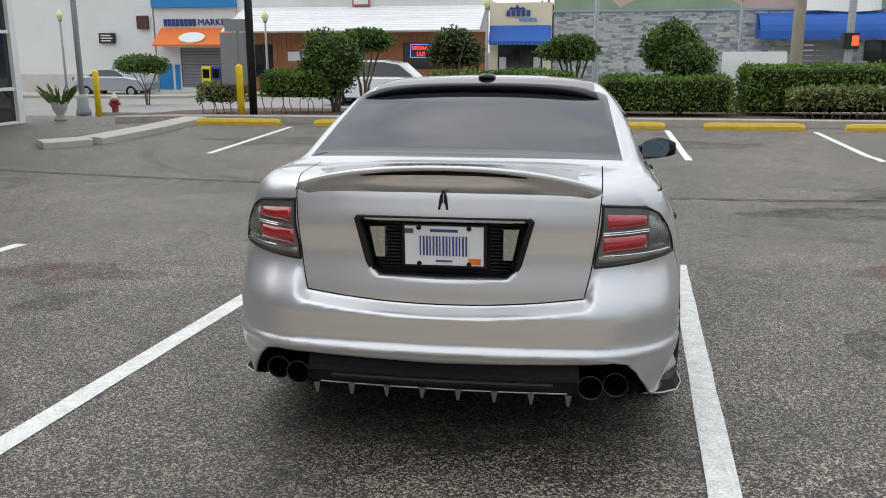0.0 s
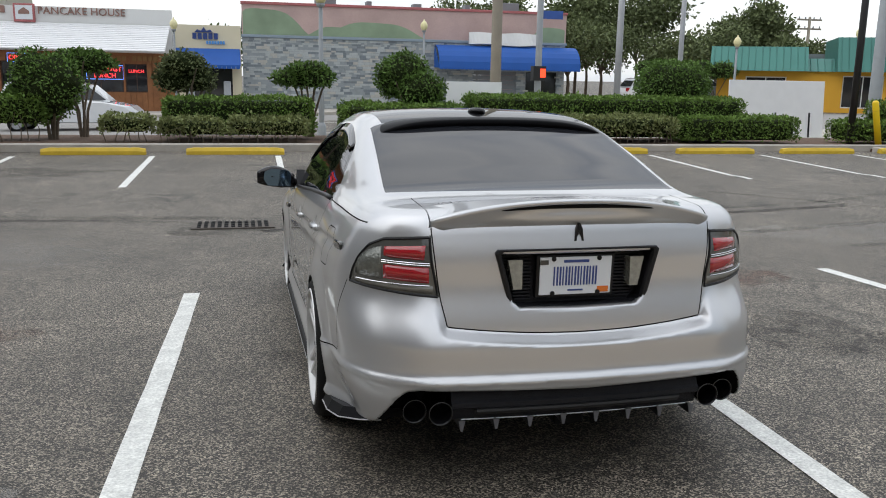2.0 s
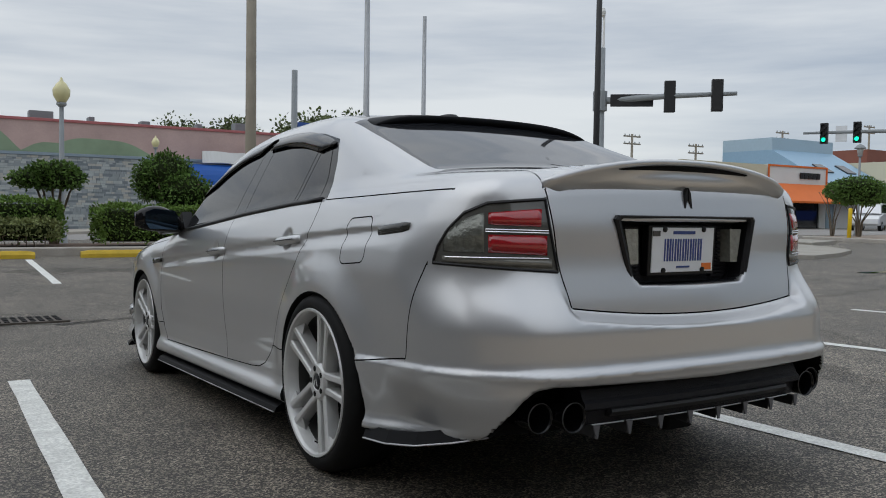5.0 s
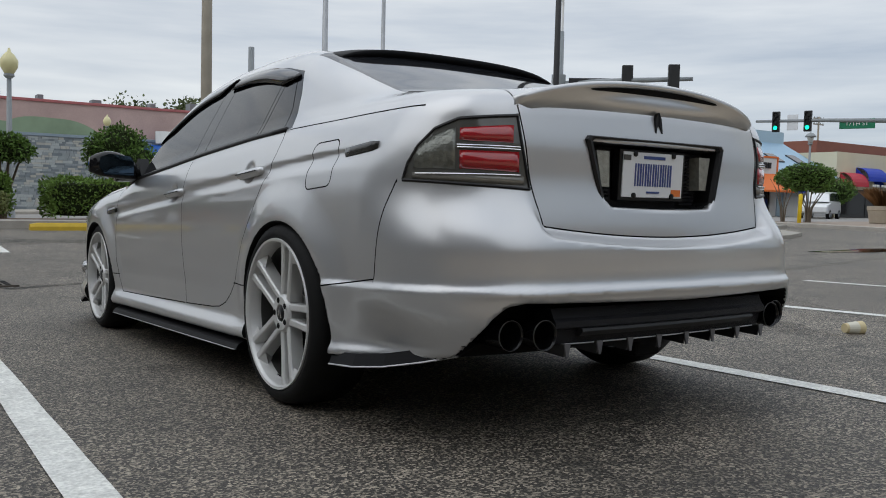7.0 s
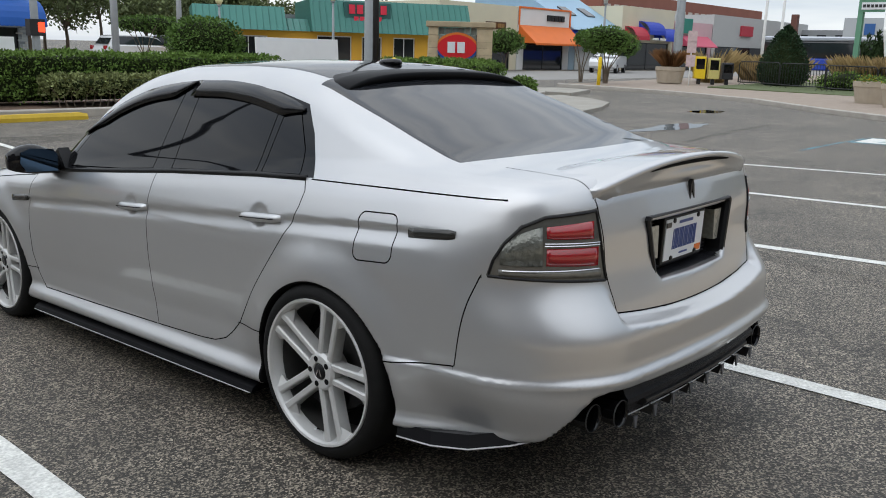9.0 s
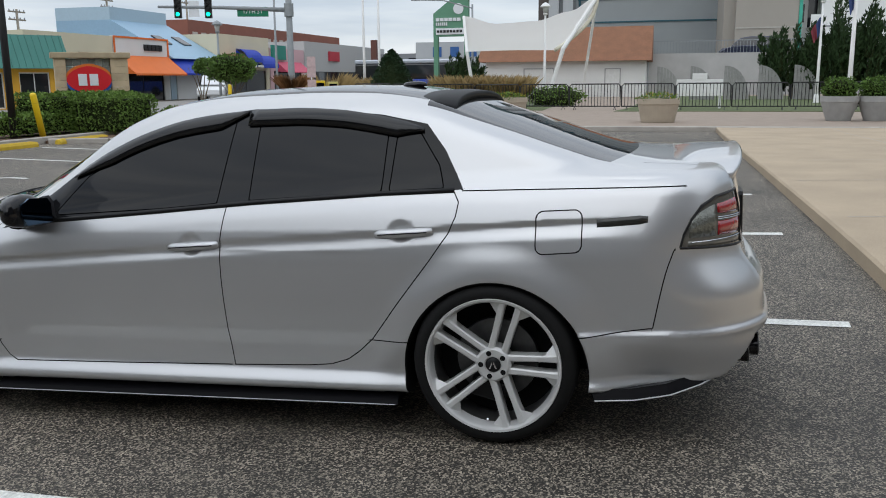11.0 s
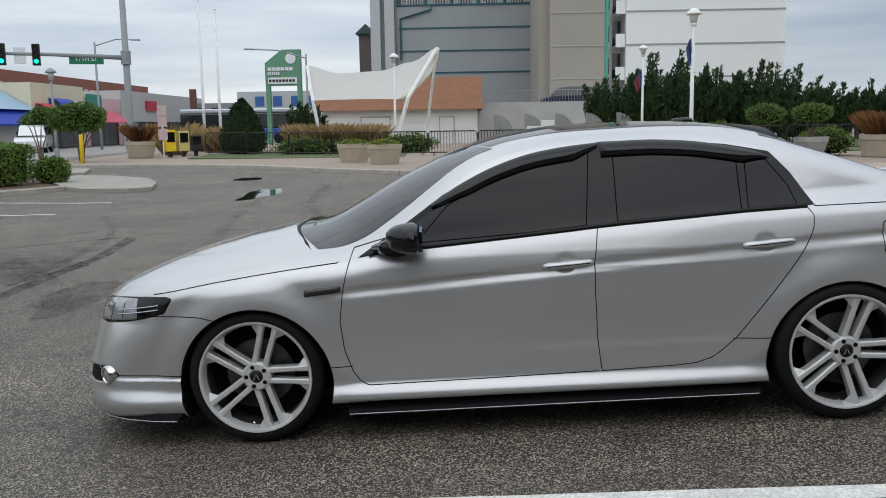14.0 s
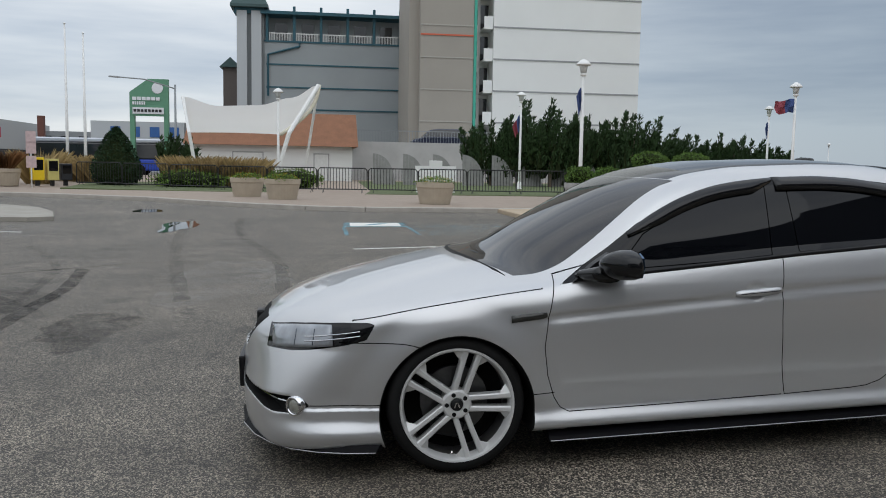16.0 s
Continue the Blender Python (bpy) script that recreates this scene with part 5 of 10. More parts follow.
GRASS = mat("lawn", (0.10, 0.125, 0.05), 0.9, 0.0, 0.3, 5.0, 0.8, 60.0, fine=0.4)
WET = mat("wet_asphalt", (0.010, 0.010, 0.010), 0.03, 0.0, 0.3, 4.0, spec=0.06)
GREY_METAL = mat("galvanised_metal", (0.36, 0.37, 0.38), 0.5, 0.5, 0.15, 5.0)
POLE_GREY = mat("grey_painted_pole", (0.26, 0.28, 0.29), 0.55, 0.0, 0.12, 5.0)
POLE_BLACK = mat("black_painted_pole", (0.012, 0.012, 0.013), 0.5, 0.0, 0.2, 5.0)
POLE_WHITE = mat("white_painted_pole", (0.78, 0.78, 0.76), 0.5, 0.0, 0.06, 5.0)
CREAM_GLASS = mat("cream_lamp_glass", (0.72, 0.66, 0.36), 0.3, 0.0, 0.1, 8.0)


def sheet(xs, ys, dz=0.0):
    bm = bmesh.new()
    g = [[bm.verts.new((x, y, ground_z(x, y) + dz)) for x in xs] for y in ys]
    for a, b in zip(g, g[1:]):
        for i in range(len(xs) - 1):
            bm.faces.new((a[i], a[i + 1], b[i + 1], b[i]))
    return bm


gx = np.unique(np.concatenate([np.linspace(-600, -40, 10), np.linspace(-40, -6, 35), np.linspace(-6, 14, 81), np.linspace(14, 45, 63), np.linspace(45, 600, 12)]).round(4))
gy = np.unique(np.concatenate([np.linspace(-600, -30, 10), np.linspace(-30, -6, 25), np.linspace(-6, 14, 81), np.linspace(14, 60, 70), np.linspace(60, 700, 12)]).round(4))
single("ground", sheet(gx, gy), ASPHALT, "worn grey asphalt car park", "ground", kind="structure", smooth=True)


def strip(a, b, w, dz=0.004, n=None, rough=0.0):
    """A painted band on the ground from a to b."""
    a, b = Vector((*a, 0)), Vector((*b, 0))
    d = (b - a).normalized()
    s = Vector((-d.y, d.x, 0)) * w / 2
    n = n or max(2, int((b - a).length / 0.3))
    bm = bmesh.new()
    rows = []
    for i in range(n + 1):
        p = a.lerp(b, i / n)
        row = []
        for k in (-1, -0.33, 0.33, 1):
            q = p + s * k * (1 + (random.uniform(-rough, rough) if abs(k) == 1 else 0))
            row.append(bm.verts.new((q.x, q.y, ground_z(q.x, q.y) + dz)))
        rows.append(row)
    for u, v in zip(rows, rows[1:]):
        for i in range(3):
            bm.faces.new((u[i], v[i], v[i + 1], u[i + 1]))
    bmesh.ops.recalc_face_normals(bm, faces=bm.faces)
    return bm


def slab(outline, h, m, name, label, category, skirt=0.25, grid=1.5, dz=0.0, kind="structure"):
    """A raised area: an outline laid over the ground and lifted by h, with its sides."""
    bm = bmesh.new()
    k = len(outline)
    pts = []
    for i in range(k):
        a, b = Vector(outline[i]), Vector(outline[(i + 1) % k])
        n = max(1, int((b - a).length / grid))
        pts += [a.lerp(b, j / n) for j in range(n)]
    top = [bm.verts.new((p.x, p.y, ground_z(p.x, p.y) + h)) for p in pts]
    bot = [bm.verts.new((p.x, p.y, ground_z(p.x, p.y) - skirt)) for p in pts]
    f = bm.faces.new(top)
    for i in range(len(pts)):
        bm.faces.new((top[i], bot[i], bot[(i + 1) % len(pts)], top[(i + 1) % len(pts)]))
    bmesh.ops.recalc_face_normals(bm, faces=bm.faces)
    bmesh.ops.triangulate(bm, faces=[f])
    return single(name, bm, m, label, category, kind=kind)


def kerb(path, w, h, name, label, m=None):
    """A kerb stone run along a path."""
    m = m or KERB
    root = thing(name, label, "kerb", kind="structure")
    for i, (a, b) in enumerate(zip(path, path[1:])):
        a, b = Vector((*a, 0)), Vector((*b, 0))
        d = (b - a).normalized()
        s = Vector((-d.y, d.x, 0)) * w / 2
        n = max(1, int((b - a).length / 1.2))
        bm = bmesh.new()
        rows = []
        for j in range(n + 1):
            p = a.lerp(b, j / n)
            z = ground_z(p.x, p.y)
            rows.append([(p.x + s.x * k, p.y + s.y * k, z + q) for k, q in ((-1, -0.1), (-1, h - 0.02), (-0.75, h), (0.75, h), (1, h - 0.02), (1, -0.1))])
        loft(bm, rows)
        part("kerb_stone", bm, m, root)
    return root


for (x0, y0), (x1, y1) in (((-1.708, -3.0), (-1.603, 1.44)), ((0.950, -3.0), (1.27, 1.40)), ((3.78, -3.0), (3.86, 1.36)), ((6.55, -3.0), (6.66, 1.36)), ((9.85, -3.0), (9.28, 1.42)), ((-4.40, -3.0), (-4.25, 1.36))):
    single("parking_line", strip((x0, y0), (x1, y1), 0.115, rough=0.05), LINE, "worn white parking line on asphalt", "line", group="parking lines", kind="structure")
for x in (-5.17, -2.82, -0.57, 2.10, 4.72, 7.05, 9.65, 12.0):
    single("parking_line", strip((x - 0.03, 7.4), (x + 0.03, 11.2), 0.105, rough=0.06), LINE, "worn white parking line on asphalt", "line", group="parking lines", kind="structure")


def wheel_stop():
    root = thing("wheel_stop", "yellow painted concrete wheel stop with chipped edges", "wheel stop", group="wheel stops")
    bm = bmesh.new()
    rows = []
    for u in np.linspace(-1, 1, 15):
        e = 1 if abs(u) < 0.96 else 0.8
        j = random.uniform(-0.004, 0.004)
        rows.append([(0.90 * u, yy + j, zz * e) for yy, zz in ((-0.075, -0.06), (-0.075, 0.055), (-0.045, 0.115), (0.045, 0.115), (0.075, 0.055), (0.075, -0.06))])
    loft(bm, rows)
    part("stop_block", bm, YELLOW, root)
    for s in (-1, 1):
        bm = bmesh.new()
        lathe(bm, ((0.018, 0.11), (0.018, 0.120), (0.0, 0.122)), 10, pose(0.62 * s, 0, 0), cap=False)
        part("stop_pin", bm, GREY_METAL, root)
    return root


stop = wheel_stop()
xs = [-6.35 + 2.52 * i for i in range(9)]
for i, x in enumerate(xs):
    m = pose(x, 11.5, ground_z(x, 11.5) + 0.01, 0, 0, random.uniform(-1, 1))
    if i == 0:
        stop.matrix_basis = m
    else:
        copy_thing(stop, m)

# drain grate
grate = thing("drain_grate", "dark iron drain grate set in the asphalt", "grate", pose(-1.32, 4.95, ground_z(-1.32, 4.95) + 0.006, -1, 0, 0))
bm = bmesh.new()
box(bm, -0.46, 0.46, -0.36, 0.36, -0.05, -0.002)
part("grate_frame", bm, mat("rusty_iron", (0.10, 0.085, 0.07), 0.7, 0.4, 0.3, 12.0), grate)
# slots are black blocks on the frame; the openings' shade is their colour
for j in range(4):
    for i in range(11):
        bm = bmesh.new()
        box(bm, -0.40 + i * 0.075, -0.40 + i * 0.075 + 0.045, -0.31 + j * 0.16, -0.31 + j * 0.16 + 0.12, -0.01, 0.004)
        part("grate_slot", bm, DARK, grate)

# handicapped bay
single("parking_symbol", strip((14.3, 0.71), (15.7, 0.68), 1.45), LINE_BLUE, "faded blue ground of the parking symbol", "marking", kind="structure")
single("parking_symbol", strip((14.45, 0.71), (15.55, 0.68), 1.15, 0.008), LINE, "faded white wheelchair block on blue paint", "marking", kind="structure")
single("parking_symbol", strip((14.7, 0.95), (15.3, 0.45), 0.22, 0.012), LINE_BLUE, "faded blue bar of the wheelchair symbol", "marking", kind="structure")
for y in (1.43, 0.0):
    single("hatch_line", strip((12.0, y), (14.3, y), 0.09), LINE_BLUE, "faded thin blue border line", "line", group="hatch lines", kind="structure")
for k in range(6):
    single("hatch_line", strip((12.1 + 0.55 * k, -0.1), (12.2 + 0.55 * k, -4.4), 0.09), LINE_BLUE, "faded thin blue hatch line", "line", group="hatch lines", kind="structure")


def trail(pts, w, m, name, label, dz=0.0035):
    """A curved mark on the ground."""
    pts = [Vector((*p, 0)) for p in pts]
    fine = []
    for i in range(len(pts) - 1):
        p0, p1, p2, p3 = pts[max(i - 1, 0)], pts[i], pts[i + 1], pts[min(i + 2, len(pts) - 1)]
        for k in range(8):
            t = k / 8
            fine.append(0.5 * (2 * p1 + (p2 - p0) * t + (2 * p0 - 5 * p1 + 4 * p2 - p3) * t * t + (3 * p1 - p0 - 3 * p2 + p3) * t**3))
    fine.append(pts[-1])
    bm = bmesh.new()
    rows = []
    for i, p in enumerate(fine):
        d = (fine[min(i + 1, len(fine) - 1)] - fine[max(i - 1, 0)]).normalized()
        s = Vector((-d.y, d.x, 0)) * w * 0.5 * (1 + 0.25 * noise.noise(p * 2))
        rows.append([bm.verts.new((q.x, q.y, ground_z(q.x, q.y) + dz)) for q in (p - s, p, p + s)])
    for a, b in zip(rows, rows[1:]):
        for i in range(2):
            bm.faces.new((a[i], a[i + 1], b[i + 1], b[i]))
    bmesh.ops.recalc_face_normals(bm, faces=bm.faces)
    return single(name, bm, m, label, "mark", kind="structure")


for pts, w in ((((-6.3, 7.6), (-5.8, 6.7), (-4.9, 5.9), (-3.6, 5.45), (-1.5, 5.3)), 0.16), (((-9, 5.9), (-6.7, 5.6), (-4.2, 5.35), (-1, 5.2)), 0.14), (((17.2, 3.9), (12.5, 3.5), (8.0, 2.6), (5.0, 2.4)), 0.18), (((16.6, 5.0), (12, 4.6), (7.8, 4.0), (4.4, 3.4)), 0.18),
               (((5.5, 6.2), (4.4, 5.2), (3.3, 4.4), (2.6, 4.0)), 0.3), (((3.0, -2.6), (3.6, -1.0), (4.6, 0.4)), 0.2), (((9.5, 6.5), (8.1, 5.8), (6.6, 5.3), (3.5, 4.9)), 0.12)):
    trail(pts, w, SCUFF, "tyre_mark", "faint dark tyre mark on asphalt")
trail(((-1.0, 4.38), (-0.4, 4.62), (0.2, 4.76), (1.6, 4.84), (2.8, 4.78), (4.2, 4.80), (5.4, 4.82), (7.0, 5.05)), 0.16, TAR, "sealed_joint", "dark sealed joint across the asphalt")
trail(((5.6, 6.3), (6.2, 5.86), (6.85, 5.32), (7.69, 4.52), (7.82, 3.58)), 0.06, TAR, "sealed_joint", "thin dark crack across the asphalt")
trail(((-9.0, 6.0), (-6.7, 5.62), (-2.6, 5.15), (-1.8, 5.0)), 0.10, OIL, "sealed_joint", "dark sealed joint across the asphalt")
for cx, cy, rx, ry, m in ((-1.02, -0.40, 0.10, 0.13, OIL), (-3.2, 0.4, 0.8, 0.5, REDDISH), (-2.8, -0.4, 0.25, 0.4, OIL), (3.0, 4.0, 0.9, 0.5, OIL), (4.4, 5.2, 1.1, 0.6, OIL), (2.9, 1.2, 0.6, 0.4, REDDISH), (-4.5, 9.0, 1.6, 0.8, OIL), (2.6, 9.2, 1.6, 0.7, OIL), (0.0, 9.0, 1.4, 0.7, OIL), (-1.35, 4.6, 0.9, 0.5, OIL), (12, 7.5, 2.5, 0.9, PALE_WEAR), (6, 3, 2.4, 1.1, PALE_WEAR), (-3.5, 3.5, 2.0, 1.2, PALE_WEAR), (2.4, -0.6, 0.5, 0.9, OIL), (-2.6, -2.2, 0.7, 0.5, PALE_WEAR)):
    bm = bmesh.new()
    vs = []
    for i in range(26):
        a = 2 * math.pi * i / 26
        r = 0.75 + 0.5 * noise.noise((math.cos(a) * 1.7 + cx, math.sin(a) * 1.7, cy))
        px, py = cx + rx * r * math.cos(a), cy + ry * r * math.sin(a)
        vs.append(bm.verts.new((px, py, ground_z(px, py) + 0.0025)))
    c = bm.verts.new((cx, cy, ground_z(cx, cy) + 0.0025))
    for i in range(26):
        bm.faces.new((vs[i], vs[(i + 1) % 26], c))
    single("ground_stain", bm, m, "irregular old stain on the asphalt", "stain", kind="structure")

# puddles and dark patches
for cx, cy, rx, ry, mm, nm in ((14.4, 5.0, 2.0, 0.50, WET, "puddle"), (19.6, 6.6, 1.0, 0.5, WET, "puddle")):
    bm = bmesh.new()
    vs = []
    for i in range(26):
        a = 2 * math.pi * i / 26
        r = 0.75 + 0.35 * noise.noise((math.cos(a) * 1.7 + cx, math.sin(a) * 1.7, 0.3))
        px, py = cx + rx * r * math.cos(a), cy + ry * r * math.sin(a)
        vs.append(bm.verts.new((px, py, ground_z(px, py) + 0.006)))
    bm.faces.new(vs)
    single(nm, bm, mm, "shallow dark puddle on the asphalt", "puddle", kind="structure")
# paper cup
cup = thing("paper_cup", "crushed pale paper cup lying on asphalt", "litter", pose(2.72, -1.43, ground_z(2.72, -1.43) + 0.034, 90, 0, 70))
bm = bmesh.new()
lathe(bm, ((0.028, -0.06), (0.030, -0.05), (0.042, 0.06), (0.039, 0.06), (0.026, -0.05)), 18)
part("cup_wall", bm, mat("cup_paper", (0.62, 0.52, 0.30), 0.7), cup)
bm = bmesh.new()
lathe(bm, ((0.0315, -0.045), (0.0395, 0.02)), 18, cap=False)
part("cup_print", bm, mat("cup_band", (0.62, 0.60, 0.50), 0.6), cup)

# planting strip before the street
slab(((-8.9, 12.1), (18.6, 12.1), (20.4, 12.9), (20.9, 14.2), (20.0, 15.6), (-8.3, 15.6), (-9.2, 14.6), (-9.2, 12.6)), 0.10, MULCH, "planting_bed", "brown mulch bed with a raised concrete kerb", "planting bed")
kerb(((-9.3, 12.0), (18.6, 12.0), (20.6, 12.7), (21.2, 14.2), (20.2, 15.8)), 0.16, 0.15, "bed_kerb", "pale concrete kerb of the bed")
kerb(((-8.3, 7.75), (-7.75, 8.3), (-7.55, 10.0), (-7.5, 11.9)), 0.55, 0.12, "low_island", "low concrete island at the exit", CONCRETE)
# pavement along the street
slab(((-12, 15.7), (20, 15.7), (20, 21.6), (-12, 21.6)), 0.10, CONCRETE, "pavement_near", "pale concrete pavement", "pavement")
slab(((-70, 41.0), (24, 41.0), (24, 46.2), (-70, 46.2)), 0.14, CONCRETE, "pavement_far", "pale concrete pavement before the shops", "pavement")
slab(((-70, 21.7), (40, 21.7), (120, 26.0), (120, 33.0), (24, 33.0), (22, 40.8), (-70, 40.8)), 0.006, ROAD, "street", "grey street asphalt", "road", skirt=0.02)
for x0 in range(-60, 40, 6):
    single("lane_line", strip((x0, 26.0), (x0 + 3, 26.0), 0.12, 0.014), LINE, "white painted lane dash on the street", "line", group="lane dashes", kind="structure")
    single("lane_line", strip((x0, 33.0), (x0 + 3, 33.0), 0.12, 0.014), LINE, "white painted lane dash on the street", "line", group="lane dashes", kind="structure")
for k in range(6):
    single("crossing_bar", strip((24.5 + 1.2 * k, 20.0), (27.5 + 1.2 * k, 27.0), 0.45, 0.014), LINE, "white painted bar of the crossing", "line", group="crossing bars", kind="structure")
# plaza to the east
slab(((20.6, -60), (20.6, 0.6), (21.2, 2.2), (23.0, 4.4), (25.8, 7.6), (27.0, 11.0), (27.4, 16.5), (45, 19.5), (70, 22), (70, -60)), 0.12, PAVER, "plaza", "buff and pink paved plaza", "pavement")
kerb(((20.5, -40), (20.5, -10), (20.5, 0.6), (21.1, 2.3), (22.9, 4.5), (25.7, 7.7), (26.9, 11.1), (27.3, 16.6)), 0.2, 0.14, "plaza_kerb", "pale concrete kerb of the plaza")
slab(((31.5, -60), (31.5, 0.0), (36, -0.5), (60, -1), (60, -60)), 0.15, GRASS, "lawn", "short green lawn behind the railing", "lawn")
slab(((32.5, 3.0), (32.5, 12.5), (46, 14), (46, 3.5)), 0.15, GRASS, "lawn", "green planted bed behind the barrier", "lawn")
# tan concrete plaza behind the cars, with its kerb and joints
single("plaza_south", sheet(np.linspace(-60, 20.4, 68), np.array([-60, -40, -20, -14, -11, -10, -9, -7.5, -6, -4.5, -3.5]), 0.115), TAN, "tan concrete plaza behind the parking bays", "pavement", kind="structure")
kerb(((-60, -3.44), (-20, -3.44), (-10, -3.44), (0, -3.44), (10, -3.44), (20.5, -3.44)), 0.17, 0.12, "south_kerb", "tan concrete kerb of the plaza", TAN)
for k in range(16):
    single("paving_joint", strip((-20 + 3.0 * k, -3.55), (-20 + 3.0 * k, -24), 0.02, 0.118), KERB, "thin joint in the tan concrete", "joint", kind="structure")
for k in range(6):
    single("paving_joint", strip((-30, -6.2 - 3.0 * k), (20.3, -6.2 - 3.0 * k), 0.02, 0.118), KERB, "thin joint in the tan concrete", "joint", kind="structure")
slab(((15.4, 9.95), (14.7, 9.2), (14.8, 8.2), (15.3, 7.8), (17.0, 8.3), (18.9, 9.2), (20.1, 10.6), (20.5, 11.95), (18.6, 11.9), (17.0, 11.0)), 0.09, PAD, "corner_pad", "pale concrete pad at the corner of the bed", "pavement", grid=0.8)
slab(((13.0, 11.9), (13.6, 10.7), (14.7, 10.2), (15.45, 10.05), (16.9, 11.05), (18.5, 11.9)), 0.07, MULCH, "planting_bed", "brown mulch nose of the planting bed", "planting bed", grid=0.8)
kerb(((13.0, 11.8), (13.6, 10.65), (14.7, 10.15), (15.4, 9.98)), 0.14, 0.12, "bed_kerb", "pale concrete kerb of the bed")
# island at the corner
slab(((21.5, 12.2), (24.3, 13.2), (24.6, 14.6), (22.4, 16.5), (20.4, 16.8)), 0.11, PAD, "corner_island", "pale concrete corner island", "pavement")

# ---- plants ----
def leaf_mat(name, color, light=1.9, rough=0.7):
    """Leaves that vary one by one and in broad patches."""
    if name in MATS:
        return MATS[name]
    m = bpy.data.materials.new(name)
    m.use_nodes = True
    n, l = m.node_tree.nodes, m.node_tree.links
    b = n["Principled BSDF"]
    geo, ramp = n.new("ShaderNodeNewGeometry"), n.new("ShaderNodeValToRGB")
    ramp.color_ramp.elements[0].color = (*[c * 0.45 for c in color], 1)
    ramp.color_ramp.elements[1].color = (*[min(1, c * light) for c in color], 1)
    big = n.new("ShaderNodeTexNoise")
    big.inputs["Scale"].default_value = 1.4
    l.new(geo.outputs["Position"], big.inputs["Vector"])
    mix = n.new("ShaderNodeMath")
    mix.operation = "MULTIPLY_ADD"
    mix.inputs[1].default_value = 0.6
    half = n.new("ShaderNodeMath")
    half.operation = "MULTIPLY"
    half.inputs[1].default_value = 0.5
    l.new(big.outputs["Fac"], half.inputs[0])
    l.new(geo.outputs["Random Per Island"], mix.inputs[0])
    l.new(half.outputs[0], mix.inputs[2])
    l.new(mix.outputs[0], ramp.inputs["Fac"])
    l.new(ramp.outputs["Color"], b.inputs["Base Color"])
    b.inputs["Roughness"].default_value = rough
    b.inputs["Specular IOR Level"].default_value = 0.2
    MATS[name] = m
    return m


HEDGE_LEAF = leaf_mat("hedge_leaf", (0.098, 0.160, 0.032))
DRY_LEAF = leaf_mat("hedge_dry_leaf", (0.150, 0.172, 0.066))
BUSH_LEAF = leaf_mat("bush_leaf", (0.075, 0.130, 0.028))
DARK_LEAF = leaf_mat("pine_leaf", (0.027, 0.050, 0.018), 1.8)
CONE_LEAF = leaf_mat("yew_leaf", (0.016, 0.035, 0.014), 1.8)
FAR_LEAF = leaf_mat("far_tree_leaf", (0.105, 0.128, 0.054), 1.7)
STRAW = leaf_mat("straw_grass", (0.30, 0.22, 0.10), 1.7)
RUST_GRASS = leaf_mat("rust_grass", (0.17, 0.085, 0.035), 1.7)
FLOWER = leaf_mat("yellow_flower", (0.40, 0.30, 0.04), 1.6)
# near-black filling behind the leaves: the foliage's inner shade put into its colour
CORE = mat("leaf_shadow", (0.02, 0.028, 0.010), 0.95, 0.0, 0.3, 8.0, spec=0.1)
BARK = mat("grey_bark", (0.16, 0.125, 0.09), 0.9, 0.0, 0.3, 12.0, 0.6, 60.0)


def leaves(name, P, N, size, material, parent, label="", slim=0.55, lift=0.6):
    """Many small leaves: one folded four-point blade at every point, turned about its outward direction."""
    P, N = np.array(P, float), np.array(N, float)
    k = len(P)
    R = np.random.normal(size=(k, 3))
    D = N * lift + R * 0.65
    D /= np.linalg.norm(D, axis=1, keepdims=True)
    S = np.cross(D, np.random.normal(size=(k, 3)))
    S /= np.maximum(np.linalg.norm(S, axis=1, keepdims=True), 1e-6)
    q = size * np.random.uniform(0.6, 1.3, (k, 1))
    V = np.stack([P, P + D * q * 0.5 + S * q * slim * 0.5, P + D * q, P + D * q * 0.5 - S * q * slim * 0.5], 1).reshape(-1, 3)
    me = bpy.data.meshes.new(name)
    me.vertices.add(4 * k)
    me.vertices.foreach_set("co", V.ravel())
    me.loops.add(4 * k)
    me.loops.foreach_set("vertex_index", np.arange(4 * k, dtype=np.int32))
    me.polygons.add(k)
    me.polygons.foreach_set("loop_start", np.arange(0, 4 * k, 4, dtype=np.int32))
    me.update(calc_edges=True)
    me.materials.append(material)
    ob = new(name, me)
    ob.parent = parent
    return tagged(ob, label)


def blob(bm, c, r, rough=0.15, seed=0.0, sub=3):
    """A lumpy ellipsoid."""
    vs = bmesh.ops.create_icosphere(bm, subdivisions=sub, radius=1.0)["verts"]
    for v in vs:
        d = v.co.normalized()
        k = 1 + rough * noise.noise(d * 2.2 + Vector((seed, seed * 1.3, 0)))
        v.co = Vector((c[0] + d.x * r[0] * k, c[1] + d.y * r[1] * k, c[2] + d.z * r[2] * k))


def shell_points(c, r, n, seed=0.0, rough=0.15, low=-0.9):
    d = np.random.normal(size=(n, 3))
    d /= np.linalg.norm(d, axis=1, keepdims=True)
    d = d[d[:, 2] > low]
    k = np.array([1 + rough * noise.noise(Vector(q) * 2.2 + Vector((seed, seed * 1.3, 0))) for q in d]) * np.random.uniform(0.88, 1.05, len(d))
    return np.array(c) + d * np.array(r) * k[:, None], d


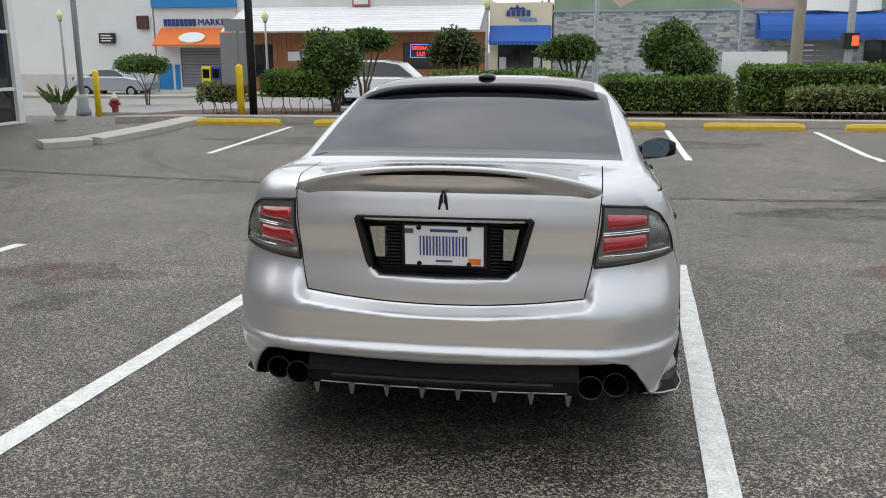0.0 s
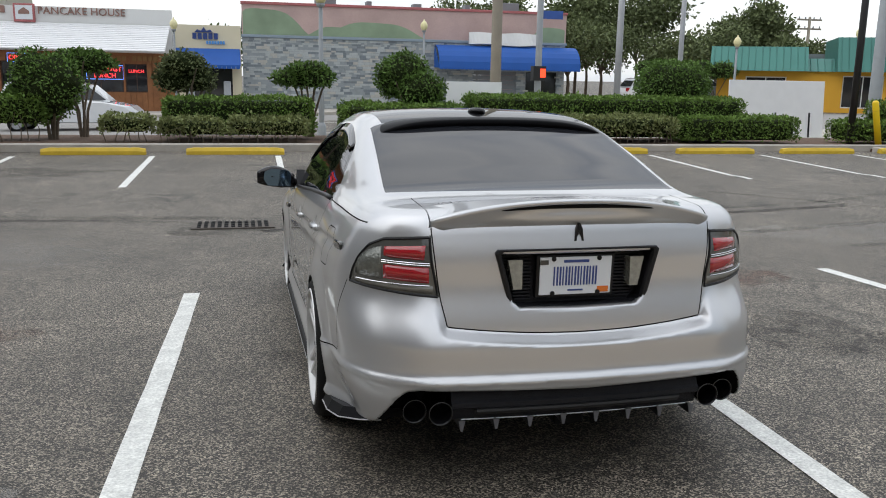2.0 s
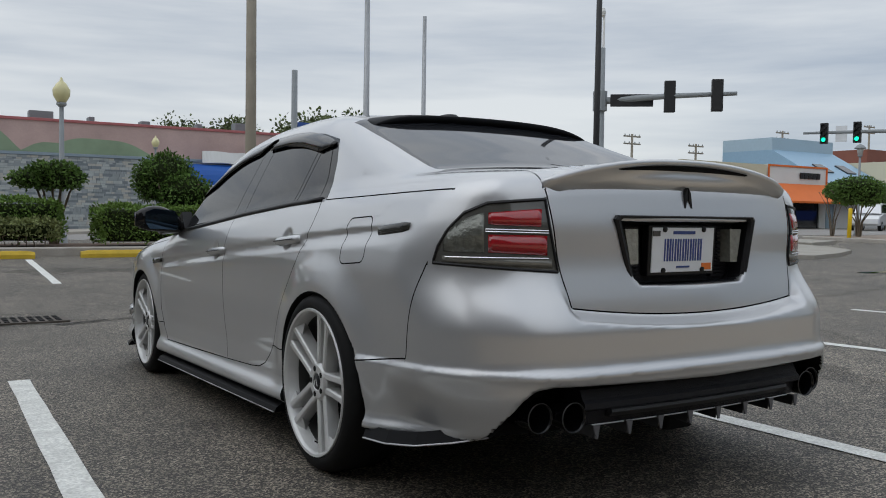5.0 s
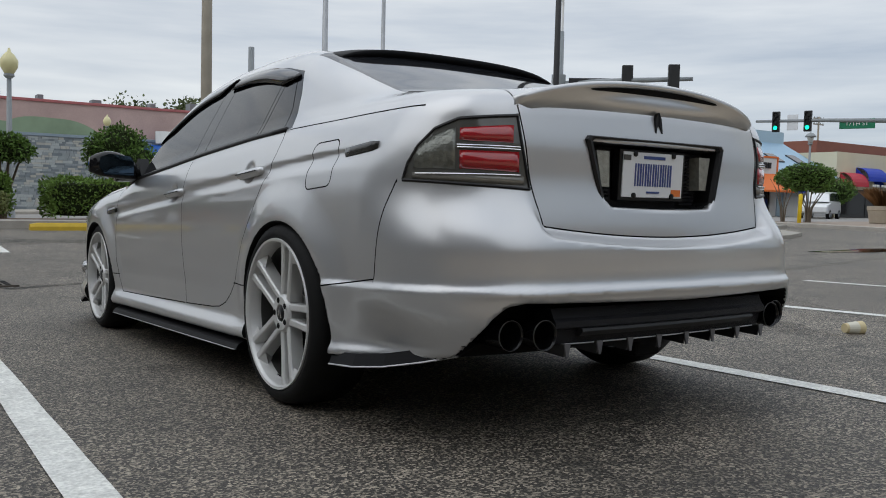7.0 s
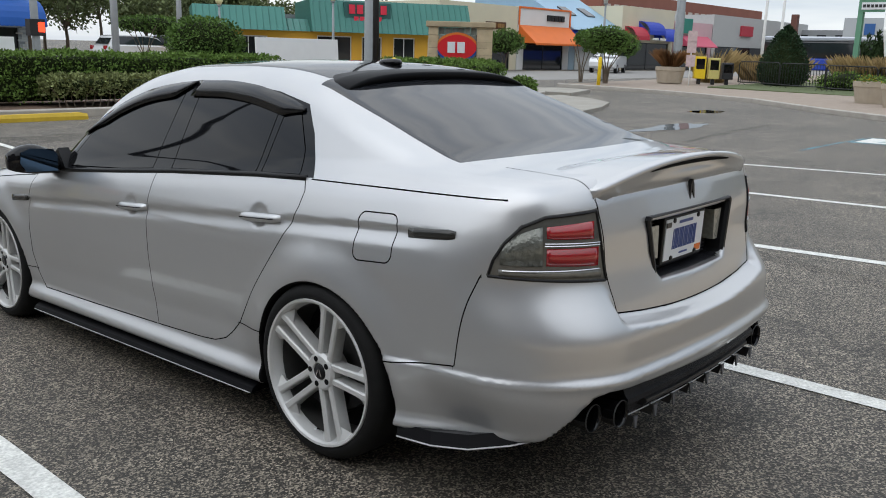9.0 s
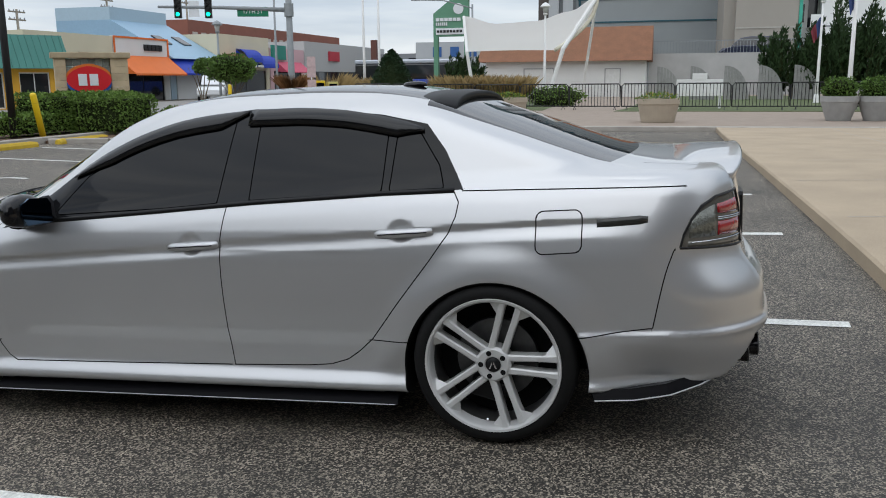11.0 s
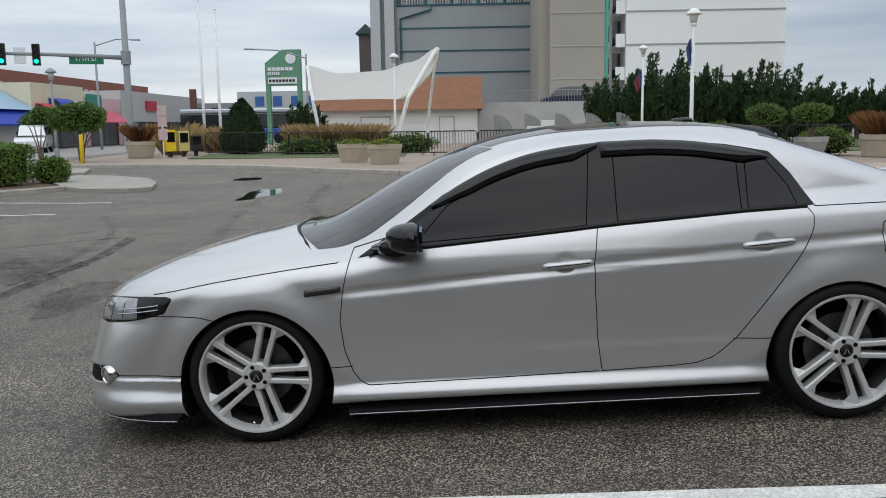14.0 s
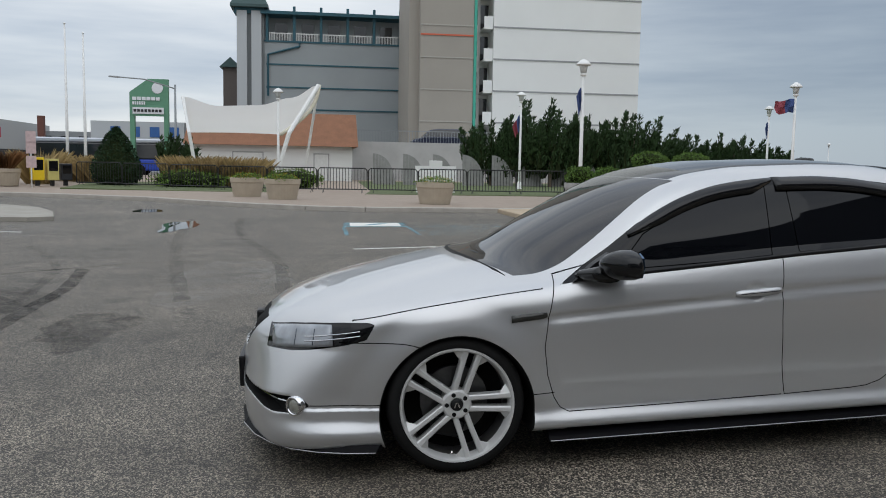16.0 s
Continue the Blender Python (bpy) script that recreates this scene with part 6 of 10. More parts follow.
def hedge(x0, x1, y0, y1, h, leaf, label, dens=700, bare=False, turn=0.0, size=0.07, base=None):
    cx, cy = (x0 + x1) / 2, (y0 + y1) / 2
    z = ground_z(cx, cy) + 0.08 if base is None else base
    root = thing("hedge", label, "hedge", pose(cx, cy, z, 0, 0, turn), group="hedges of the bed")
    hx, hy = (x1 - x0) / 2, (y1 - y0) / 2
    sd = random.random() * 50
    low = 0.35 * h if bare else 0.06
    bm = bmesh.new()
    nx, nz = max(3, int(hx * 2 / 0.25)), 4
    # dark block in the hedge, standing for the shade between its leaves
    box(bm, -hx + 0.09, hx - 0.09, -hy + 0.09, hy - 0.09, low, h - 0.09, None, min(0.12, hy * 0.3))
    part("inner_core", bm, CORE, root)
    area = 4 * hx * hy + 4 * (hx + hy) * h
    n = int(area * dens)
    P, N = [], []
    faces = [((1, 0), 2 * hy * h), ((-1, 0), 2 * hy * h), ((0, 1), 2 * hx * h), ((0, -1), 2 * hx * h), ((0, 0), 4 * hx * hy)]
    for (sx, sy), a in faces:
        k = int(n * a / area)
        u, v = np.random.uniform(-1, 1, k), np.random.uniform(0, 1, k)
        if sx:
            p, q = np.stack([sx * hx + 0 * u, u * hy, low + v * (h - low)], 1), (sx, 0, 0.35)
        elif sy:
            p, q = np.stack([u * hx, sy * hy + 0 * u, low + v * (h - low)], 1), (0, sy, 0.35)
        else:
            p, q = np.stack([u * hx, np.random.uniform(-1, 1, k) * hy, h + 0 * u], 1), (0, 0, 1)
        off = np.array([0.09 * noise.noise(Vector(w) * 1.9 + Vector((sd, 0, 0))) + 0.05 * noise.noise(Vector(w) * 5 + Vector((0, sd, 0))) for w in p])
        e = np.clip(np.abs(p[:, 0]) - (hx - 0.12), 0, 1) + np.clip(p[:, 2] - (h - 0.12), 0, 1)
        p = p + np.array(q) * (off - e * e * 3)[:, None] + np.random.normal(size=p.shape) * 0.018
        P.append(p)
        N.append(np.tile(q, (k, 1)))
    leaves("foliage", np.concatenate(P), np.concatenate(N), size, leaf, root)
    if bare:
        for i in range(int(hx * 2 / 0.16)):
            bx = -hx + 0.1 + i * 0.16
            bm = bmesh.new()
            by = -hy + 0.06 + random.uniform(0, 0.1)
            tube(bm, ((bx, by, -0.05), (bx + random.uniform(-0.1, 0.1), by, 0.2), (bx + random.uniform(-0.2, 0.2), by - 0.02, h * 0.6)), 0.013, 5, 0.006)
            part("stem", bm, BARK, root)
    return root


def topiary(x, y, crown_z, r, stems, leaf, label, name="bush", category="bush", base=None, n=2600, size=0.075, rough=0.25, parts=1, group=""):
    z = ground_z(x, y) + 0.08 if base is None else base
    root = thing(name, label, category, pose(x, y, z), group=group)
    for i in range(stems):
        a = 2 * math.pi * i / max(1, stems) + random.uniform(-0.4, 0.4)
        sp = r[0] * 0.65
        bm = bmesh.new()
        tube(bm, ((0.06 * math.cos(a), 0.06 * math.sin(a), -0.1), (0.12 * math.cos(a + 0.3), 0.12 * math.sin(a), crown_z * 0.35), (sp * 0.6 * math.cos(a), sp * 0.6 * math.sin(a), crown_z * 0.75), (sp * math.cos(a + 0.2), sp * math.sin(a), crown_z + 0.05)), 0.035, 6, 0.015)
        part("stem", bm, BARK, root)
    P, N = [], []
    bm = bmesh.new()
    for k in range(parts):
        sd = random.random() * 40
        off = (0, 0, 0) if parts == 1 else (random.uniform(-0.5, 0.5) * r[0], random.uniform(-0.5, 0.5) * r[1], random.uniform(-0.35, 0.35) * r[2])
        rr = r if parts == 1 else [q * random.uniform(0.5, 0.75) for q in r]
        c = (off[0], off[1], crown_z + off[2])
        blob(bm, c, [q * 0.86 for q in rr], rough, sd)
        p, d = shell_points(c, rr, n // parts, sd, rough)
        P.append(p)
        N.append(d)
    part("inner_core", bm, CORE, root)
    leaves("crown", np.concatenate(P), np.concatenate(N), size, leaf, root)
    return root


G = "clipped green hedge with dense small leaves"
B = "low hedge with bare twigs and thin leaves"
hedge(-7.85, -6.95, 12.9, 13.8, 0.68, DRY_LEAF, B, bare=True)
hedge(-6.55, -5.0, 13.3, 14.3, 0.90, HEDGE_LEAF, G, bare=True)
hedge(-3.95, -2.95, 13.0, 13.7, 0.52, DRY_LEAF, B, bare=True)
hedge(-2.8, 0.35, 13.7, 14.7, 0.86, HEDGE_LEAF, G)
hedge(-2.85, -1.55, 12.75, 13.5, 0.50, DRY_LEAF, B, bare=True)
hedge(-1.45, 0.15, 12.75, 13.5, 0.52, DRY_LEAF, B, bare=True)
hedge(0.95, 3.65, 13.2, 14.5, 0.78, HEDGE_LEAF, G)
hedge(3.95, 10.9, 13.8, 15.0, 1.02, HEDGE_LEAF, G)
hedge(4.75, 8.6, 12.9, 13.7, 0.60, DRY_LEAF, B, bare=True)
hedge(8.9, 11.9, 13.0, 13.9, 0.62, HEDGE_LEAF, G)
hedge(13.2, 15.6, 12.9, 13.9, 0.55, HEDGE_LEAF, G)
hedge(14.4, 18.6, 13.0, 14.0, 1.02, HEDGE_LEAF, G)
topiary(-5.0, 14.0, 0.95, (0.85, 0.75, 0.85), 5, BUSH_LEAF, "tall untrimmed green shrub in the bed", n=5200, parts=4)
topiary(-4.55, 14.9, 1.55, (0.78, 0.6, 0.33), 5, BUSH_LEAF, "spreading flat-topped shrub on bare stems", n=3000, parts=3)
topiary(-2.3, 15.0, 1.45, (0.75, 0.6, 0.5), 4, FAR_LEAF, "grey-green wind-blown shrub on bare stems", n=3600, parts=4)
topiary(0.35, 15.1, 1.45, (0.80, 0.65, 0.36), 6, BUSH_LEAF, "umbrella-shaped shrub on forked bare stems", n=3600, parts=3)
topiary(2.65, 14.3, 1.2, (0.78, 0.7, 0.72), 5, BUSH_LEAF, "rounded upright green shrub", n=5200, rough=0.15, parts=3)
topiary(9.6, 15.2, 1.35, (0.95, 0.8, 0.62), 5, BUSH_LEAF, "large domed green shrub in the bed", n=5200, rough=0.12)
hedge(15.2, 16.8, 11.35, 12.9, 0.98, HEDGE_LEAF, G)
topiary(17.25, 11.1, 0.30, (0.42, 0.40, 0.34), 3, HEDGE_LEAF, "small round clipped bush at the kerb", n=2200, rough=0.1)
hedge(18.7, 20.4, 14.3, 15.3, 0.62, HEDGE_LEAF, G)


def grass_tuft(x, y, h, r, n, leaf, label, base=None):
    z = ground_z(x, y) + 0.1 if base is None else base
    root = thing("ornamental_grass", label, "grass", pose(x, y, z))
    a, q = np.random.uniform(0, 2 * math.pi, n), np.sqrt(np.random.uniform(0, 1, n)) * r * 0.55
    P = np.stack([q * np.cos(a), q * np.sin(a), 0 * a], 1)
    D = np.stack([np.cos(a) * 0.4, np.sin(a) * 0.4, np.ones(n)], 1) + np.random.normal(size=(n, 3)) * 0.12
    D /= np.linalg.norm(D, axis=1, keepdims=True)
    L = h * np.random.uniform(0.6, 1.1, (n, 1))
    S = np.stack([-np.sin(a), np.cos(a), 0 * a], 1) * 0.012
    bend = np.stack([np.cos(a), np.sin(a), -0.15 + 0 * a], 1) * L * 0.22
    V = np.stack([P - S, P + S, P + D * L * 0.6 + S, P + D * L + bend, P + D * L * 0.6 - S], 1).reshape(-1, 3)
    me = bpy.data.meshes.new("blades")
    me.from_pydata(V.tolist(), [], np.arange(5 * n).reshape(-1, 5).tolist())
    me.materials.append(leaf)
    ob = new("blades", me)
    ob.parent = root
    tagged(ob, kind="stuff")
    return root


def spire_tree(x, y, h, w, label, leaf=DARK_LEAF, n=7000, lean=0.18, base=None):
    """A wind-swept juniper: many flame-shaped sprays on leaning limbs."""
    z = ground_z(x, y) + 0.1 if base is None else base
    root = thing("juniper_tree", label, "tree", pose(x, y, z), group="junipers behind the lawn")
    bm = bmesh.new()
    tube(bm, ((0, 0, -0.2), (0.1, 0, h * 0.3), (0.15, -lean * h * 0.4, h * 0.7)), 0.16, 7, 0.05)
    part("trunk", bm, BARK, root)
    P, N = [], []
    core = bmesh.new()
    sprays = 38
    for k in range(sprays):
        u = random.uniform(-1, 1)
        bz = random.uniform(0.02, 0.5) * h
        L = h * random.uniform(0.40, 0.72) * (1 - 0.3 * abs(u))
        b = Vector((random.uniform(-0.5, 0.5) * w * 0.6, u * w * 0.5, bz))
        d = Vector((random.uniform(-0.15, 0.15), -lean + 0.45 * u + random.uniform(-0.15, 0.15), 1)).normalized()
        m = n // sprays
        t = np.random.uniform(0, 1, m)
        rad = 0.075 * h * np.sin(np.pi * np.clip(t * 0.85 + 0.12, 0, 1)) ** 0.8 * np.random.uniform(0.5, 1.05, m)
        a = np.random.uniform(0, 2 * math.pi, m)
        p = np.array(b) + t[:, None] * np.array(d) * L + np.stack([np.cos(a) * rad * 0.8, np.sin(a) * rad * 0.6, 0 * a], 1)
        P.append(p)
        N.append(np.stack([np.cos(a) * 0.4, np.sin(a) * 0.4 - lean, 0.9 + 0 * a], 1))
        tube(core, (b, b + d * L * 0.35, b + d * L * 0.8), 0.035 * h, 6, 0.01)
    # limbs drawn thick and near-black, so the crown's inner shade is in their colour
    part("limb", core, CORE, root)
    leaves("crown", np.concatenate(P), np.concatenate(N), 0.30, leaf, root, slim=0.32, lift=2.2)
    return root


def broad_tree(x, y, h, w, leaf, label, n=4500, size=0.28, base=None, trunk=0.14):
    z = ground_z(x, y) if base is None else base
    root = thing("tree", label, "tree", pose(x, y, z))
    bm = bmesh.new()
    tube(bm, ((0, 0, -0.2), (0.05, 0, h * 0.25), (0.0, 0.1, h * 0.45)), trunk, 7, trunk * 0.6)
    part("trunk", bm, BARK, root)
    P, N = [], []
    for k in range(9):
        a = 2 * math.pi * k / 9 + random.uniform(-0.3, 0.3)
        c = Vector((math.cos(a) * w * 0.32 * random.uniform(0.3, 1), math.sin(a) * w * 0.3, h * random.uniform(0.5, 0.88)))
        bm = bmesh.new()
        tube(bm, ((0, 0.05, h * 0.35), c * 0.6 + Vector((0, 0, h * 0.2)), c), trunk * 0.4, 5, 0.02)
        part("limb", bm, BARK, root)
        r = (w * 0.23 * random.uniform(0.7, 1.2), w * 0.22, h * 0.15 * random.uniform(0.8, 1.3))
        p, d = shell_points(c, r, n // 9, k * 3.1, 0.5, -1)
        p = np.array(c) + (p - np.array(c)) * np.random.uniform(0.4, 1.1, (len(p), 1))
        P.append(p)
        N.append(d)
    leaves("crown", np.concatenate(P), np.concatenate(N), size, leaf, root)
    return root

# ---- poles and street furniture ----
def bollard(x, y, h, label, lean=0.0, r=0.075, at=None):
    root = thing("bollard", label, "bollard", pose(x, y, ground_z(x, y) + 0.05, 0, lean, 0))
    bm = bmesh.new()
    lathe(bm, ((r, -0.1), (r, h - r * 0.7), (r * 0.85, h - r * 0.25), (r * 0.4, h), (0, h + 0.005)), 20)
    part("post", bm, BOLLARD_YELLOW, root, smooth=True)
    bm = bmesh.new()
    lathe(bm, ((r + 0.002, h * 0.78), (r + 0.004, h * 0.785), (r + 0.002, h * 0.79)), 20, cap=False)
    part("band", bm, YELLOW, root)
    return root


def pole(name, x, y, h, r0, r1, m, label, category, lean=0.0, foot=0.0, group=""):
    root = thing(name, label, category, pose(x, y, ground_z(x, y) + 0.02, 0, lean, 0), group=group)
    bm = bmesh.new()
    lathe(bm, ((r0, -0.2), (r0 * 0.97, h * 0.3), (r1, h)), 16)
    part("shaft", bm, m, root, smooth=True)
    if foot:
        bm = bmesh.new()
        lathe(bm, ((foot, 0), (foot, 0.12), (foot * 0.8, 0.2), (foot * 0.75, 0.45), (r0 * 1.05, 0.55)), 16)
        part("foot", bm, m, root, smooth=True)
    return root


def acorn_lamp(x, y, h, m, globe, label, hood=False):
    root = pole("street_lamp", x, y, h - 0.55, 0.075, 0.05, m, label, "street lamp", foot=0.16, group="street lamps")
    bm = bmesh.new()
    lathe(bm, ((0.07, h - 0.62), (0.12, h - 0.57), (0.11, h - 0.52)), 16)
    part("collar", bm, m, root)
    bm = bmesh.new()
    if hood:
        lathe(bm, ((0.10, h - 0.52), (0.16, h - 0.22), (0.15, h - 0.2)), 16)
        part("globe", bm, globe, root, "clear lantern glass", True)
        bm = bmesh.new()
        lathe(bm, ((0.27, h - 0.22), (0.26, h - 0.17), (0.16, h - 0.06), (0.05, h), (0, h + 0.02)), 16)
        part("hood", bm, m, root, "", True)
    else:
        lathe(bm, ((0.10, h - 0.52), (0.19, h - 0.36), (0.20, h - 0.22), (0.12, h - 0.08), (0.05, h - 0.02), (0.025, h + 0.06), (0, h + 0.09)), 16)
        part("globe", bm, globe, root, "cream acorn globe", True)
    return root


bollard(-6.62, 12.35, 1.12, "yellow steel bollard beside the kerb")
bollard(13.75, 12.55, 1.12, "yellow steel bollard leaning over at the kerb", -12)
bollard(-11.65, 15.3, 1.12, "yellow steel bollard at the exit")
bollard(28.1, 15.2, 1.2, "yellow steel bollard on the far corner", 2)
pole("light_pole", -6.5, 12.75, 9.0, 0.085, 0.07, POLE_BLACK, "tall black steel lighting pole", "pole")
pole("light_pole", 13.3, 13.0, 9.5, 0.085, 0.07, POLE_BLACK, "tall black steel lighting pole", "pole")
pole("utility_pole", 6.6, 21.0, 10.0, 0.17, 0.14, mat("weathered_pole", (0.27, 0.24, 0.19), 0.85, 0.0, 0.3, 2.0, 0.3, 40.0), "weathered grey utility pole", "pole")
pole("utility_pole", 13.0, 26.0, 10.0, 0.13, 0.10, GREY_METAL, "tall grey steel utility pole", "pole")
pole("utility_pole", 15.6, 26.0, 9.0, 0.10, 0.08, GREY_METAL, "grey street light pole", "pole")
pole("street_light_pole", -12.25, 15.6, 9.0, 0.075, 0.06, POLE_GREY, "grey street light pole on a cast foot", "pole", foot=0.19)
acorn_lamp(0.9, 18.0, 4.15, POLE_GREY, CREAM_GLASS, "grey street lamp with a cream acorn globe")
for x, h in ((8.6, 4.9), (-16.7, 4.6), (-4.4, 4.9), (-29.0, 4.9)):
    acorn_lamp(x, 41.5, h, POLE_GREY, CREAM_GLASS, "grey street lamp with a cream acorn globe")

acorn_lamp(36.7, 20.3, 4.4, POLE_GREY, mat("lantern_glass", (0.55, 0.56, 0.55), 0.2, 0.0, 0.2, 8.0), "grey street lamp with a hooded lantern", True)
for x, y, h in ((26.8, 30.0, 4.1), (24.2, 36.0, 3.9)):
    acorn_lamp(x, y, h, POLE_GREY, CREAM_GLASS, "grey street lamp with a cream acorn globe")

# backs of road signs
signs = thing("road_sign", "pair of grey metal sign backs on a post", "sign", pose(-6.82, 12.85, ground_z(-7, 13) + 0.1))
for x0, x1, z0, z1 in ((-0.40, -0.01, 0.62, 1.72), (0.02, 0.38, 0.62, 1.72), (-0.28, 0.26, 1.74, 2.0)):
    bm = bmesh.new()
    box(bm, x0, x1, -0.01, 0.01, z0, z1, None, 0.004)
    part("sign_panel", bm, mat("bare_aluminium", (0.33, 0.34, 0.34), 0.5, 0.4, 0.1, 4.0), signs)
bm = bmesh.new()
tube(bm, ((0, 0.03, -0.2), (0, 0.03, 2.0)), 0.03, 8)
part("post", bm, GREY_METAL, signs)

# pedestrian signal
ps = pole("pedestrian_signal", 8.0, 21.0, 5.6, 0.11, 0.09, POLE_GREY, "grey signal pole with a red pedestrian signal and blue sign", "signal")
for nm, b, m in (("signal_box", (-0.2, 0.22, -0.15, 0.15, 1.85, 2.3), POLE_BLACK), ("signal_red", (0.02, 0.2, -0.158, -0.15, 1.95, 2.22), mat("signal_red_light", (1.0, 0.06, 0.02), 0.4, emit=2.0)), ("street_sign", (0.1, 0.75, -0.02, 0.02, 3.75, 4.0), mat("blue_sign", (0.04, 0.10, 0.35), 0.5))):
    bm = bmesh.new()
    box(bm, *b, None, 0.005)
    part(nm, bm, m, ps)


def white_boards(x, y, w, h, turn, label):
    root = thing("board_panel", label, "board", pose(x, y, ground_z(x, y) + 0.08, -4, 0, turn))
    bm = bmesh.new()
    box(bm, -w / 2, w / 2, -0.02, 0.02, 0, h, None, 0.005)
    part("panel", bm, mat("white_board", (0.86, 0.86, 0.85), 0.6, 0.0, 0.06, 3.0), root)
    for i in range(3):
        bm = bmesh.new()
        bx = -w / 2 + w * (0.12 + 0.36 * i)
        box(bm, bx, bx + 0.04, -0.045, -0.02, 0, h * 0.45)
        part("strap", bm, TRIM_BLACK, root)


white_boards(4.4, 15.35, 1.4, 1.35, 0, "white board panels with black straps behind the hedge")
white_boards(13.4, 16.2, 3.0, 1.6, 0, "long white board panels with black straps")

# fire hydrants
def hydrant(x, y, m, cap, label):
    root = thing("fire_hydrant", label, "hydrant", pose(x, y, ground_z(x, y) + 0.05))
    bm = bmesh.new()
    lathe(bm, ((0.16, -0.1), (0.16, 0.05), (0.11, 0.07), (0.105, 0.45), (0.15, 0.48), (0.15, 0.52), (0.11, 0.54)), 16)
    part("barrel", bm, m, root, smooth=True)
    bm = bmesh.new()
    lathe(bm, ((0.12, 0.54), (0.11, 0.62), (0.06, 0.70), (0.03, 0.76), (0, 0.77)), 16)
    part("bonnet", bm, cap, root, smooth=True)
    for s in (-1, 1):
        bm = bmesh.new()
        tube(bm, ((s * 0.08, 0, 0.40), (s * 0.19, 0, 0.40)), 0.055, 10)
        part("outlet", bm, m, root)
    bm = bmesh.new()
    tube(bm, ((0, -0.08, 0.36), (0, -0.2, 0.36)), 0.07, 10)
    part("outlet", bm, m, root)


RED = mat("hydrant_red", (0.22, 0.02, 0.02), 0.5, 0.0, 0.15, 6.0)
hydrant(-14.6, 21.3, RED, mat("hydrant_cap", (0.6, 0.55, 0.4), 0.5), "dark red fire hydrant with a pale bonnet")
hydrant(30.5, 25.5, RED, mat("hydrant_cap", (0.6, 0.55, 0.4), 0.5), "dark red fire hydrant with a pale bonnet")


# traffic signals on mast arms
def signal_head(root, m, face):
    bm = bmesh.new()
    box(bm, -0.19, 0.19, -0.12, 0.12, -0.55, 0.55, m, 0.02)
    part("signal_head", bm, POLE_BLACK, root, "black three-lamp signal head")
    if face:
        for i in range(3):
            bm = bmesh.new()
            lathe(bm, ((0.12, 0), (0.135, 0.02), (0.13, 0.14)), 14, m @ pose(0, -0.12, 0.34 - 0.34 * i, 90, 0, 0), cap=False)
            part("signal_visor", bm, POLE_BLACK, root)
        bm = bmesh.new()
        lathe(bm, ((0.11, 0.0), (0.0, 0.01)), 14, m @ pose(0, -0.125, -0.34, 90, 0, 0), cap=False)
        part("green_lamp", bm, mat("green_signal", (0.02, 0.9, 0.45), 0.4, emit=3.0), root, "lit green lamp")


def mast(x, y, h, arm, face, heads, arm_z, label):
    """arm: the end of the arm in the plan; face: the way the heads look."""
    g = ground_z(x, y)
    root = thing("signal_mast", label, "traffic signal", pose(x, y, g))
    bm = bmesh.new()
    lathe(bm, ((0.2, -0.2), (0.19, 1), (0.15, h)), 16)
    part("mast_pole", bm, POLE_GREY, root, smooth=True)
    a = Vector((arm[0] - x, arm[1] - y, 0))
    bm = bmesh.new()
    tube(bm, ((0, 0, arm_z), a * 0.5 + Vector((0, 0, arm_z + 0.12)), a + Vector((0, 0, arm_z + 0.15))), 0.13, 10, 0.07)
    part("mast_arm", bm, POLE_GREY, root, smooth=True)
    bm = bmesh.new()
    lathe(bm, ((0.26, arm_z - 0.35), (0.26, arm_z + 0.35)), 12)
    part("arm_clamp", bm, POLE_GREY, root)
    for t in heads:
        signal_head(root, Matrix.Translation(a * t + Vector((0, 0, arm_z + 0.1))) @ pose(0, 0, 0, 0, 0, face), True)
    return root, a


m1, a1 = mast(19.0, 19.2, 7.0, (22.0, 15.6), 140, (0.52, 0.86), 5.1, "grey signal mast with heads seen from behind")
bm = bmesh.new()
tube(bm, ((0.1, 0, 6.9), (0.1, 0, 8.2)), 0.045, 8)
part("camera_stem", bm, POLE_WHITE, m1)
bm = bmesh.new()
lathe(bm, ((0.0, 8.12), (0.10, 8.16), (0.13, 8.3), (0.10, 8.42), (0.0, 8.46)), 12, pose(0.02, 0, 0))
part("traffic_camera", bm, POLE_WHITE, m1, "white dome camera")
bm = bmesh.new()
box(bm, -0.75, 0.75, -0.03, 0.03, -0.22, 0.22, Matrix.Translation(a1 * 0.24 + Vector((0, 0, 5.1))) @ pose(0, 0, 0, 0, 0, 140), 0.01)
part("sign_panel", bm, POLE_BLACK, m1)
m2, a2 = mast(41.6, 18.5, 9.5, (38.9, 25.0), -70, (0.62, 0.85), 5.25, "grey signal mast with green lights and a street sign")
sm = Matrix.Translation(a2 * 0.28 + Vector((0, 0, 5.15))) @ pose(0, 0, 0, 0, 0, -70)
bm = bmesh.new()
box(bm, -0.85, 0.85, -0.03, 0.03, -0.26, 0.26, sm, 0.02)
part("street_sign", bm, mat("sign_green", (0.005, 0.17, 0.08), 0.4), m2, "green street name sign")
text_mesh("sign_letters", "17TH ST", 0.30, mat("sign_white", (0.8, 0.8, 0.8), 0.5), m2, sm @ pose(0, -0.035, 0), 0.004)
bm = bmesh.new()
box(bm, -0.28, 0.28, -0.02, 0.02, -0.42, 0.42, Matrix.Translation(a2 * 0.73 + Vector((0, 0, 5.3))) @ pose(0, 0, 0, 0, 0, -70), 0.01)
part("lane_sign", bm, PLATE_WHITE, m2, "white lane sign")
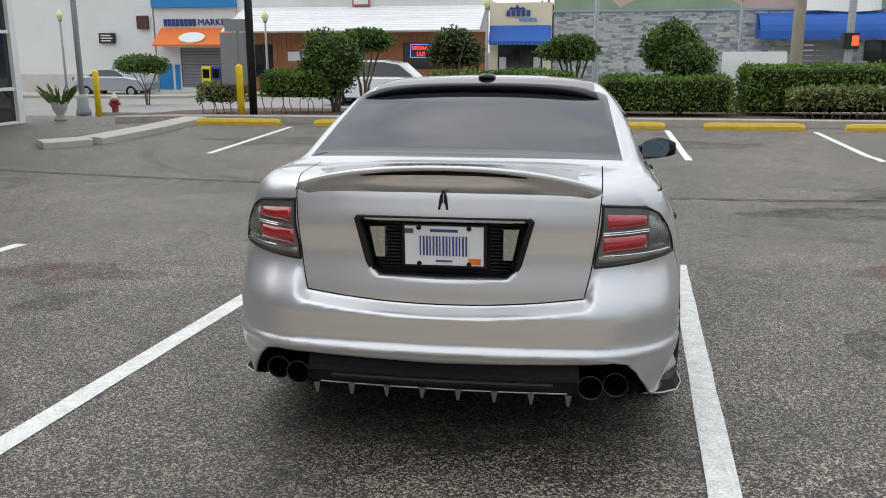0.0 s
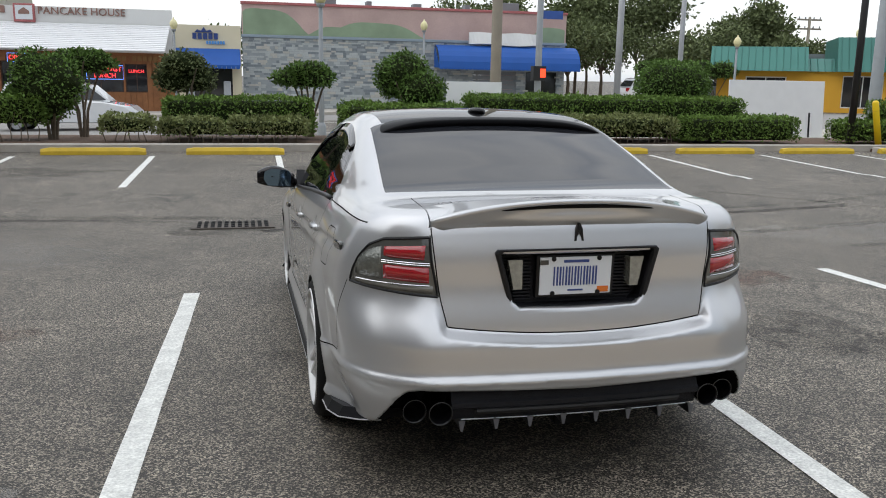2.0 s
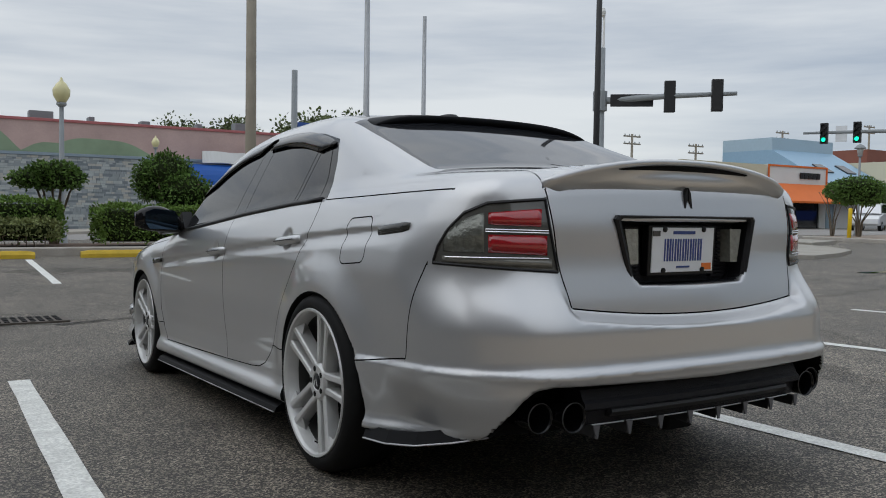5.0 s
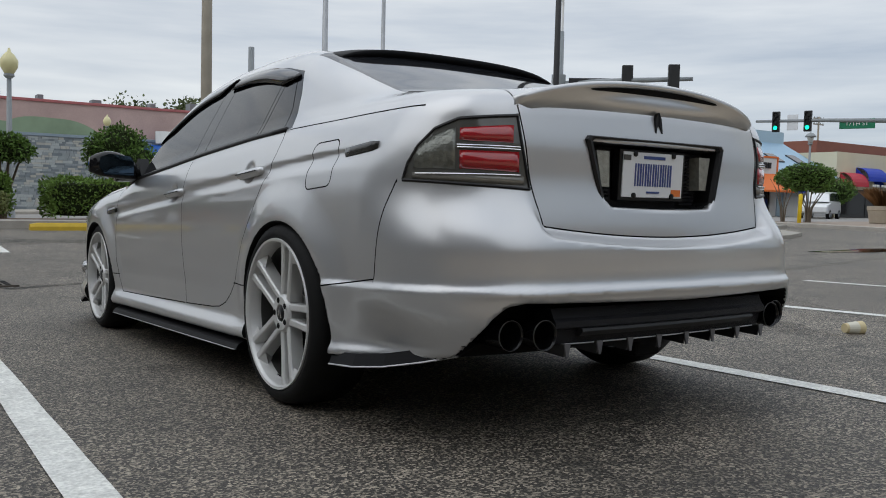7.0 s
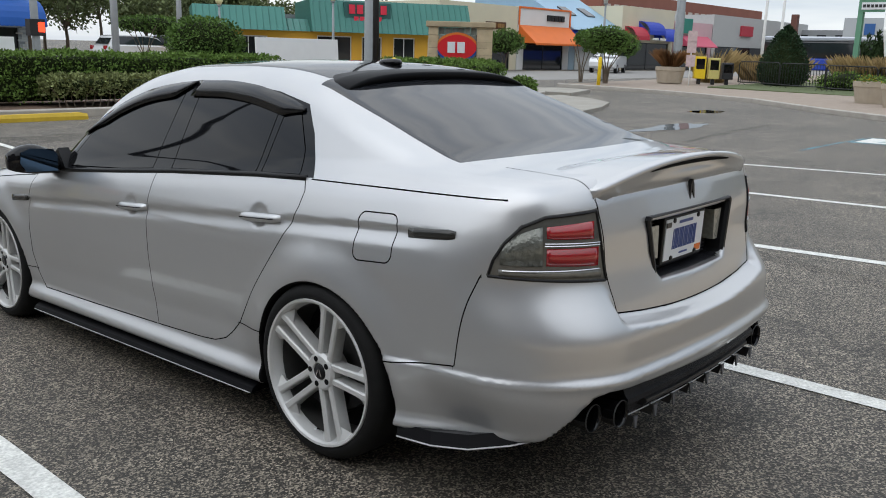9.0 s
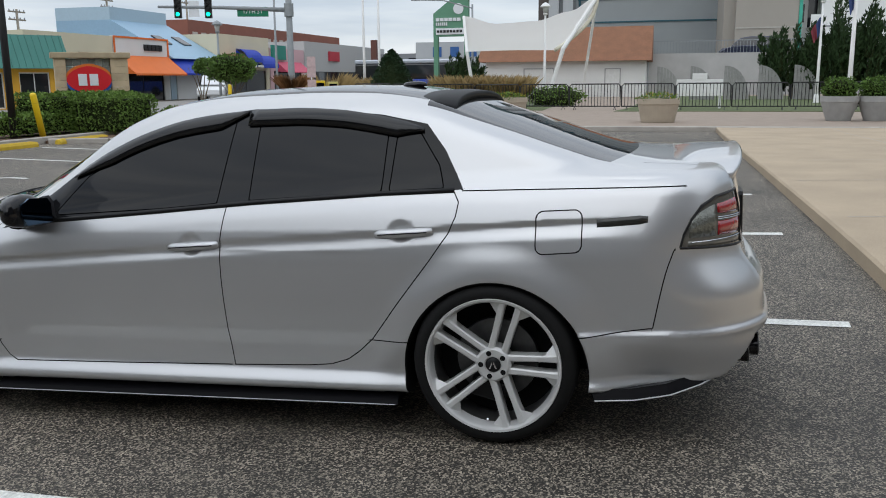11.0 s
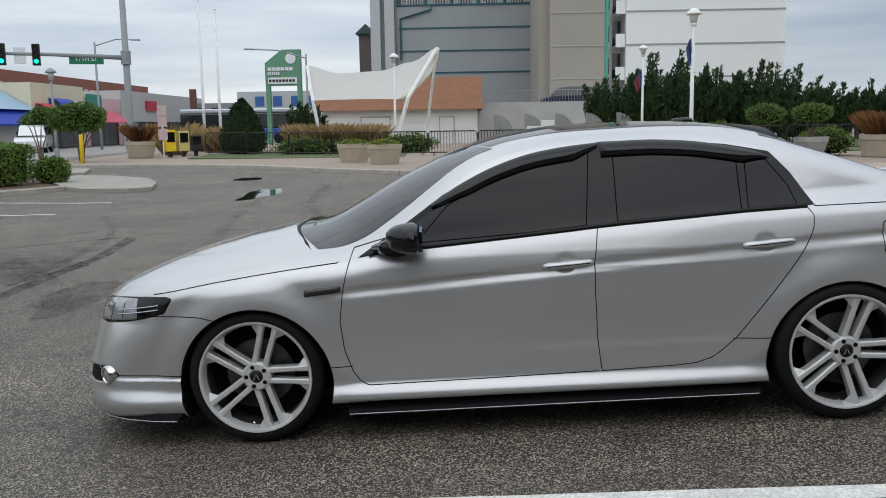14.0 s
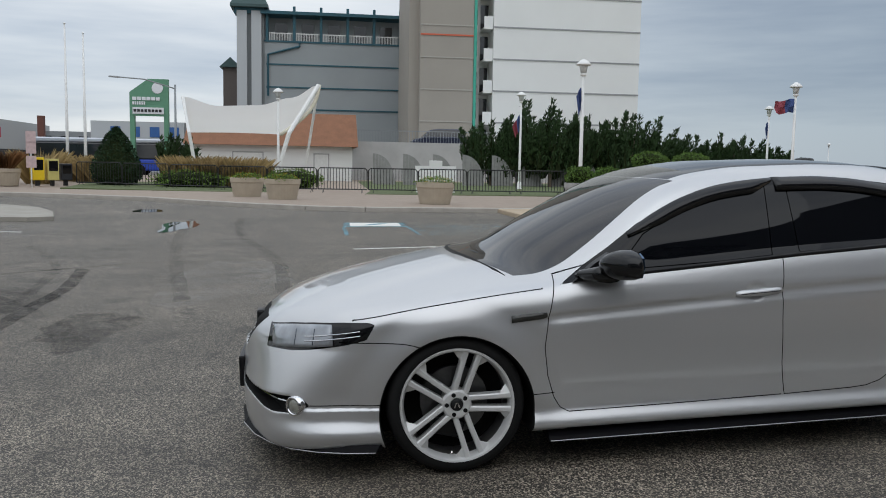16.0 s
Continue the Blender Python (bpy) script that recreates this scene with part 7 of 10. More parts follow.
for x, y, h, rz, ln in ((60.0, 28.0, 8.0, -60, 3.0), (62.0, 12.5, 7.0, 120, 4.5)):
    r = pole("street_light", x, y, h, 0.10, 0.07, POLE_GREY, "grey street light with a long arm", "street light")
    bm = bmesh.new()
    e = pose(0, 0, 0, 0, 0, rz) @ Vector((ln, 0, h + 0.25))
    tube(bm, ((0, 0, h - 0.3), e * 0.5 + Vector((0, 0, h * 0.5 + 0.1)), e), 0.045, 8)
    part("arm", bm, POLE_GREY, r)
    bm = bmesh.new()
    box(bm, -0.4, 0.3, -0.12, 0.12, -0.06, 0.05, Matrix.Translation(e) @ pose(0, 0, 0, 0, 0, rz), 0.03)
    part("lamp_head", bm, GREY_METAL, r)

# corner of the far plaza: white lamps, flagpoles, planters, barriers
CLEAR = mat("lantern_glass", (0.55, 0.56, 0.55), 0.2, 0.0, 0.2, 8.0)
for x, y, h in ((43.0, -9.4, 5.6), (26.2, -7.7, 5.35), (31.0, -19.0, 5.3), (44.0, -25.0, 5.3), (40.4, 4.0, 5.2), (104, -67.3, 5.4)):
    acorn_lamp(x, y, h, POLE_WHITE, CLEAR, "white lamp post with a hooded lantern", True)
for x, y, m in ((43.0, -9.4, 0), (26.2, -7.7, 1), (31.0, -19.0, 2), (44.0, -25.0, 1)):
    fl = thing("flag", "small red and blue flag hanging from a lamp post", "flag", pose(x - 0.05, y + 0.08, ground_z(x, y) + 3.6 + 0.4 * (m == 2)))
    for i, (c, nm) in enumerate((((0.26, 0.05, 0.07), "red_field"), ((0.04, 0.07, 0.20), "blue_field"))):
        if m == 1 and i == 0:
            continue
        bm = bmesh.new()
        n = 8
        lo, hi = (0.45, 0.95) if i == 0 else (0.0, 0.45)
        rows = []
        for k in range(n + 1):
            t = lo + (hi - lo) * k / n
            w = 0.09 * math.sin(t * 12)
            if m == 2:
                rows.append([(w, t * 1.0, 0.60 - 0.16 * t + 0.03 * math.sin(t * 8)), (-0.6 * w, t * 0.96, 0.27 - 0.10 * t), (w + 0.04, t * 0.90, -0.02 - 0.05 * t + 0.05 * math.sin(t * 7))])
            else:
                rows.append([(w, t * 0.45, 0.75 - 0.75 * t), (w + 0.03, t * 0.3 - 0.05, -0.05 - 0.55 * t)])
        loft(bm, rows, False, False)
        part(nm, bm, mat(nm, c, 0.8), fl)
for y, h in ((16.4, 9.0), (15.4, 8.5)):
    r = pole("flagpole", 48.0, y, h, 0.09, 0.05, POLE_WHITE, "tall bare white flagpole on the plaza", "flagpole", foot=0.14)
    bm = bmesh.new()
    lathe(bm, ((0, h), (0.08, h + 0.06), (0, h + 0.14)), 12)
    part("finial", bm, POLE_WHITE, r)


def planter(x, y, r, h, m, taper, label):
    z = ground_z(x, y) + 0.12
    root = thing("planter", label, "planter", pose(x, y, z), group="round planters")
    bm = bmesh.new()
    lathe(bm, ((r * taper * 0.96, 0.0), (r * taper, 0.03), (r * 0.985, h * 0.72), (r, h * 0.75), (r * 1.03, h * 0.78), (r * 1.03, h), (r * 0.93, h), (r * 0.90, h - 0.08), (0, h - 0.08)), 32)
    part("tub", bm, m, root, smooth=False)
    bm = bmesh.new()
    lathe(bm, ((r * 0.9, h - 0.075), (0, h - 0.05)), 20, cap=False)
    part("soil", bm, MULCH, root)
    return z + h


BEIGE = mat("beige_planter", (0.42, 0.36, 0.28), 0.85, 0.0, 0.15, 4.0, 0.4, 60.0)
TUB = mat("grey_planter", (0.34, 0.34, 0.33), 0.8, 0.0, 0.25, 4.0, 0.3, 40.0)
for x, y, r in ((27.4, 4.55, 0.60), (25.5, 3.2, 0.60), (23.0, -1.8, 0.61)):
    t = planter(x, y, r, 0.72, BEIGE, 0.82, "beige concrete planter with yellow flowers")
    P, d = shell_points((0, 0, 0), (r * 0.95, r * 0.95, 0.22), 900, x, 0.4, 0)
    f = thing("flowers", "low yellow and green bedding flowers in a planter", "flowers", pose(x, y, t - 0.06))
    leaves("foliage", P, d, 0.07, HEDGE_LEAF, f)
    leaves("blossom", P[::4] + np.array((0, 0, 0.04)), d[::4], 0.05, FLOWER, f)
for x, y, ball in ((24.3, -7.1, 0), (24.3, -8.15, 0), (24.6, -9.75, 1), (24.8, -11.4, 1)):
    t = planter(x, y, 0.53, 0.74, TUB, 0.66, "grey tub planter with a clipped shrub")
    if ball:
        topiary(x, y, 0.85, (0.68, 0.62, 0.32), 4, BUSH_LEAF, "clipped flat-ball shrub in a tub", base=t - 0.05, n=2200, size=0.07, rough=0.1)
    else:
        topiary(x, y, 0.26, (0.50, 0.46, 0.32), 3, BUSH_LEAF, "loose green shrub in a tub", base=t - 0.05, n=1800, size=0.08, rough=0.4)
t = planter(34.7, 15.4, 0.66, 0.75, BEIGE, 0.85, "beige concrete planter with dry grass")
grass_tuft(34.7, 15.4, 0.95, 0.6, 500, RUST_GRASS, "dry rust-coloured grass in a planter", base=t - 0.1)
t = planter(25.5, -14.5, 1.05, 0.78, BEIGE, 0.92, "wide beige concrete planter with rusty grass")
grass_tuft(25.5, -14.5, 0.95, 1.5, 1400, RUST_GRASS, "rust-coloured ornamental grass in a planter", base=t - 0.1)
for i in range(6):
    grass_tuft(38.5 + 0.4 * (i % 3), 5.6 + 0.55 * i, 1.6, 1.2, 600, STRAW, "tall straw-coloured ornamental grass")
for i in range(5):
    grass_tuft(43 + i, 13.2 + 0.8 * i, 1.5, 1.2, 400, STRAW, "tall straw-coloured ornamental grass")
grass_tuft(39.0, 15.3, 1.7, 1.1, 500, STRAW, "tall straw-coloured ornamental grass")
topiary(38.5, 3.2, 0.5, (1.0, 1.4, 0.5), 2, HEDGE_LEAF, "low green shrub bed", n=1500, size=0.12)
topiary(37.5, 8.0, 0.4, (0.9, 1.8, 0.45), 2, HEDGE_LEAF, "low green shrub bed", n=1500, size=0.12)

# cone-shaped evergreen
cone = thing("conical_evergreen", "dense dark cone-shaped evergreen", "tree", pose(38.6, 11.6, ground_z(38.6, 11.6) + 0.1))
# dark cone under the leaves, coloured as the shade inside the tree
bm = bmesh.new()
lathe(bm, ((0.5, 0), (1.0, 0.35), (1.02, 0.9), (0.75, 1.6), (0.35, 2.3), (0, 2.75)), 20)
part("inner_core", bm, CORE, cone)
t = np.random.uniform(0, 1, 5000)
a = np.random.uniform(0, 2 * math.pi, 5000)
rr = np.interp(t, (0, 0.12, 0.33, 0.6, 0.85, 1), (0.6, 1.06, 1.08, 0.80, 0.4, 0.02)) * np.random.uniform(0.95, 1.06, 5000)
leaves("crown", np.stack([rr * np.cos(a), rr * np.sin(a), t * 2.8], 1), np.stack([np.cos(a), np.sin(a), 0.5 + 0 * a], 1), 0.11, CONE_LEAF, cone)
bm = bmesh.new()
tube(bm, ((0, 0, -0.1), (0, 0, 0.6)), 0.09, 8)
part("trunk", bm, BARK, cone)
topiary(30.3, 16.2, 1.85, (1.55, 1.35, 0.72), 6, BUSH_LEAF, "umbrella-shaped street tree on forked stems", name="tree", category="tree", n=7000, size=0.11, parts=4)
topiary(33.5, 19.5, 1.9, (1.0, 0.9, 0.55), 4, BUSH_LEAF, "small umbrella-shaped street tree", name="tree", category="tree", n=2400, size=0.12, parts=2)
topiary(45.0, 33.0, 1.9, (1.3, 1.2, 0.8), 3, BUSH_LEAF, "round-headed street tree before the shops", name="tree", category="tree", n=2500, size=0.14)
topiary(56.0, 30.5, 1.9, (1.6, 1.4, 0.9), 3, BUSH_LEAF, "round-headed street tree before the shops", name="tree", category="tree", n=2500, size=0.15)
topiary(-18.5, 31.0, 1.9, (1.3, 1.1, 0.55), 5, BUSH_LEAF, "umbrella-shaped street tree on bare forked stems", name="tree", category="tree", n=3000, size=0.11, parts=3)
for x in (20.5, 22.5, 24.5):
    topiary(x, 37.0 + (x - 20) * 0.3, 2.2, (1.5, 1.2, 0.65), 5, BUSH_LEAF, "umbrella-shaped street tree on forked stems", name="tree", category="tree", n=2200, size=0.14, parts=3)
for x, y, h, w in ((24, 58, 8.0, 8), (31, 62, 8.5, 9), (38, 56, 7.5, 7), (20, 72, 9, 9), (44, 66, 8, 8)):
    broad_tree(x, y, h, w, FAR_LEAF, "airy grey-green oak behind the shops", n=9000, size=0.34)
for x, y, h, w in ((20.5, 50.5, 5.2, 5.5), (24.0, 53, 5.8, 6.5), (28.0, 50, 5.0, 6.0), (32.5, 52, 5.6, 6.5), (27.0, 63, 6.5, 7.0), (36.5, 48, 4.6, 5.0)):
    broad_tree(x, y, h, w, FAR_LEAF, "airy green street tree beyond the crossing", n=4500, size=0.26)
for i in range(7):
    spire_tree(50.0 + random.uniform(-1, 1), -9.4 - 1.8 * i, 4.9 - 0.1 * i + random.uniform(-0.4, 0.5), 3.2, "dark wind-swept juniper behind the lawn")
for i in range(6):
    spire_tree(54.0, -22.6 - 1.75 * i, (2.9, 3.2, 3.5, 3.5, 3.2, 2.7)[i], 2.9, "low dark wind-swept juniper by the beach")
spire_tree(52.0, 11.0, 3.0, 1.6, "small dark juniper beside the pavilion", n=3000)
for x, y in ((27.5, -13.0), (28.5, -16.0)):
    topiary(x, y, 0.55, (1.0, 0.9, 0.5), 2, HEDGE_LEAF, "rounded low shrub on the lawn", n=1500, size=0.09)


# crowd barriers and railings
def barrier(a, b, label, h=1.08, gap=0.13):
    a, b = Vector((*a, 0)), Vector((*b, 0))
    za = ground_z((a.x + b.x) / 2, (a.y + b.y) / 2) + 0.14
    L = (b - a).length
    root = thing("crowd_barrier", label, "barrier", pose(a.x, a.y, za, 0, 0, math.degrees(math.atan2(b.y - a.y, b.x - a.x))), group="crowd barriers")
    bm = bmesh.new()
    tube(bm, ((0.03, 0, 0.15), (0.03, 0, h - 0.1), (0.12, 0, h), (L - 0.12, 0, h), (L - 0.03, 0, h - 0.1), (L - 0.03, 0, 0.15), (0.03, 0, 0.15)), 0.028, 6)
    part("barrier_frame", bm, POLE_BLACK, root)
    n = int((L - 0.1) / gap)
    for i in range(1, n):
        bm = bmesh.new()
        tube(bm, ((0.03 + i * (L - 0.06) / n, 0, 0.15), (0.03 + i * (L - 0.06) / n, 0, h)), 0.013, 4)
        part("bar", bm, POLE_BLACK, root)
    for s in (0.25, L - 0.25):
        bm = bmesh.new()
        tube(bm, ((s, -0.25, 0.0), (s, -0.05, 0.13), (s, 0.05, 0.13), (s, 0.25, 0.0)), 0.014, 5)
        part("barrier_foot", bm, POLE_BLACK, root)


line = [(36.8, 13.0), (36.0, 10.8), (35.3, 8.6), (34.6, 6.4), (33.9, 4.2), (33.4, 2.0), (33.2, -0.2), (33.0, -2.4), (32.9, -4.6), (32.8, -6.8), (32.7, -9.0), (32.6, -11.2), (32.5, -13.4), (32.5, -15.6), (32.5, -17.8), (32.5, -20.0)]
for a, b in zip(line, line[1:]):
    barrier(a, b, "black steel crowd barrier with upright bars")

# newspaper boxes and a banner post on the corner
for x, y, m, h, lb in ((35.2, 14.2, BOLLARD_YELLOW, 1.25, "yellow newspaper box on the corner"), (35.6, 13.7, mat("box_cream", (0.55, 0.48, 0.16), 0.5), 1.2, "pale yellow newspaper box on the corner"), (36.2, 13.3, mat("box_black", (0.02, 0.02, 0.025), 0.4), 1.0, "black newspaper box with a red rim")):
    r = thing("newspaper_box", lb, "newspaper box", pose(x, y, ground_z(x, y) + 0.12, 0, 0, -55), group="newspaper boxes")
    bm = bmesh.new()
    box(bm, -0.25, 0.25, -0.22, 0.22, 0.25, h, None, 0.03)
    part("case", bm, m, r)
    bm = bmesh.new()
    box(bm, -0.19, 0.19, -0.228, -0.22, h * 0.55, h * 0.92)
    part("window", bm, TINT, r)
    bm = bmesh.new()
    box(bm, -0.08, 0.08, -0.08, 0.08, 0, 0.26)
    part("pedestal", bm, POLE_BLACK, r)
r = pole("sign_post", 33.8, 14.0, 2.4, 0.03, 0.03, POLE_WHITE, "white post with pale paper notices", "sign")
for z0 in (0.9, 1.5, 1.95):
    bm = bmesh.new()
    box(bm, -0.2, 0.2, -0.05, -0.035, z0, z0 + 0.5, pose(0, 0, 0, 0, 0, -60))
    part("notice", bm, mat("faded_notice", (0.55, 0.42, 0.42), 0.7, 0.0, 0.3, 8.0), r)
for x0, m in ((-15.0, BOLLARD_YELLOW), (-14.4, PLATE_BLUE), (-13.8, BEIGE), (-13.2, mat("box_blue", (0.03, 0.10, 0.40), 0.5))):
    r = thing("newspaper_box", "coloured newspaper box on the pavement", "newspaper box", pose(x0 - 5.7, 42.5, ground_z(x0, 42.5) + 0.14), group="newspaper boxes")
    bm = bmesh.new()
    box(bm, -0.27, 0.27, -0.22, 0.22, 0.1, 1.45, None, 0.03)
    part("case", bm, m, r)
    bm = bmesh.new()
    box(bm, -0.2, 0.2, -0.23, -0.22, 0.8, 1.3)
    part("window", bm, TINT, r)


# far utility poles with cross-arms
for x, y, h in ((60.3, 60.0, 9.0), (45.6, 60.0, 7.0), (69.7, 60.0, 8.5), (84.2, 60.0, 10.8), (101.4, 60.0, 12.6)):
    r = pole("utility_pole", x, y, h, 0.17, 0.11, MATS["weathered_pole"], "far wooden utility pole with cross-arms", "pole", group="far utility poles")
    for dz in (0.25, 1.0):
        bm = bmesh.new()
        box(bm, -1.15, 1.15, -0.06, 0.06, h - dz - 0.07, h - dz + 0.07)
        part("cross_arm", bm, MATS["weathered_pole"], r)
        for k in (-1, -0.4, 0.4, 1):
            bm = bmesh.new()
            lathe(bm, ((0.05, h - dz + 0.07), (0.06, h - dz + 0.16), (0.02, h - dz + 0.26)), 8, pose(k, 0, 0))
            part("insulator", bm, POLE_GREY, r)

# ---- buildings ----
STUCCO_W = mat("white_stucco", (0.72, 0.72, 0.70), 0.8, 0.0, 0.08, 0.6, 0.15, 20.0, fine=0.05)
STUCCO_C = mat("cream_stucco", (0.66, 0.60, 0.44), 0.8, 0.0, 0.08, 0.6, 0.15, 20.0, fine=0.05)
WOOD = mat("varnished_boards", (0.30, 0.125, 0.045), 0.6, 0.0, 0.35, 1.8, 0.3, 14.0, fine=0.2)
SHADE_GLASS = mat("shop_glass", (0.02, 0.022, 0.025), 0.05, 0.0, 0.3, 2.0, spec=0.7)
AWN_BLUE = mat("blue_awning", (0.008, 0.085, 0.36), 0.6, 0.0, 0.12, 1.5)
AWN_ORANGE = mat("orange_awning", (0.72, 0.16, 0.02), 0.6, 0.0, 0.08, 1.5)
AWN_RED = mat("red_awning", (0.45, 0.03, 0.05), 0.6, 0.0, 0.1, 1.5)
PINK = mat("faded_pink_wall", (0.50, 0.36, 0.33), 0.85, 0.0, 0.25, 0.7, 0.2, 15.0, fine=0.1)
MURAL = mat("faded_green_mural", (0.25, 0.33, 0.22), 0.85, 0.0, 0.35, 0.8)
CAP_RED = mat("faded_red_cap", (0.42, 0.14, 0.14), 0.8, 0.0, 0.25, 2.0)
SLATE_BLUE = mat("grey_blue_coping", (0.25, 0.31, 0.36), 0.8, 0.0, 0.15, 2.0)
SHUTTER = mat("grey_shutter", (0.22, 0.23, 0.24), 0.6, 0.2, 0.1, 2.0)
SHINGLE_W = mat("white_roof_board", (0.76, 0.76, 0.76), 0.6, 0.0, 0.05, 2.0, piece=0.04)
NEON_RED = mat("neon_red", (1.0, 0.05, 0.06), 0.4, emit=2.2)
NEON_BLUE = mat("neon_blue", (0.15, 0.35, 1.0), 0.4, emit=1.2)
GOLD = mat("gold_letters", (0.30, 0.16, 0.05), 0.5)
RUST_LETTER = mat("rusty_letters", (0.28, 0.16, 0.13), 0.7)
NAVY = mat("navy_letters", (0.02, 0.05, 0.20), 0.5)
STONE_MATS = [mat("stone_%s" % k, c, 0.85, 0.0, 0.2, 3.0, 0.3, 30.0, fine=0.15) for k, c in (("pale", (0.42, 0.45, 0.45)), ("mid", (0.30, 0.33, 0.34)), ("dark", (0.20, 0.23, 0.25)), ("buff", (0.46, 0.45, 0.41)))]
BZ = -0.75
FY = 46.0


def wall_with_holes(bm, x0, x1, z0, z1, holes, y0, y1):
    """A wall along x with rectangular openings through it."""
    xs = sorted({x0, x1, *[h[0] for h in holes], *[h[1] for h in holes]})
    zs = sorted({z0, z1, *[h[2] for h in holes], *[h[3] for h in holes]})
    for a, b in zip(xs, xs[1:]):
        for c, d in zip(zs, zs[1:]):
            if not any(h[0] <= (a + b) / 2 <= h[1] and h[2] <= (c + d) / 2 <= h[3] for h in holes):
                box(bm, a, b, y0, y1, c, d)


def shop(name, label, x0, x1, top, holes, m, depth=12.0, y=FY, base=BZ):
    root = thing(name, label, "building")
    bm = bmesh.new()
    wall_with_holes(bm, x0, x1, base - 0.5, top, holes, y, y + 0.3)
    part("front_wall", bm, m, root)
    for name_, a, b, c in (("side_wall", x0, x0 + 0.3, y + 0.3), ("side_wall", x1 - 0.3, x1, y + 0.3), ("rear_wall", x0 + 0.3, x1 - 0.3, y + depth - 0.3)):
        bm = bmesh.new()
        box(bm, a, b, c, y + depth, base - 0.5, top - 0.02)
        part(name_, bm, m, root)
    bm = bmesh.new()
    box(bm, x0 + 0.3, x1 - 0.3, y + 0.3, y + depth - 0.3, top - 0.6, top - 0.4)
    part("roof", bm, SHUTTER, root)
    for h in holes:
        window(root, *h, y)
    return root


def window(root, x0, x1, z0, z1, y, frame=None, glass=None, bars=1):
    w = new("window")
    w.parent = root
    bm = bmesh.new()
    f = 0.06
    for b in ((x0, x0 + f, z0, z1), (x1 - f, x1, z0, z1), (x0 + f, x1 - f, z0, z0 + f), (x0 + f, x1 - f, z1 - f, z1)):
        box(bm, b[0], b[1], y + 0.08, y + 0.16, b[2], b[3])
    for i in range(bars):
        c = x0 + (x1 - x0) * (i + 1) / (bars + 1)
        box(bm, c - 0.025, c + 0.025, y + 0.09, y + 0.15, z0 + f, z1 - f)
    part("frame", bm, frame or TRIM_BLACK, w)
    bm = bmesh.new()
    box(bm, x0 + f, x1 - f, y + 0.115, y + 0.125, z0 + f, z1 - f)
    part("pane", bm, glass or SHADE_GLASS, w)
    return w


def awning(root, x0, x1, z1, z0, out, m, y=FY, valance=0.2, flare=0.0, curve=0.0, ends=True):
    bm = bmesh.new()
    n = 6
    rows = []
    for i in range(n + 1):
        t = i / n
        q = t if not curve else math.sin(t * math.pi / 2) ** 0.9
        zz = z1 - (z1 - z0 - valance) * (t if not curve else 1 - math.cos(t * math.pi / 2))
        rows.append([(x0 - flare * t, y - 0.02 - out * q, zz), (x1 + flare * t, y - 0.02 - out * q, zz), (x1 + flare * t, y - 0.02 - out * q + 0.05, zz - 0.04), (x0 - flare * t, y - 0.02 - out * q + 0.05, zz - 0.04)])
    loft(bm, rows)
    for xx in ((x0 - flare, x1 + flare) if ends else ()):
        prism(bm, ((y - 0.02, z1 - 0.05), (y - 0.02 - out * 0.99, z0 + valance - 0.04), (y - 0.02, z0 + valance)), xx - 0.02, xx + 0.02, "x")
    k = max(4, int((x1 - x0) / 0.25))
    for i in range(k):
        a, b = x0 - flare + (x1 - x0 + 2 * flare) * i / k, x0 - flare + (x1 - x0 + 2 * flare) * (i + 1) / k
        prism(bm, ((a, z0 + valance), (b, z0 + valance), (b - 0.01, z0 + valance * 0.15), ((a + b) / 2, z0), (a + 0.01, z0 + valance * 0.15)), y - 0.03 - out, y - 0.01 - out, "y")
    return part("awning", bm, m, root)


def bars_for_words(root, x0, x1, z0, z1, y, m, words, name="sign_bar"):
    """A shop name as plain bars of its size and colour."""
    total = sum(words) + len(words) - 1
    u = (x1 - x0) / total
    x = x0
    for w in words:
        for k in range(w):
            bm = bmesh.new()
            box(bm, x + u * 0.1, x + u * 0.85, y - 0.08, y - 0.004, z0, z1)
            part(name, bm, m, root)
            x += u
        x += u


# white building and corner market
hall = thing("white_hall", "plain white stucco building along the street", "building")
bm = bmesh.new()
box(bm, -75, -25.6, FY, FY + 14, BZ - 1, 9.5)
part("wall", bm, STUCCO_W, hall)
bm = bmesh.new()
box(bm, -75, -25.7, FY - 0.12, FY - 0.001, BZ - 1, BZ + 0.9)
part("plinth", bm, mat("rough_plinth", (0.55, 0.53, 0.50), 0.9, 0.0, 0.2, 1.0, 0.8, 6.0), hall)
for x0, z0, w, h, m in ((-29.2, 2.05, 1.05, 0.62, POLE_BLACK), (-36.5, 3.0, 1.2, 0.9, CAP_RED), (-26.6, 2.9, 0.75, 0.8, mat("brown_fitting", (0.08, 0.03, 0.025), 0.6))):
    bm = bmesh.new()
    box(bm, x0, x0 + w, FY - 0.2, FY - 0.02, z0, z0 + h, None, 0.02)
    part("wall_sign", bm, m, hall)
for i in range(3):
    bm = bmesh.new()
    box(bm, -29.05, -28.4 + 0.12 * (i % 2), FY - 0.215, FY - 0.2, 2.17 + 0.16 * i, 2.24 + 0.16 * i)
    part("sign_bar", bm, STUCCO_W, hall)
market = shop("corner_market", "white shop with a blue band and orange awning", -25.5, -20.15, 4.95, ((-23.95, -20.9, BZ + 0.1, 1.75),), STUCCO_W)
bm = bmesh.new()
box(bm, -25.55, -20.1, FY - 0.25, FY - 0.002, 4.15, 4.85, None, 0.02)
part("blue_band", bm, mat("band_blue", (0.02, 0.22, 0.52), 0.5, 0.0, 0.05), market)
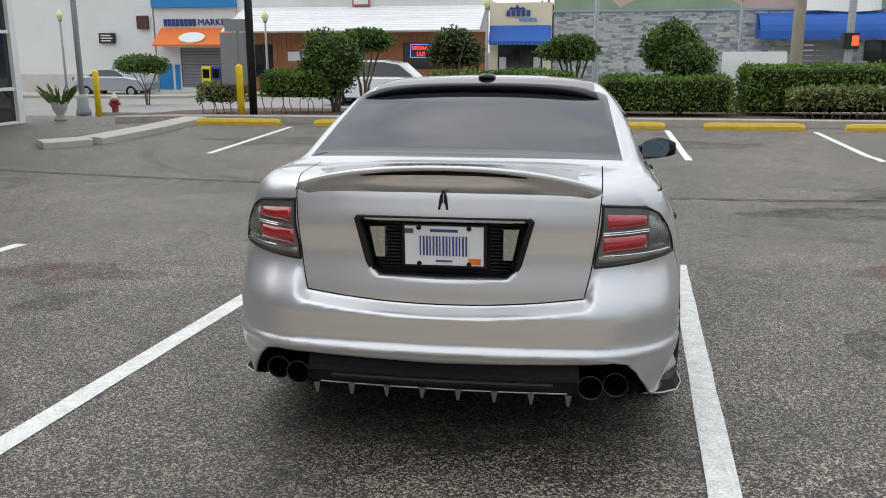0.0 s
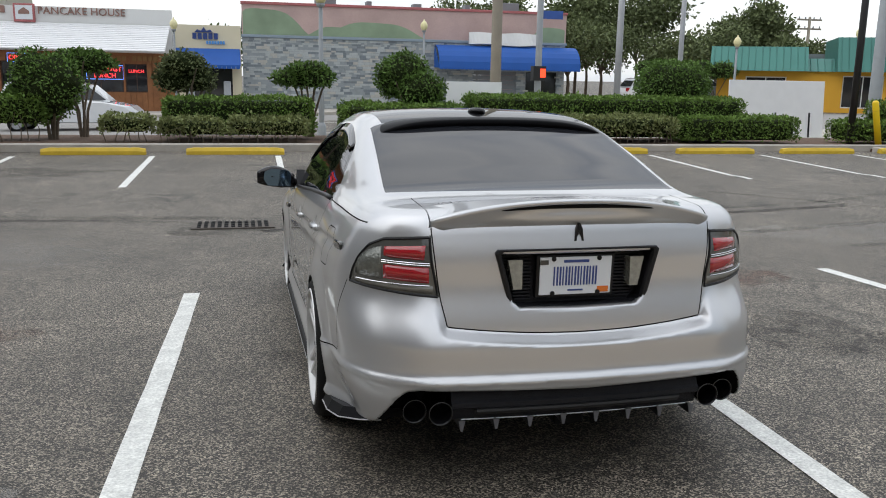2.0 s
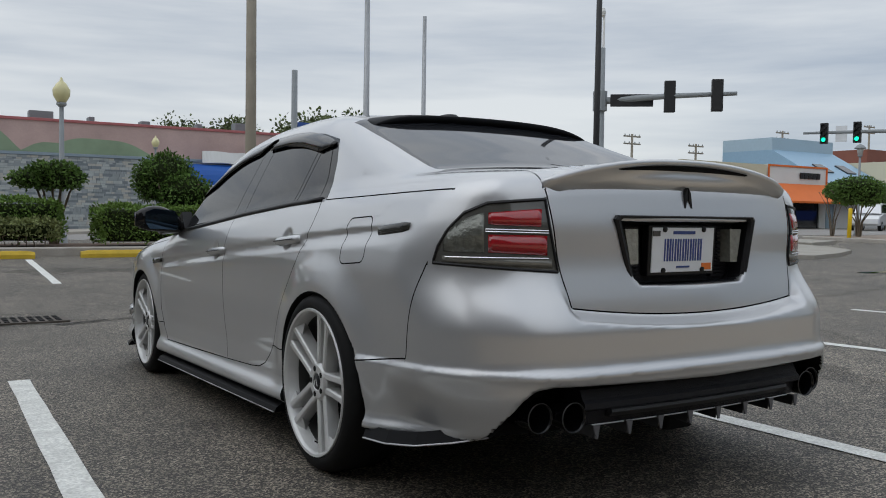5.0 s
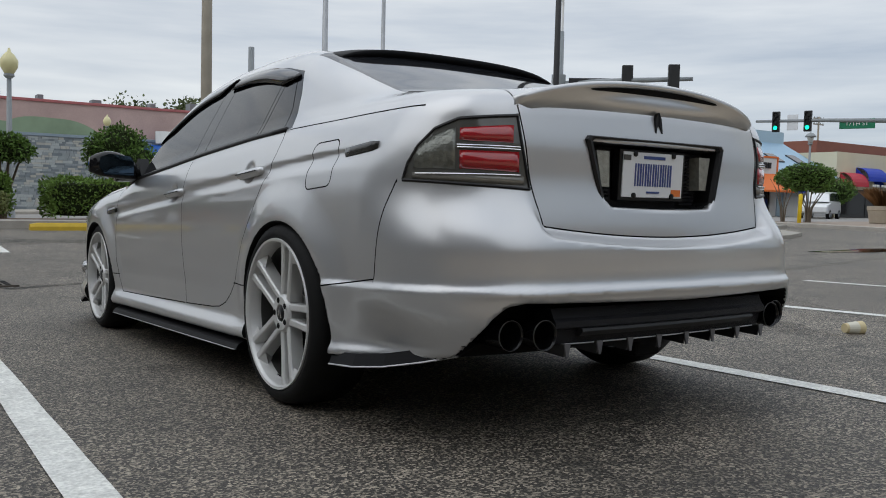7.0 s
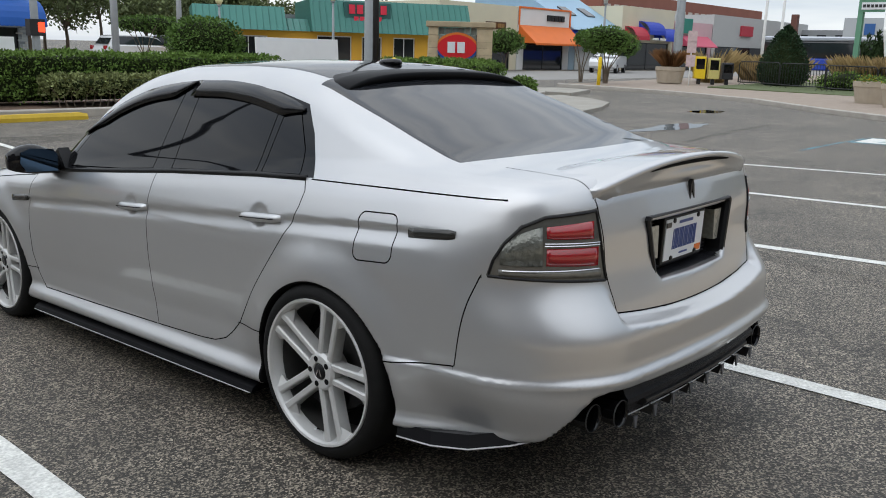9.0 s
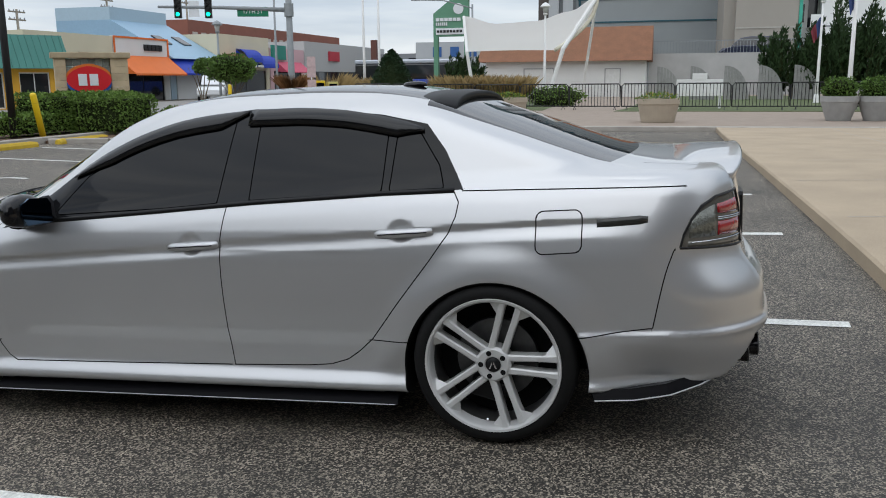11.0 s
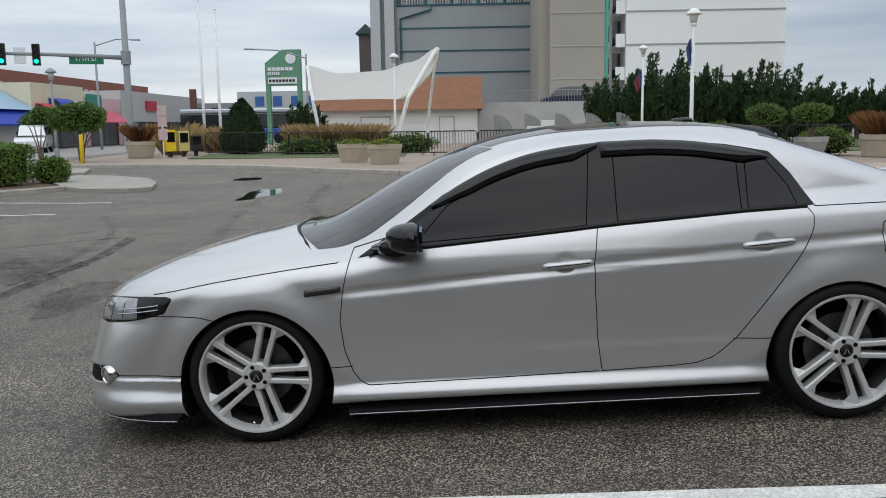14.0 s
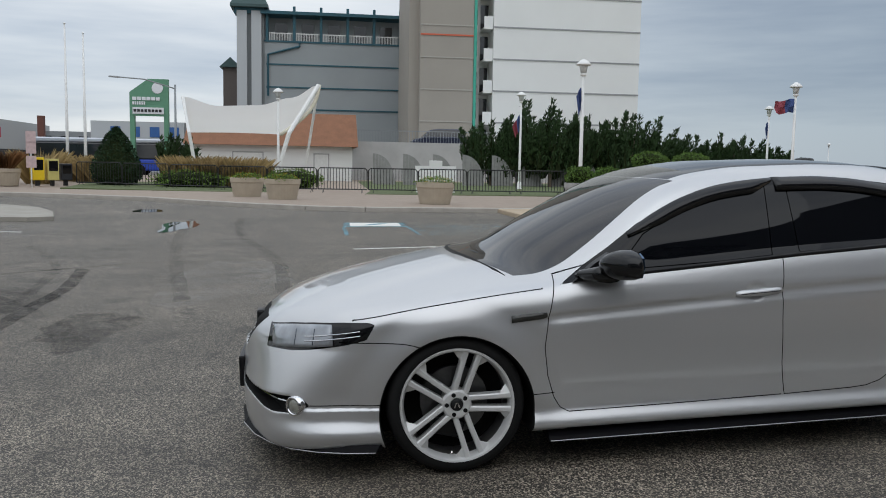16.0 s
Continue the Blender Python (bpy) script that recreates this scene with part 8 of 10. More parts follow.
bars_for_words(market, -24.9, -22.75, 3.05, 3.48, FY, NAVY, (8,))
text_mesh("sign_letters", "MARKET", 0.56, NAVY, market, pose(-21.6, FY - 0.05, 3.26), 0.04)
awning(market, -25.1, -20.4, 2.95, 1.85, 1.3, AWN_ORANGE, valance=0.1)
bm = bmesh.new()
lathe(bm, ((0.85, 0), (0.8, 0.03), (0, 0.04)), 24, Matrix.Translation((-22.7, FY - 0.95, 2.36)) @ pose(0, 0, 0, 48, 0, 0) @ Matrix.Diagonal((1, 0.5, 1, 1)))
part("awning_mark", bm, STUCCO_W, market, "oval white mark")
bm = bmesh.new()
for k in range(12):
    box(bm, -23.9, -20.95, FY + 0.03, FY + 0.07, BZ + 0.1 + 0.2 * k, BZ + 0.28 + 0.2 * k)
part("roller_shutter", bm, SHUTTER, market)
for x0 in (-25.45, -24.35, -20.85):
    bm = bmesh.new()
    box(bm, x0, x0 + (0.9 if x0 == -25.45 else 0.3), FY - 0.06, FY - 0.004, BZ, 0.75)
    part("blue_dado", bm, mat("band_blue", (0.02, 0.22, 0.52)), market)

# pancake house
cabin = thing("pancake_house", "log-cabin style restaurant with a white sloped canopy", "building")
holes = ((-16.1, -14.2, 0.0, 1.95), (-13.75, -12.1, BZ, 2.05), (-9.9, -7.5, 0.45, 2.0), (-7.4, -6.2, 0.45, 2.0), (-19.2, -17.9, 0.0, 1.95))
bm = bmesh.new()
wall_with_holes(bm, -20.1, -4.8, BZ - 0.5, 2.6, holes, FY, FY + 0.3)
part("front_wall", bm, WOOD, cabin)
bm = bmesh.new()
box(bm, -20.1, -4.8, FY + 0.001, FY + 0.4, 2.6, 4.95)
box(bm, -20.1, -4.8, FY + 0.4, FY + 12, 4.3, 4.5)
part("parapet", bm, STUCCO_W, cabin)
for i in range(51):
    x = -20.05 + i * 0.3
    hit = [q for q in holes if q[0] < x + 0.15 < q[1]]
    for z0, z1 in (((BZ, hit[0][2]), (hit[0][3], 2.55)) if hit else ((BZ, 2.55),)):
        if z1 - z0 > 0.1:
            bm = bmesh.new()
            box(bm, x + 0.01, x + 0.29, FY - 0.035, FY - 0.003, z0, z1, None, 0.01)
            part("wall_board", bm, WOOD, cabin)
for h in holes:
    window(cabin, *h, FY, mat("brown_frame", (0.05, 0.025, 0.015), 0.5), bars=1)
for k in range(14):
    t0, t1 = k / 14, (k + 1) / 14
    bm = bmesh.new()
    za, zb = 4.1 - 1.42 * t0, 4.1 - 1.42 * t1
    ya, yb = FY - 0.05 - 1.7 * t0, FY - 0.05 - 1.7 * t1
    xa, xb = 0.9 * t0, 0.9 * t1
    v = [bm.verts.new(p) for p in ((-19.6 - xa, ya, za), (-4.9 - 0.2 * t0, ya, za), (-4.9 - 0.2 * t1, yb, zb + 0.03), (-19.6 - xb, yb, zb + 0.03), (-19.6 - xa, ya, za - 0.04), (-4.9 - 0.2 * t0, ya, za - 0.04), (-4.9 - 0.2 * t1, yb, zb - 0.02), (-19.6 - xb, yb, zb - 0.02))]
    for q in ((0, 1, 2, 3), (7, 6, 5, 4), (3, 2, 6, 7), (0, 3, 7, 4), (1, 5, 6, 2)):
        bm.faces.new([v[i] for i in q])
    bmesh.ops.recalc_face_normals(bm, faces=bm.faces)
    part("roof_course", bm, SHINGLE_W, cabin)
bars_for_words(cabin, -15.9, -13.25, 4.55, 4.92, FY - 0.003, RUST_LETTER, (3, 5))
text_mesh("sign_letters", "PANCAKE HOUSE", 0.56, RUST_LETTER, cabin, pose(-9.45, FY - 0.06, 4.71), 0.04)
bm = bmesh.new()
box(bm, -12.85, -11.8, FY - 0.2, FY - 0.003, 4.1, 5.05, None, 0.02)
part("logo_box", bm, CAP_RED, cabin, "red framed sign box")
bm = bmesh.new()
box(bm, -12.75, -11.9, FY - 0.215, FY - 0.2, 4.22, 4.95)
part("logo_face", bm, PLATE_WHITE, cabin)
bm = bmesh.new()
prism(bm, ((-12.6, 4.5), (-12.05, 4.5), (-12.05, 4.65), (-12.32, 4.85), (-12.6, 4.65)), FY - 0.225, FY - 0.216, "y")
part("logo_house", bm, RUST_LETTER, cabin)
text_mesh("menu_letters", "WAFFLES  & OMELETTES", 0.34, GOLD, cabin, pose(-16.6, FY - 0.04, 2.28), 0.01)
bars_for_words(cabin, -10.9, -5.6, 2.17, 2.42, FY - 0.036, GOLD, (5, 7, 5))
for body, x, z, s in (("OPEN", -12.86, 2.22, 0.33), ("BREAKFAST", -15.15, 1.62, 0.34), ("BREAKFAST", -8.45, 1.68, 0.34), ("LUNCH", -8.45, 1.34, 0.34), ("SPECIALS", -15.15, 1.32, 0.24), ("LUNCH", -6.8, 1.60, 0.24)):
    text_mesh("neon_letters", body, s, NEON_RED if body != "SPECIALS" else PLATE_WHITE, cabin, pose(x, FY - 0.06, z), 0.012, "red neon letters")
for x0, x1, z0, z1 in ((-13.35, -12.35, 2.0, 2.45), (-16.05, -14.25, 1.2, 1.85), (-9.4, -7.5, 1.15, 1.9)):
    bm = bmesh.new()
    tube(bm, [(x, FY - 0.06, z) for x, z in ((x0, z0), (x1, z0), (x1, z1), (x0, z1), (x0, z0))], 0.022, 6)
    part("neon_frame", bm, NEON_BLUE, cabin, "blue neon frame")
for x0, z0, w, h in ((-17.0, 0.95, 0.8, 0.55), (-14.9, 0.35, 0.7, 0.5)):
    bm = bmesh.new()
    box(bm, x0, x0 + w, FY - 0.06, FY - 0.037, z0, z0 + h)
    part("menu_card", bm, PLATE_WHITE, cabin)

# small fashion shop
fashion = shop("fashion_shop", "narrow cream shop with a bright blue awning", -4.7, -1.08, 4.22, ((-4.2, -1.6, BZ, 1.85),), STUCCO_C)
awning(fashion, -4.65, -1.15, 2.94, 1.82, 0.9, AWN_BLUE, valance=0.22)
bars_for_words(fashion, -3.75, -2.3, 3.45, 3.78, FY, NAVY, (5,))
bars_for_words(fashion, -3.0, -1.95, 3.18, 3.36, FY, mat("sky_letters", (0.10, 0.30, 0.65), 0.5), (7,))
bm = bmesh.new()
prism(bm, ((-3.6, 3.82), (-2.6, 3.82), (-2.75, 3.98), (-2.95, 3.9), (-3.1, 4.1), (-3.25, 3.9), (-3.45, 3.98)), FY - 0.06, FY - 0.004, "y")
part("crown_mark", bm, NAVY, fashion)
for x0 in (-4.1, -2.1):
    bm = bmesh.new()
    box(bm, x0, x0 + 0.4, FY - 0.3, FY + 0.05, BZ, BZ + 1.9, None, 0.05)
    part("clothes_rack", bm, mat("pale_cloth", (0.4, 0.42, 0.45), 0.8), fashion)

# stone-clad building with a faded mural
stone = thing("stone_building", "long grey stone-clad building with a faded pink upper wall", "building")
bm = bmesh.new()
wall_with_holes(bm, -1.0, 18.5, BZ - 0.5, 3.62, ((12.6, 15.4, BZ, 2.0), (16.0, 18.0, BZ, 2.0)), FY, FY + 0.3)
part("front_wall", bm, STONE_MATS[1], stone)
bm = bmesh.new()
box(bm, -1.0, 18.5, FY - 0.02, FY + 0.35, 3.78, 5.45)
part("upper_wall", bm, PINK, stone)
bm = bmesh.new()
box(bm, 18.2, 18.5, FY + 0.36, FY + 18, BZ, 5.45)
part("side_wall", bm, PINK, stone)
bm = bmesh.new()
box(bm, -1.0, 18.2, FY + 0.36, FY + 18, 4.9, 5.1)
part("flat_roof", bm, SHUTTER, stone)
bm = bmesh.new()
box(bm, -1.05, 18.55, FY - 0.12, FY + 0.34, 3.62, 3.78, None, 0.02)
part("coping", bm, SLATE_BLUE, stone)
bm = bmesh.new()
box(bm, -1.05, 18.55, FY - 0.1, FY + 0.4, 5.45, 5.6, None, 0.02)
part("parapet_cap", bm, CAP_RED, stone)
for hk, (hx, hw, hh) in enumerate(((0.2, 2.6, 1.6), (6.6, 3.0, 0.95), (4.4, 1.8, 0.6), (17.6, 1.6, 1.0))):
    bm = bmesh.new()
    pts = [(hx - hw + 2 * hw * t, 3.79 + hh * max(0, (1 - (2 * t - 1) ** 2)) ** 1.2 * (1 + 0.12 * math.sin(9 * t))) for t in np.linspace(0, 1, 17)]
    pts = [(min(18.4, max(-0.95, a)), min(5.4, b)) for a, b in pts]
    prism(bm, pts, FY - 0.028 - 0.005 * hk, FY - 0.021, "y")
    part("mural_hill", bm, MURAL, stone)
for x, w, h in ((3.2, 1.2, 0.45), (9.0, 0.5, 0.25), (14.5, 1.1, 0.5), (6.2, 0.3, 0.3), (12.2, 0.3, 0.3)):
    bm = bmesh.new()
    box(bm, x, x + w, FY + 0.6, FY + 1.4, 5.0, 5.6 + h, None, 0.02)
    part("roof_unit", bm, SHUTTER, stone)
bm = [bmesh.new() for _ in range(4)]
z = BZ
row = 0
while z < 3.58:
    hh = random.choice((0.10, 0.13, 0.16))
    x = -0.98 - random.uniform(0, 0.3)
    while x < 18.45:
        w = random.choice((0.18, 0.28, 0.38, 0.5))
        a, b = max(x, -0.98), min(x + w, 18.45)
        if b - a > 0.1 and not (12.6 < (a + b) / 2 < 15.4 and z < 2.0) and not (16.0 < (a + b) / 2 < 18.0 and z < 2.0):
            d = random.uniform(0.03, 0.07)
            box(bm[random.choice((0, 0, 1, 1, 2, 3))], a + 0.008, b - 0.008, FY - d, FY - 0.001, z + 0.006, min(z + hh, 3.61) - 0.006)
        x += w
    z += hh
for k in range(4):
    tagged(part("stone_cladding", bm[k], STONE_MATS[k], stone), kind="stuff")
awning(stone, 10.2, 19.0, 3.5, 2.05, 1.4, AWN_BLUE, valance=0.12, curve=1.0)
bm = bmesh.new()
for k in range(10):
    box(bm, 12.62, 15.38, FY + 0.05, FY + 0.1, BZ + 0.28 * k, BZ + 0.26 + 0.28 * k)
part("roller_shutter", bm, SHUTTER, stone)
window(stone, 16.0, 18.0, BZ, 2.0, FY)
bm = bmesh.new()
rows = [[(12.2 + 4.3 * t, FY - 0.45 + 0.05 * math.sin(t * 17), 4.25 + 0.03 * math.sin(t * 11)), (12.2 + 4.3 * t, FY - 0.6 + 0.06 * math.sin(t * 13 + 1), 3.55 + 0.05 * math.sin(t * 7)), (12.2 + 4.3 * t, FY - 0.40, 3.55), (12.2 + 4.3 * t, FY - 0.40, 4.2)] for t in np.linspace(0, 1, 20)]
loft(bm, rows)
part("banner", bm, STUCCO_W, stone, "white cloth banner")

# beach houses over the roofs
for x0, x1, z1, dep in ((-34, -24, 9.2, 62), (-23.5, -16.5, 8.9, 60)):
    h = thing("beach_house", "beige beach house with white balconies", "house")
    bm = bmesh.new()
    box(bm, x0, x1, dep, dep + 8, BZ, z1)
    part("wall", bm, mat("beige_siding", (0.42, 0.40, 0.33), 0.8, 0.0, 0.08, 1.0), h)
    bm = bmesh.new()
    prism(bm, ((x0 - 0.5, z1), (x1 + 0.5, z1), ((x0 + x1) / 2, z1 + 2.2)), dep - 0.5, dep + 8.5, "y")
    part("roof", bm, mat("terracotta_roof", (0.36, 0.17, 0.09), 0.8, 0.0, 0.2, 2.0), h)
    for zf in (5.9, 8.4):
        b = new("balcony")
        b.parent = h
        bm = bmesh.new()
        box(bm, x0 + 0.5, x1 - 0.5, dep - 1.4, dep - 0.01, zf - 0.35, zf - 0.12)
        part("slab", bm, STUCCO_W, b)
        bm = bmesh.new()
        box(bm, x0 + 0.5, x1 - 0.5, dep - 1.42, dep - 1.36, zf + 0.6, zf + 0.68)
        for i in range(int((x1 - x0 - 1) / 0.2)):
            box(bm, x0 + 0.5 + i * 0.2, x0 + 0.55 + i * 0.2, dep - 1.42, dep - 1.37, zf - 0.12, zf + 0.6)
        part("railing", bm, STUCCO_W, b)
    for i in range(3):
        c = x0 + (x1 - x0) * (i + 0.5) / 3
        for zf in (6.0, 8.5 if z1 > 9 else 6.0):
            bm = bmesh.new()
            box(bm, c - 0.6, c + 0.6, dep - 0.06, dep - 0.01, zf - 0.1, zf + 1.5 if zf < 8 else zf + 0.5)
            part("window", bm, SHADE_GLASS, h)

# diner with the green mansard, facing the crossing
DA, DB = Vector((24.6, 38.4, 0)), Vector((37.6, 30.6, 0))
dl = (DB - DA).length
dm = Matrix.Translation((DA.x, DA.y, -0.05)) @ pose(0, 0, 0, 0, 0, math.degrees(math.atan2(DB.y - DA.y, DB.x - DA.x)))
TEAL = mat("green_metal_roof", (0.045, 0.17, 0.14), 0.45, 0.2, 0.12, 1.0, piece=0.08)
MUSTARD = mat("mustard_wall", (0.72, 0.38, 0.03), 0.7, 0.0, 0.06, 1.0)
diner = thing("pizza_diner", "yellow diner with a green metal mansard roof", "building", dm)
holes = ((9.0, 10.2, 0.0, 2.1), (6.4, 8.4, 0.4, 2.1), (10.9, 12.2, 0.2, 2.1), (13.0, 14.6, 0.2, 2.1), (1.5, 3.6, 0.8, 2.0))
bm = bmesh.new()
wall_with_holes(bm, 0, dl, -0.6, 2.35, holes, 0, 0.3)
box(bm, 0, 0.3, 0.3, 10, -0.6, 2.35)
box(bm, dl - 0.3, dl, 0.3, 10, -0.6, 2.35)
part("wall", bm, MUSTARD, diner)
for h in holes:
    window(diner, *h, 0.0, STUCCO_W)
for x0, x1, z1, yo in ((-0.4, 4.6, 3.6, 0.0), (4.6, 6.0, 3.0, 0.5), (6.0, 11.6, 4.1, -0.2), (11.6, dl + 0.4, 4.1, 0.0)):
    bm = bmesh.new()
    prism(bm, ((-0.75 + yo, 2.3), (0.35 + yo, z1), (6.0, z1), (6.0, 2.3)), x0, x1 - 0.01, "x")
    part("roof", bm, TEAL, diner)
    n = int((x1 - x0) / 0.35)
    for i in range(n):
        xx = x0 + (i + 0.5) * (x1 - x0) / n
        bm = bmesh.new()
        tube(bm, ((xx, -0.77 + yo, 2.3), (xx, 0.33 + yo, z1 + 0.01)), 0.022, 4)
        part("roof_seam", bm, TEAL, diner)
bm = bmesh.new()
box(bm, 7.9, 10.6, -0.45, 0.1, 2.65, 4.0, None, 0.03)
part("sign_box", bm, mat("sign_teal", (0.02, 0.09, 0.08), 0.5), diner)
bars_for_words(diner, 8.1, 10.4, 3.35, 3.85, -0.46, mat("sign_red_paint", (0.62, 0.02, 0.05), 0.5), (5,))
bars_for_words(diner, 8.4, 10.1, 2.75, 3.2, -0.46, mat("sign_red_paint", (0.62, 0.02, 0.05), 0.5), (5,))
bm = bmesh.new()
box(bm, 0, dl, 6.0, 12, 2.3, 3.4)
part("rear_roof", bm, SHUTTER, diner)

# ice-cream sign pier
PIER = mat("buff_stone_block", (0.46, 0.37, 0.24), 0.85, 0.0, 0.3, 4.0, 0.4, 30.0, piece=0.15)
pa, pb = Vector((17.9, 15.35, 0)), Vector((19.25, 13.8, 0))
pm = Matrix.Translation((pa.x, pa.y, ground_z(18.5, 14.6) + 0.05)) @ pose(0, 0, 0, 0, 0, math.degrees(math.atan2(pb.y - pa.y, pb.x - pa.x)))
pier = thing("sign_pier", "buff stone pier with glass blocks and a red oval sign", "sign", pm)
for x0, x1, z0, z1 in ((0.0, 0.32, 0, 2.05), (1.55, 2.05, 0, 2.05), (0.32, 1.55, 0, 0.5)):
    zz = z0
    k = 0
    while zz < z1 - 0.01:
        ze = min(z1, zz + 0.2)
        n = max(1, int((x1 - x0) / 0.28))
        for i in range(n):
            bm = bmesh.new()
            box(bm, x0 + (x1 - x0) * i / n + 0.004, x0 + (x1 - x0) * (i + 1) / n - 0.004, -random.uniform(0, 0.02), 0.4, zz + 0.003, ze - 0.003)
            part("stone_block", bm, PIER, pier)
        zz = ze
bm = bmesh.new()
box(bm, -0.08, 2.13, -0.08, 0.48, 2.05, 2.22, None, 0.02)
part("pier_cap", bm, PIER, pier)
for i in range(6):
    for j in range(7):
        bm = bmesh.new()
        box(bm, 0.325 + i * 0.204, 0.52 + i * 0.204, 0.12, 0.26, 0.505 + j * 0.22, 0.715 + j * 0.22, None, 0.012)
        part("glass_block", bm, mat("glass_block", (0.28, 0.31, 0.28), 0.12, 0.0, 0.4, 12.0, 0.4, 14.0, piece=0.2), pier)
for dz, c, r, y in ((0.05, (0.62, 0.16, 0.02), 0.0, 0.0), (-0.05, (0.02, 0.10, 0.42), 0.0, 0.002), (0.0, (0.60, 0.012, 0.02), 1, -0.02)):
    bm = bmesh.new()
    pts = [(0.92 + 0.62 * math.copysign(abs(math.cos(a)) ** 1.25, math.cos(a)), 1.42 + dz * 2.2 + (0.40 if r else 0.36) * math.sin(a)) for a in np.linspace(0, 2 * math.pi, 40, endpoint=False)]
    prism(bm, pts, -0.10 + y, -0.03 + y, "y")
    part("sign_shape", bm, mat("oval_%d" % int(1000 * c[1]), c, 0.4, 0.0, 0.05), pier)
for i in range(2):
    bm = bmesh.new()
    box(bm, 0.62 + 0.31 * i, 0.86 + 0.31 * i, -0.135, -0.121, 1.25, 1.59, None, 0.004)
    part("sign_bar", bm, PLATE_WHITE, pier)


# row of shops beyond the crossing
def front(name, label, x0, x1, top, m, y=36.0, base=-0.1):
    return shop(name, label, x0, x1, top, ((x0 + 0.8, x1 - 0.8, base + 0.1, base + 2.6),), m, 10.0, y, base)


a = front("shop", "cream shop with dark display windows", 41.5, 50.3, 4.7, STUCCO_C)
bm = bmesh.new()
box(bm, 46.5, 48.8, 35.9, 35.99, 3.0, 3.5)
part("sign_box", bm, mat("sign_brown", (0.10, 0.04, 0.015), 0.5), a)
bars_for_words(a, 46.8, 48.5, 3.1, 3.38, 35.89, GOLD, (4, 4))
a = front("shop", "white shop with an orange awning", 50.4, 57.4, 4.75, STUCCO_W)
awning(a, 50.5, 57.3, 3.4, 1.95, 1.6, AWN_ORANGE, 36.0, 0.15)
bm = bmesh.new()
for b in ((50.4, 57.4, 4.62, 4.75), (50.4, 50.55, 3.4, 4.62), (57.25, 57.4, 3.4, 4.62)):
    box(bm, b[0], b[1], 35.93, 35.99, b[2], b[3])
part("orange_trim", bm, AWN_ORANGE, a)
bars_for_words(a, 54.0, 56.5, 3.8, 4.25, 35.97, POLE_BLACK, (5,))
a = front("shop", "pale blue shop with a sloping metal roof and blue awning", 57.5, 65.4, 3.4, mat("pale_blue_wall", (0.40, 0.52, 0.60), 0.7, 0.0, 0.08))
bm = bmesh.new()
prism(bm, ((35.5, 3.3), (41.0, 6.4), (46.0, 6.4), (46.0, 3.3)), 57.4, 65.5, "x")
part("roof", bm, mat("pale_blue_roof", (0.30, 0.45, 0.58), 0.5, 0.2, 0.08), a)
for x in (59.5, 62.5):
    bm = bmesh.new()
    box(bm, x, x + 1.2, -0.7, 0.7, -0.05, 0.08, Matrix.Translation((0, 38.2, 4.85)) @ pose(0, 0, 0, 29.5, 0, 0), 0.02)
    part("skylight", bm, SHADE_GLASS, a)
bm = bmesh.new()
box(bm, 57.4, 65.5, 41.0, 46, 6.4, 7.4)
part("attic", bm, mat("pale_blue_wall", (0.40, 0.52, 0.60)), a)
awning(a, 57.6, 65.3, 3.3, 2.0, 1.4, mat("royal_awning", (0.01, 0.04, 0.40), 0.6), 36.0, 0.15)
bm = bmesh.new()
box(bm, 58.3, 64.6, 35.9, 35.98, 0.0, 2.6)
part("white_shutter", bm, STUCCO_W, a)
a = front("shop", "tan shop with a barrel awning in red and blue", 65.6, 75.4, 5.6, STUCCO_C)
for x0, x1, z, m in ((66.2, 68.6, 3.9, AWN_RED), (68.6, 71.6, 4.4, mat("royal_awning", (0.01, 0.04, 0.40))), (71.6, 75.0, 3.9, mat("royal_awning", (0.01, 0.04, 0.40)))):
    awning(a, x0, x1, z, z - 1.2, 1.2, m, 36.0, 0.1, 0.0, 1.0)
bars_for_words(a, 68.9, 71.4, 2.75, 2.95, 34.7, STUCCO_W, (4, 4))
a = front("shop", "colourful gift shops with pink awnings", 75.6, 84.0, 4.7, mat("pale_pink_shop", (0.60, 0.40, 0.42), 0.7, 0.0, 0.2, 0.4))
awning(a, 77, 83, 3.4, 2.3, 1.2, mat("pink_awning", (0.55, 0.08, 0.14), 0.6), 36.0, 0.1)
bm = bmesh.new()
box(bm, 75.8, 79.0, 35.8, 35.98, 3.6, 5.0)
part("sign_box", bm, mat("sign_teal_green", (0.02, 0.22, 0.16), 0.5), a)
a = front("shop", "long pale grey shop block with a small red sign", 84.2, 112.0, 5.7, mat("pale_grey_wall", (0.46, 0.46, 0.45), 0.8, 0.0, 0.1))
bm = bmesh.new()
box(bm, 91, 94.2, 35.8, 35.98, 3.7, 4.8)
part("sign_box", bm, AWN_RED, a)
brick = thing("brick_hotel", "red brick building behind the shops", "building")
bm = bmesh.new()
box(bm, 98, 152, 58, 70, 0, 9.4)
part("wall", bm, mat("red_brick", (0.26, 0.10, 0.07), 0.85, 0.0, 0.15, 0.6, 0.3, 8.0), brick)
for i in range(24):
    bm = bmesh.new()
    box(bm, 99 + i * 2.2, 100.2 + i * 2.2, 57.9, 57.99, 5.9, 7.9)
    part("window", bm, mat("pale_blind", (0.55, 0.50, 0.44), 0.6), brick)

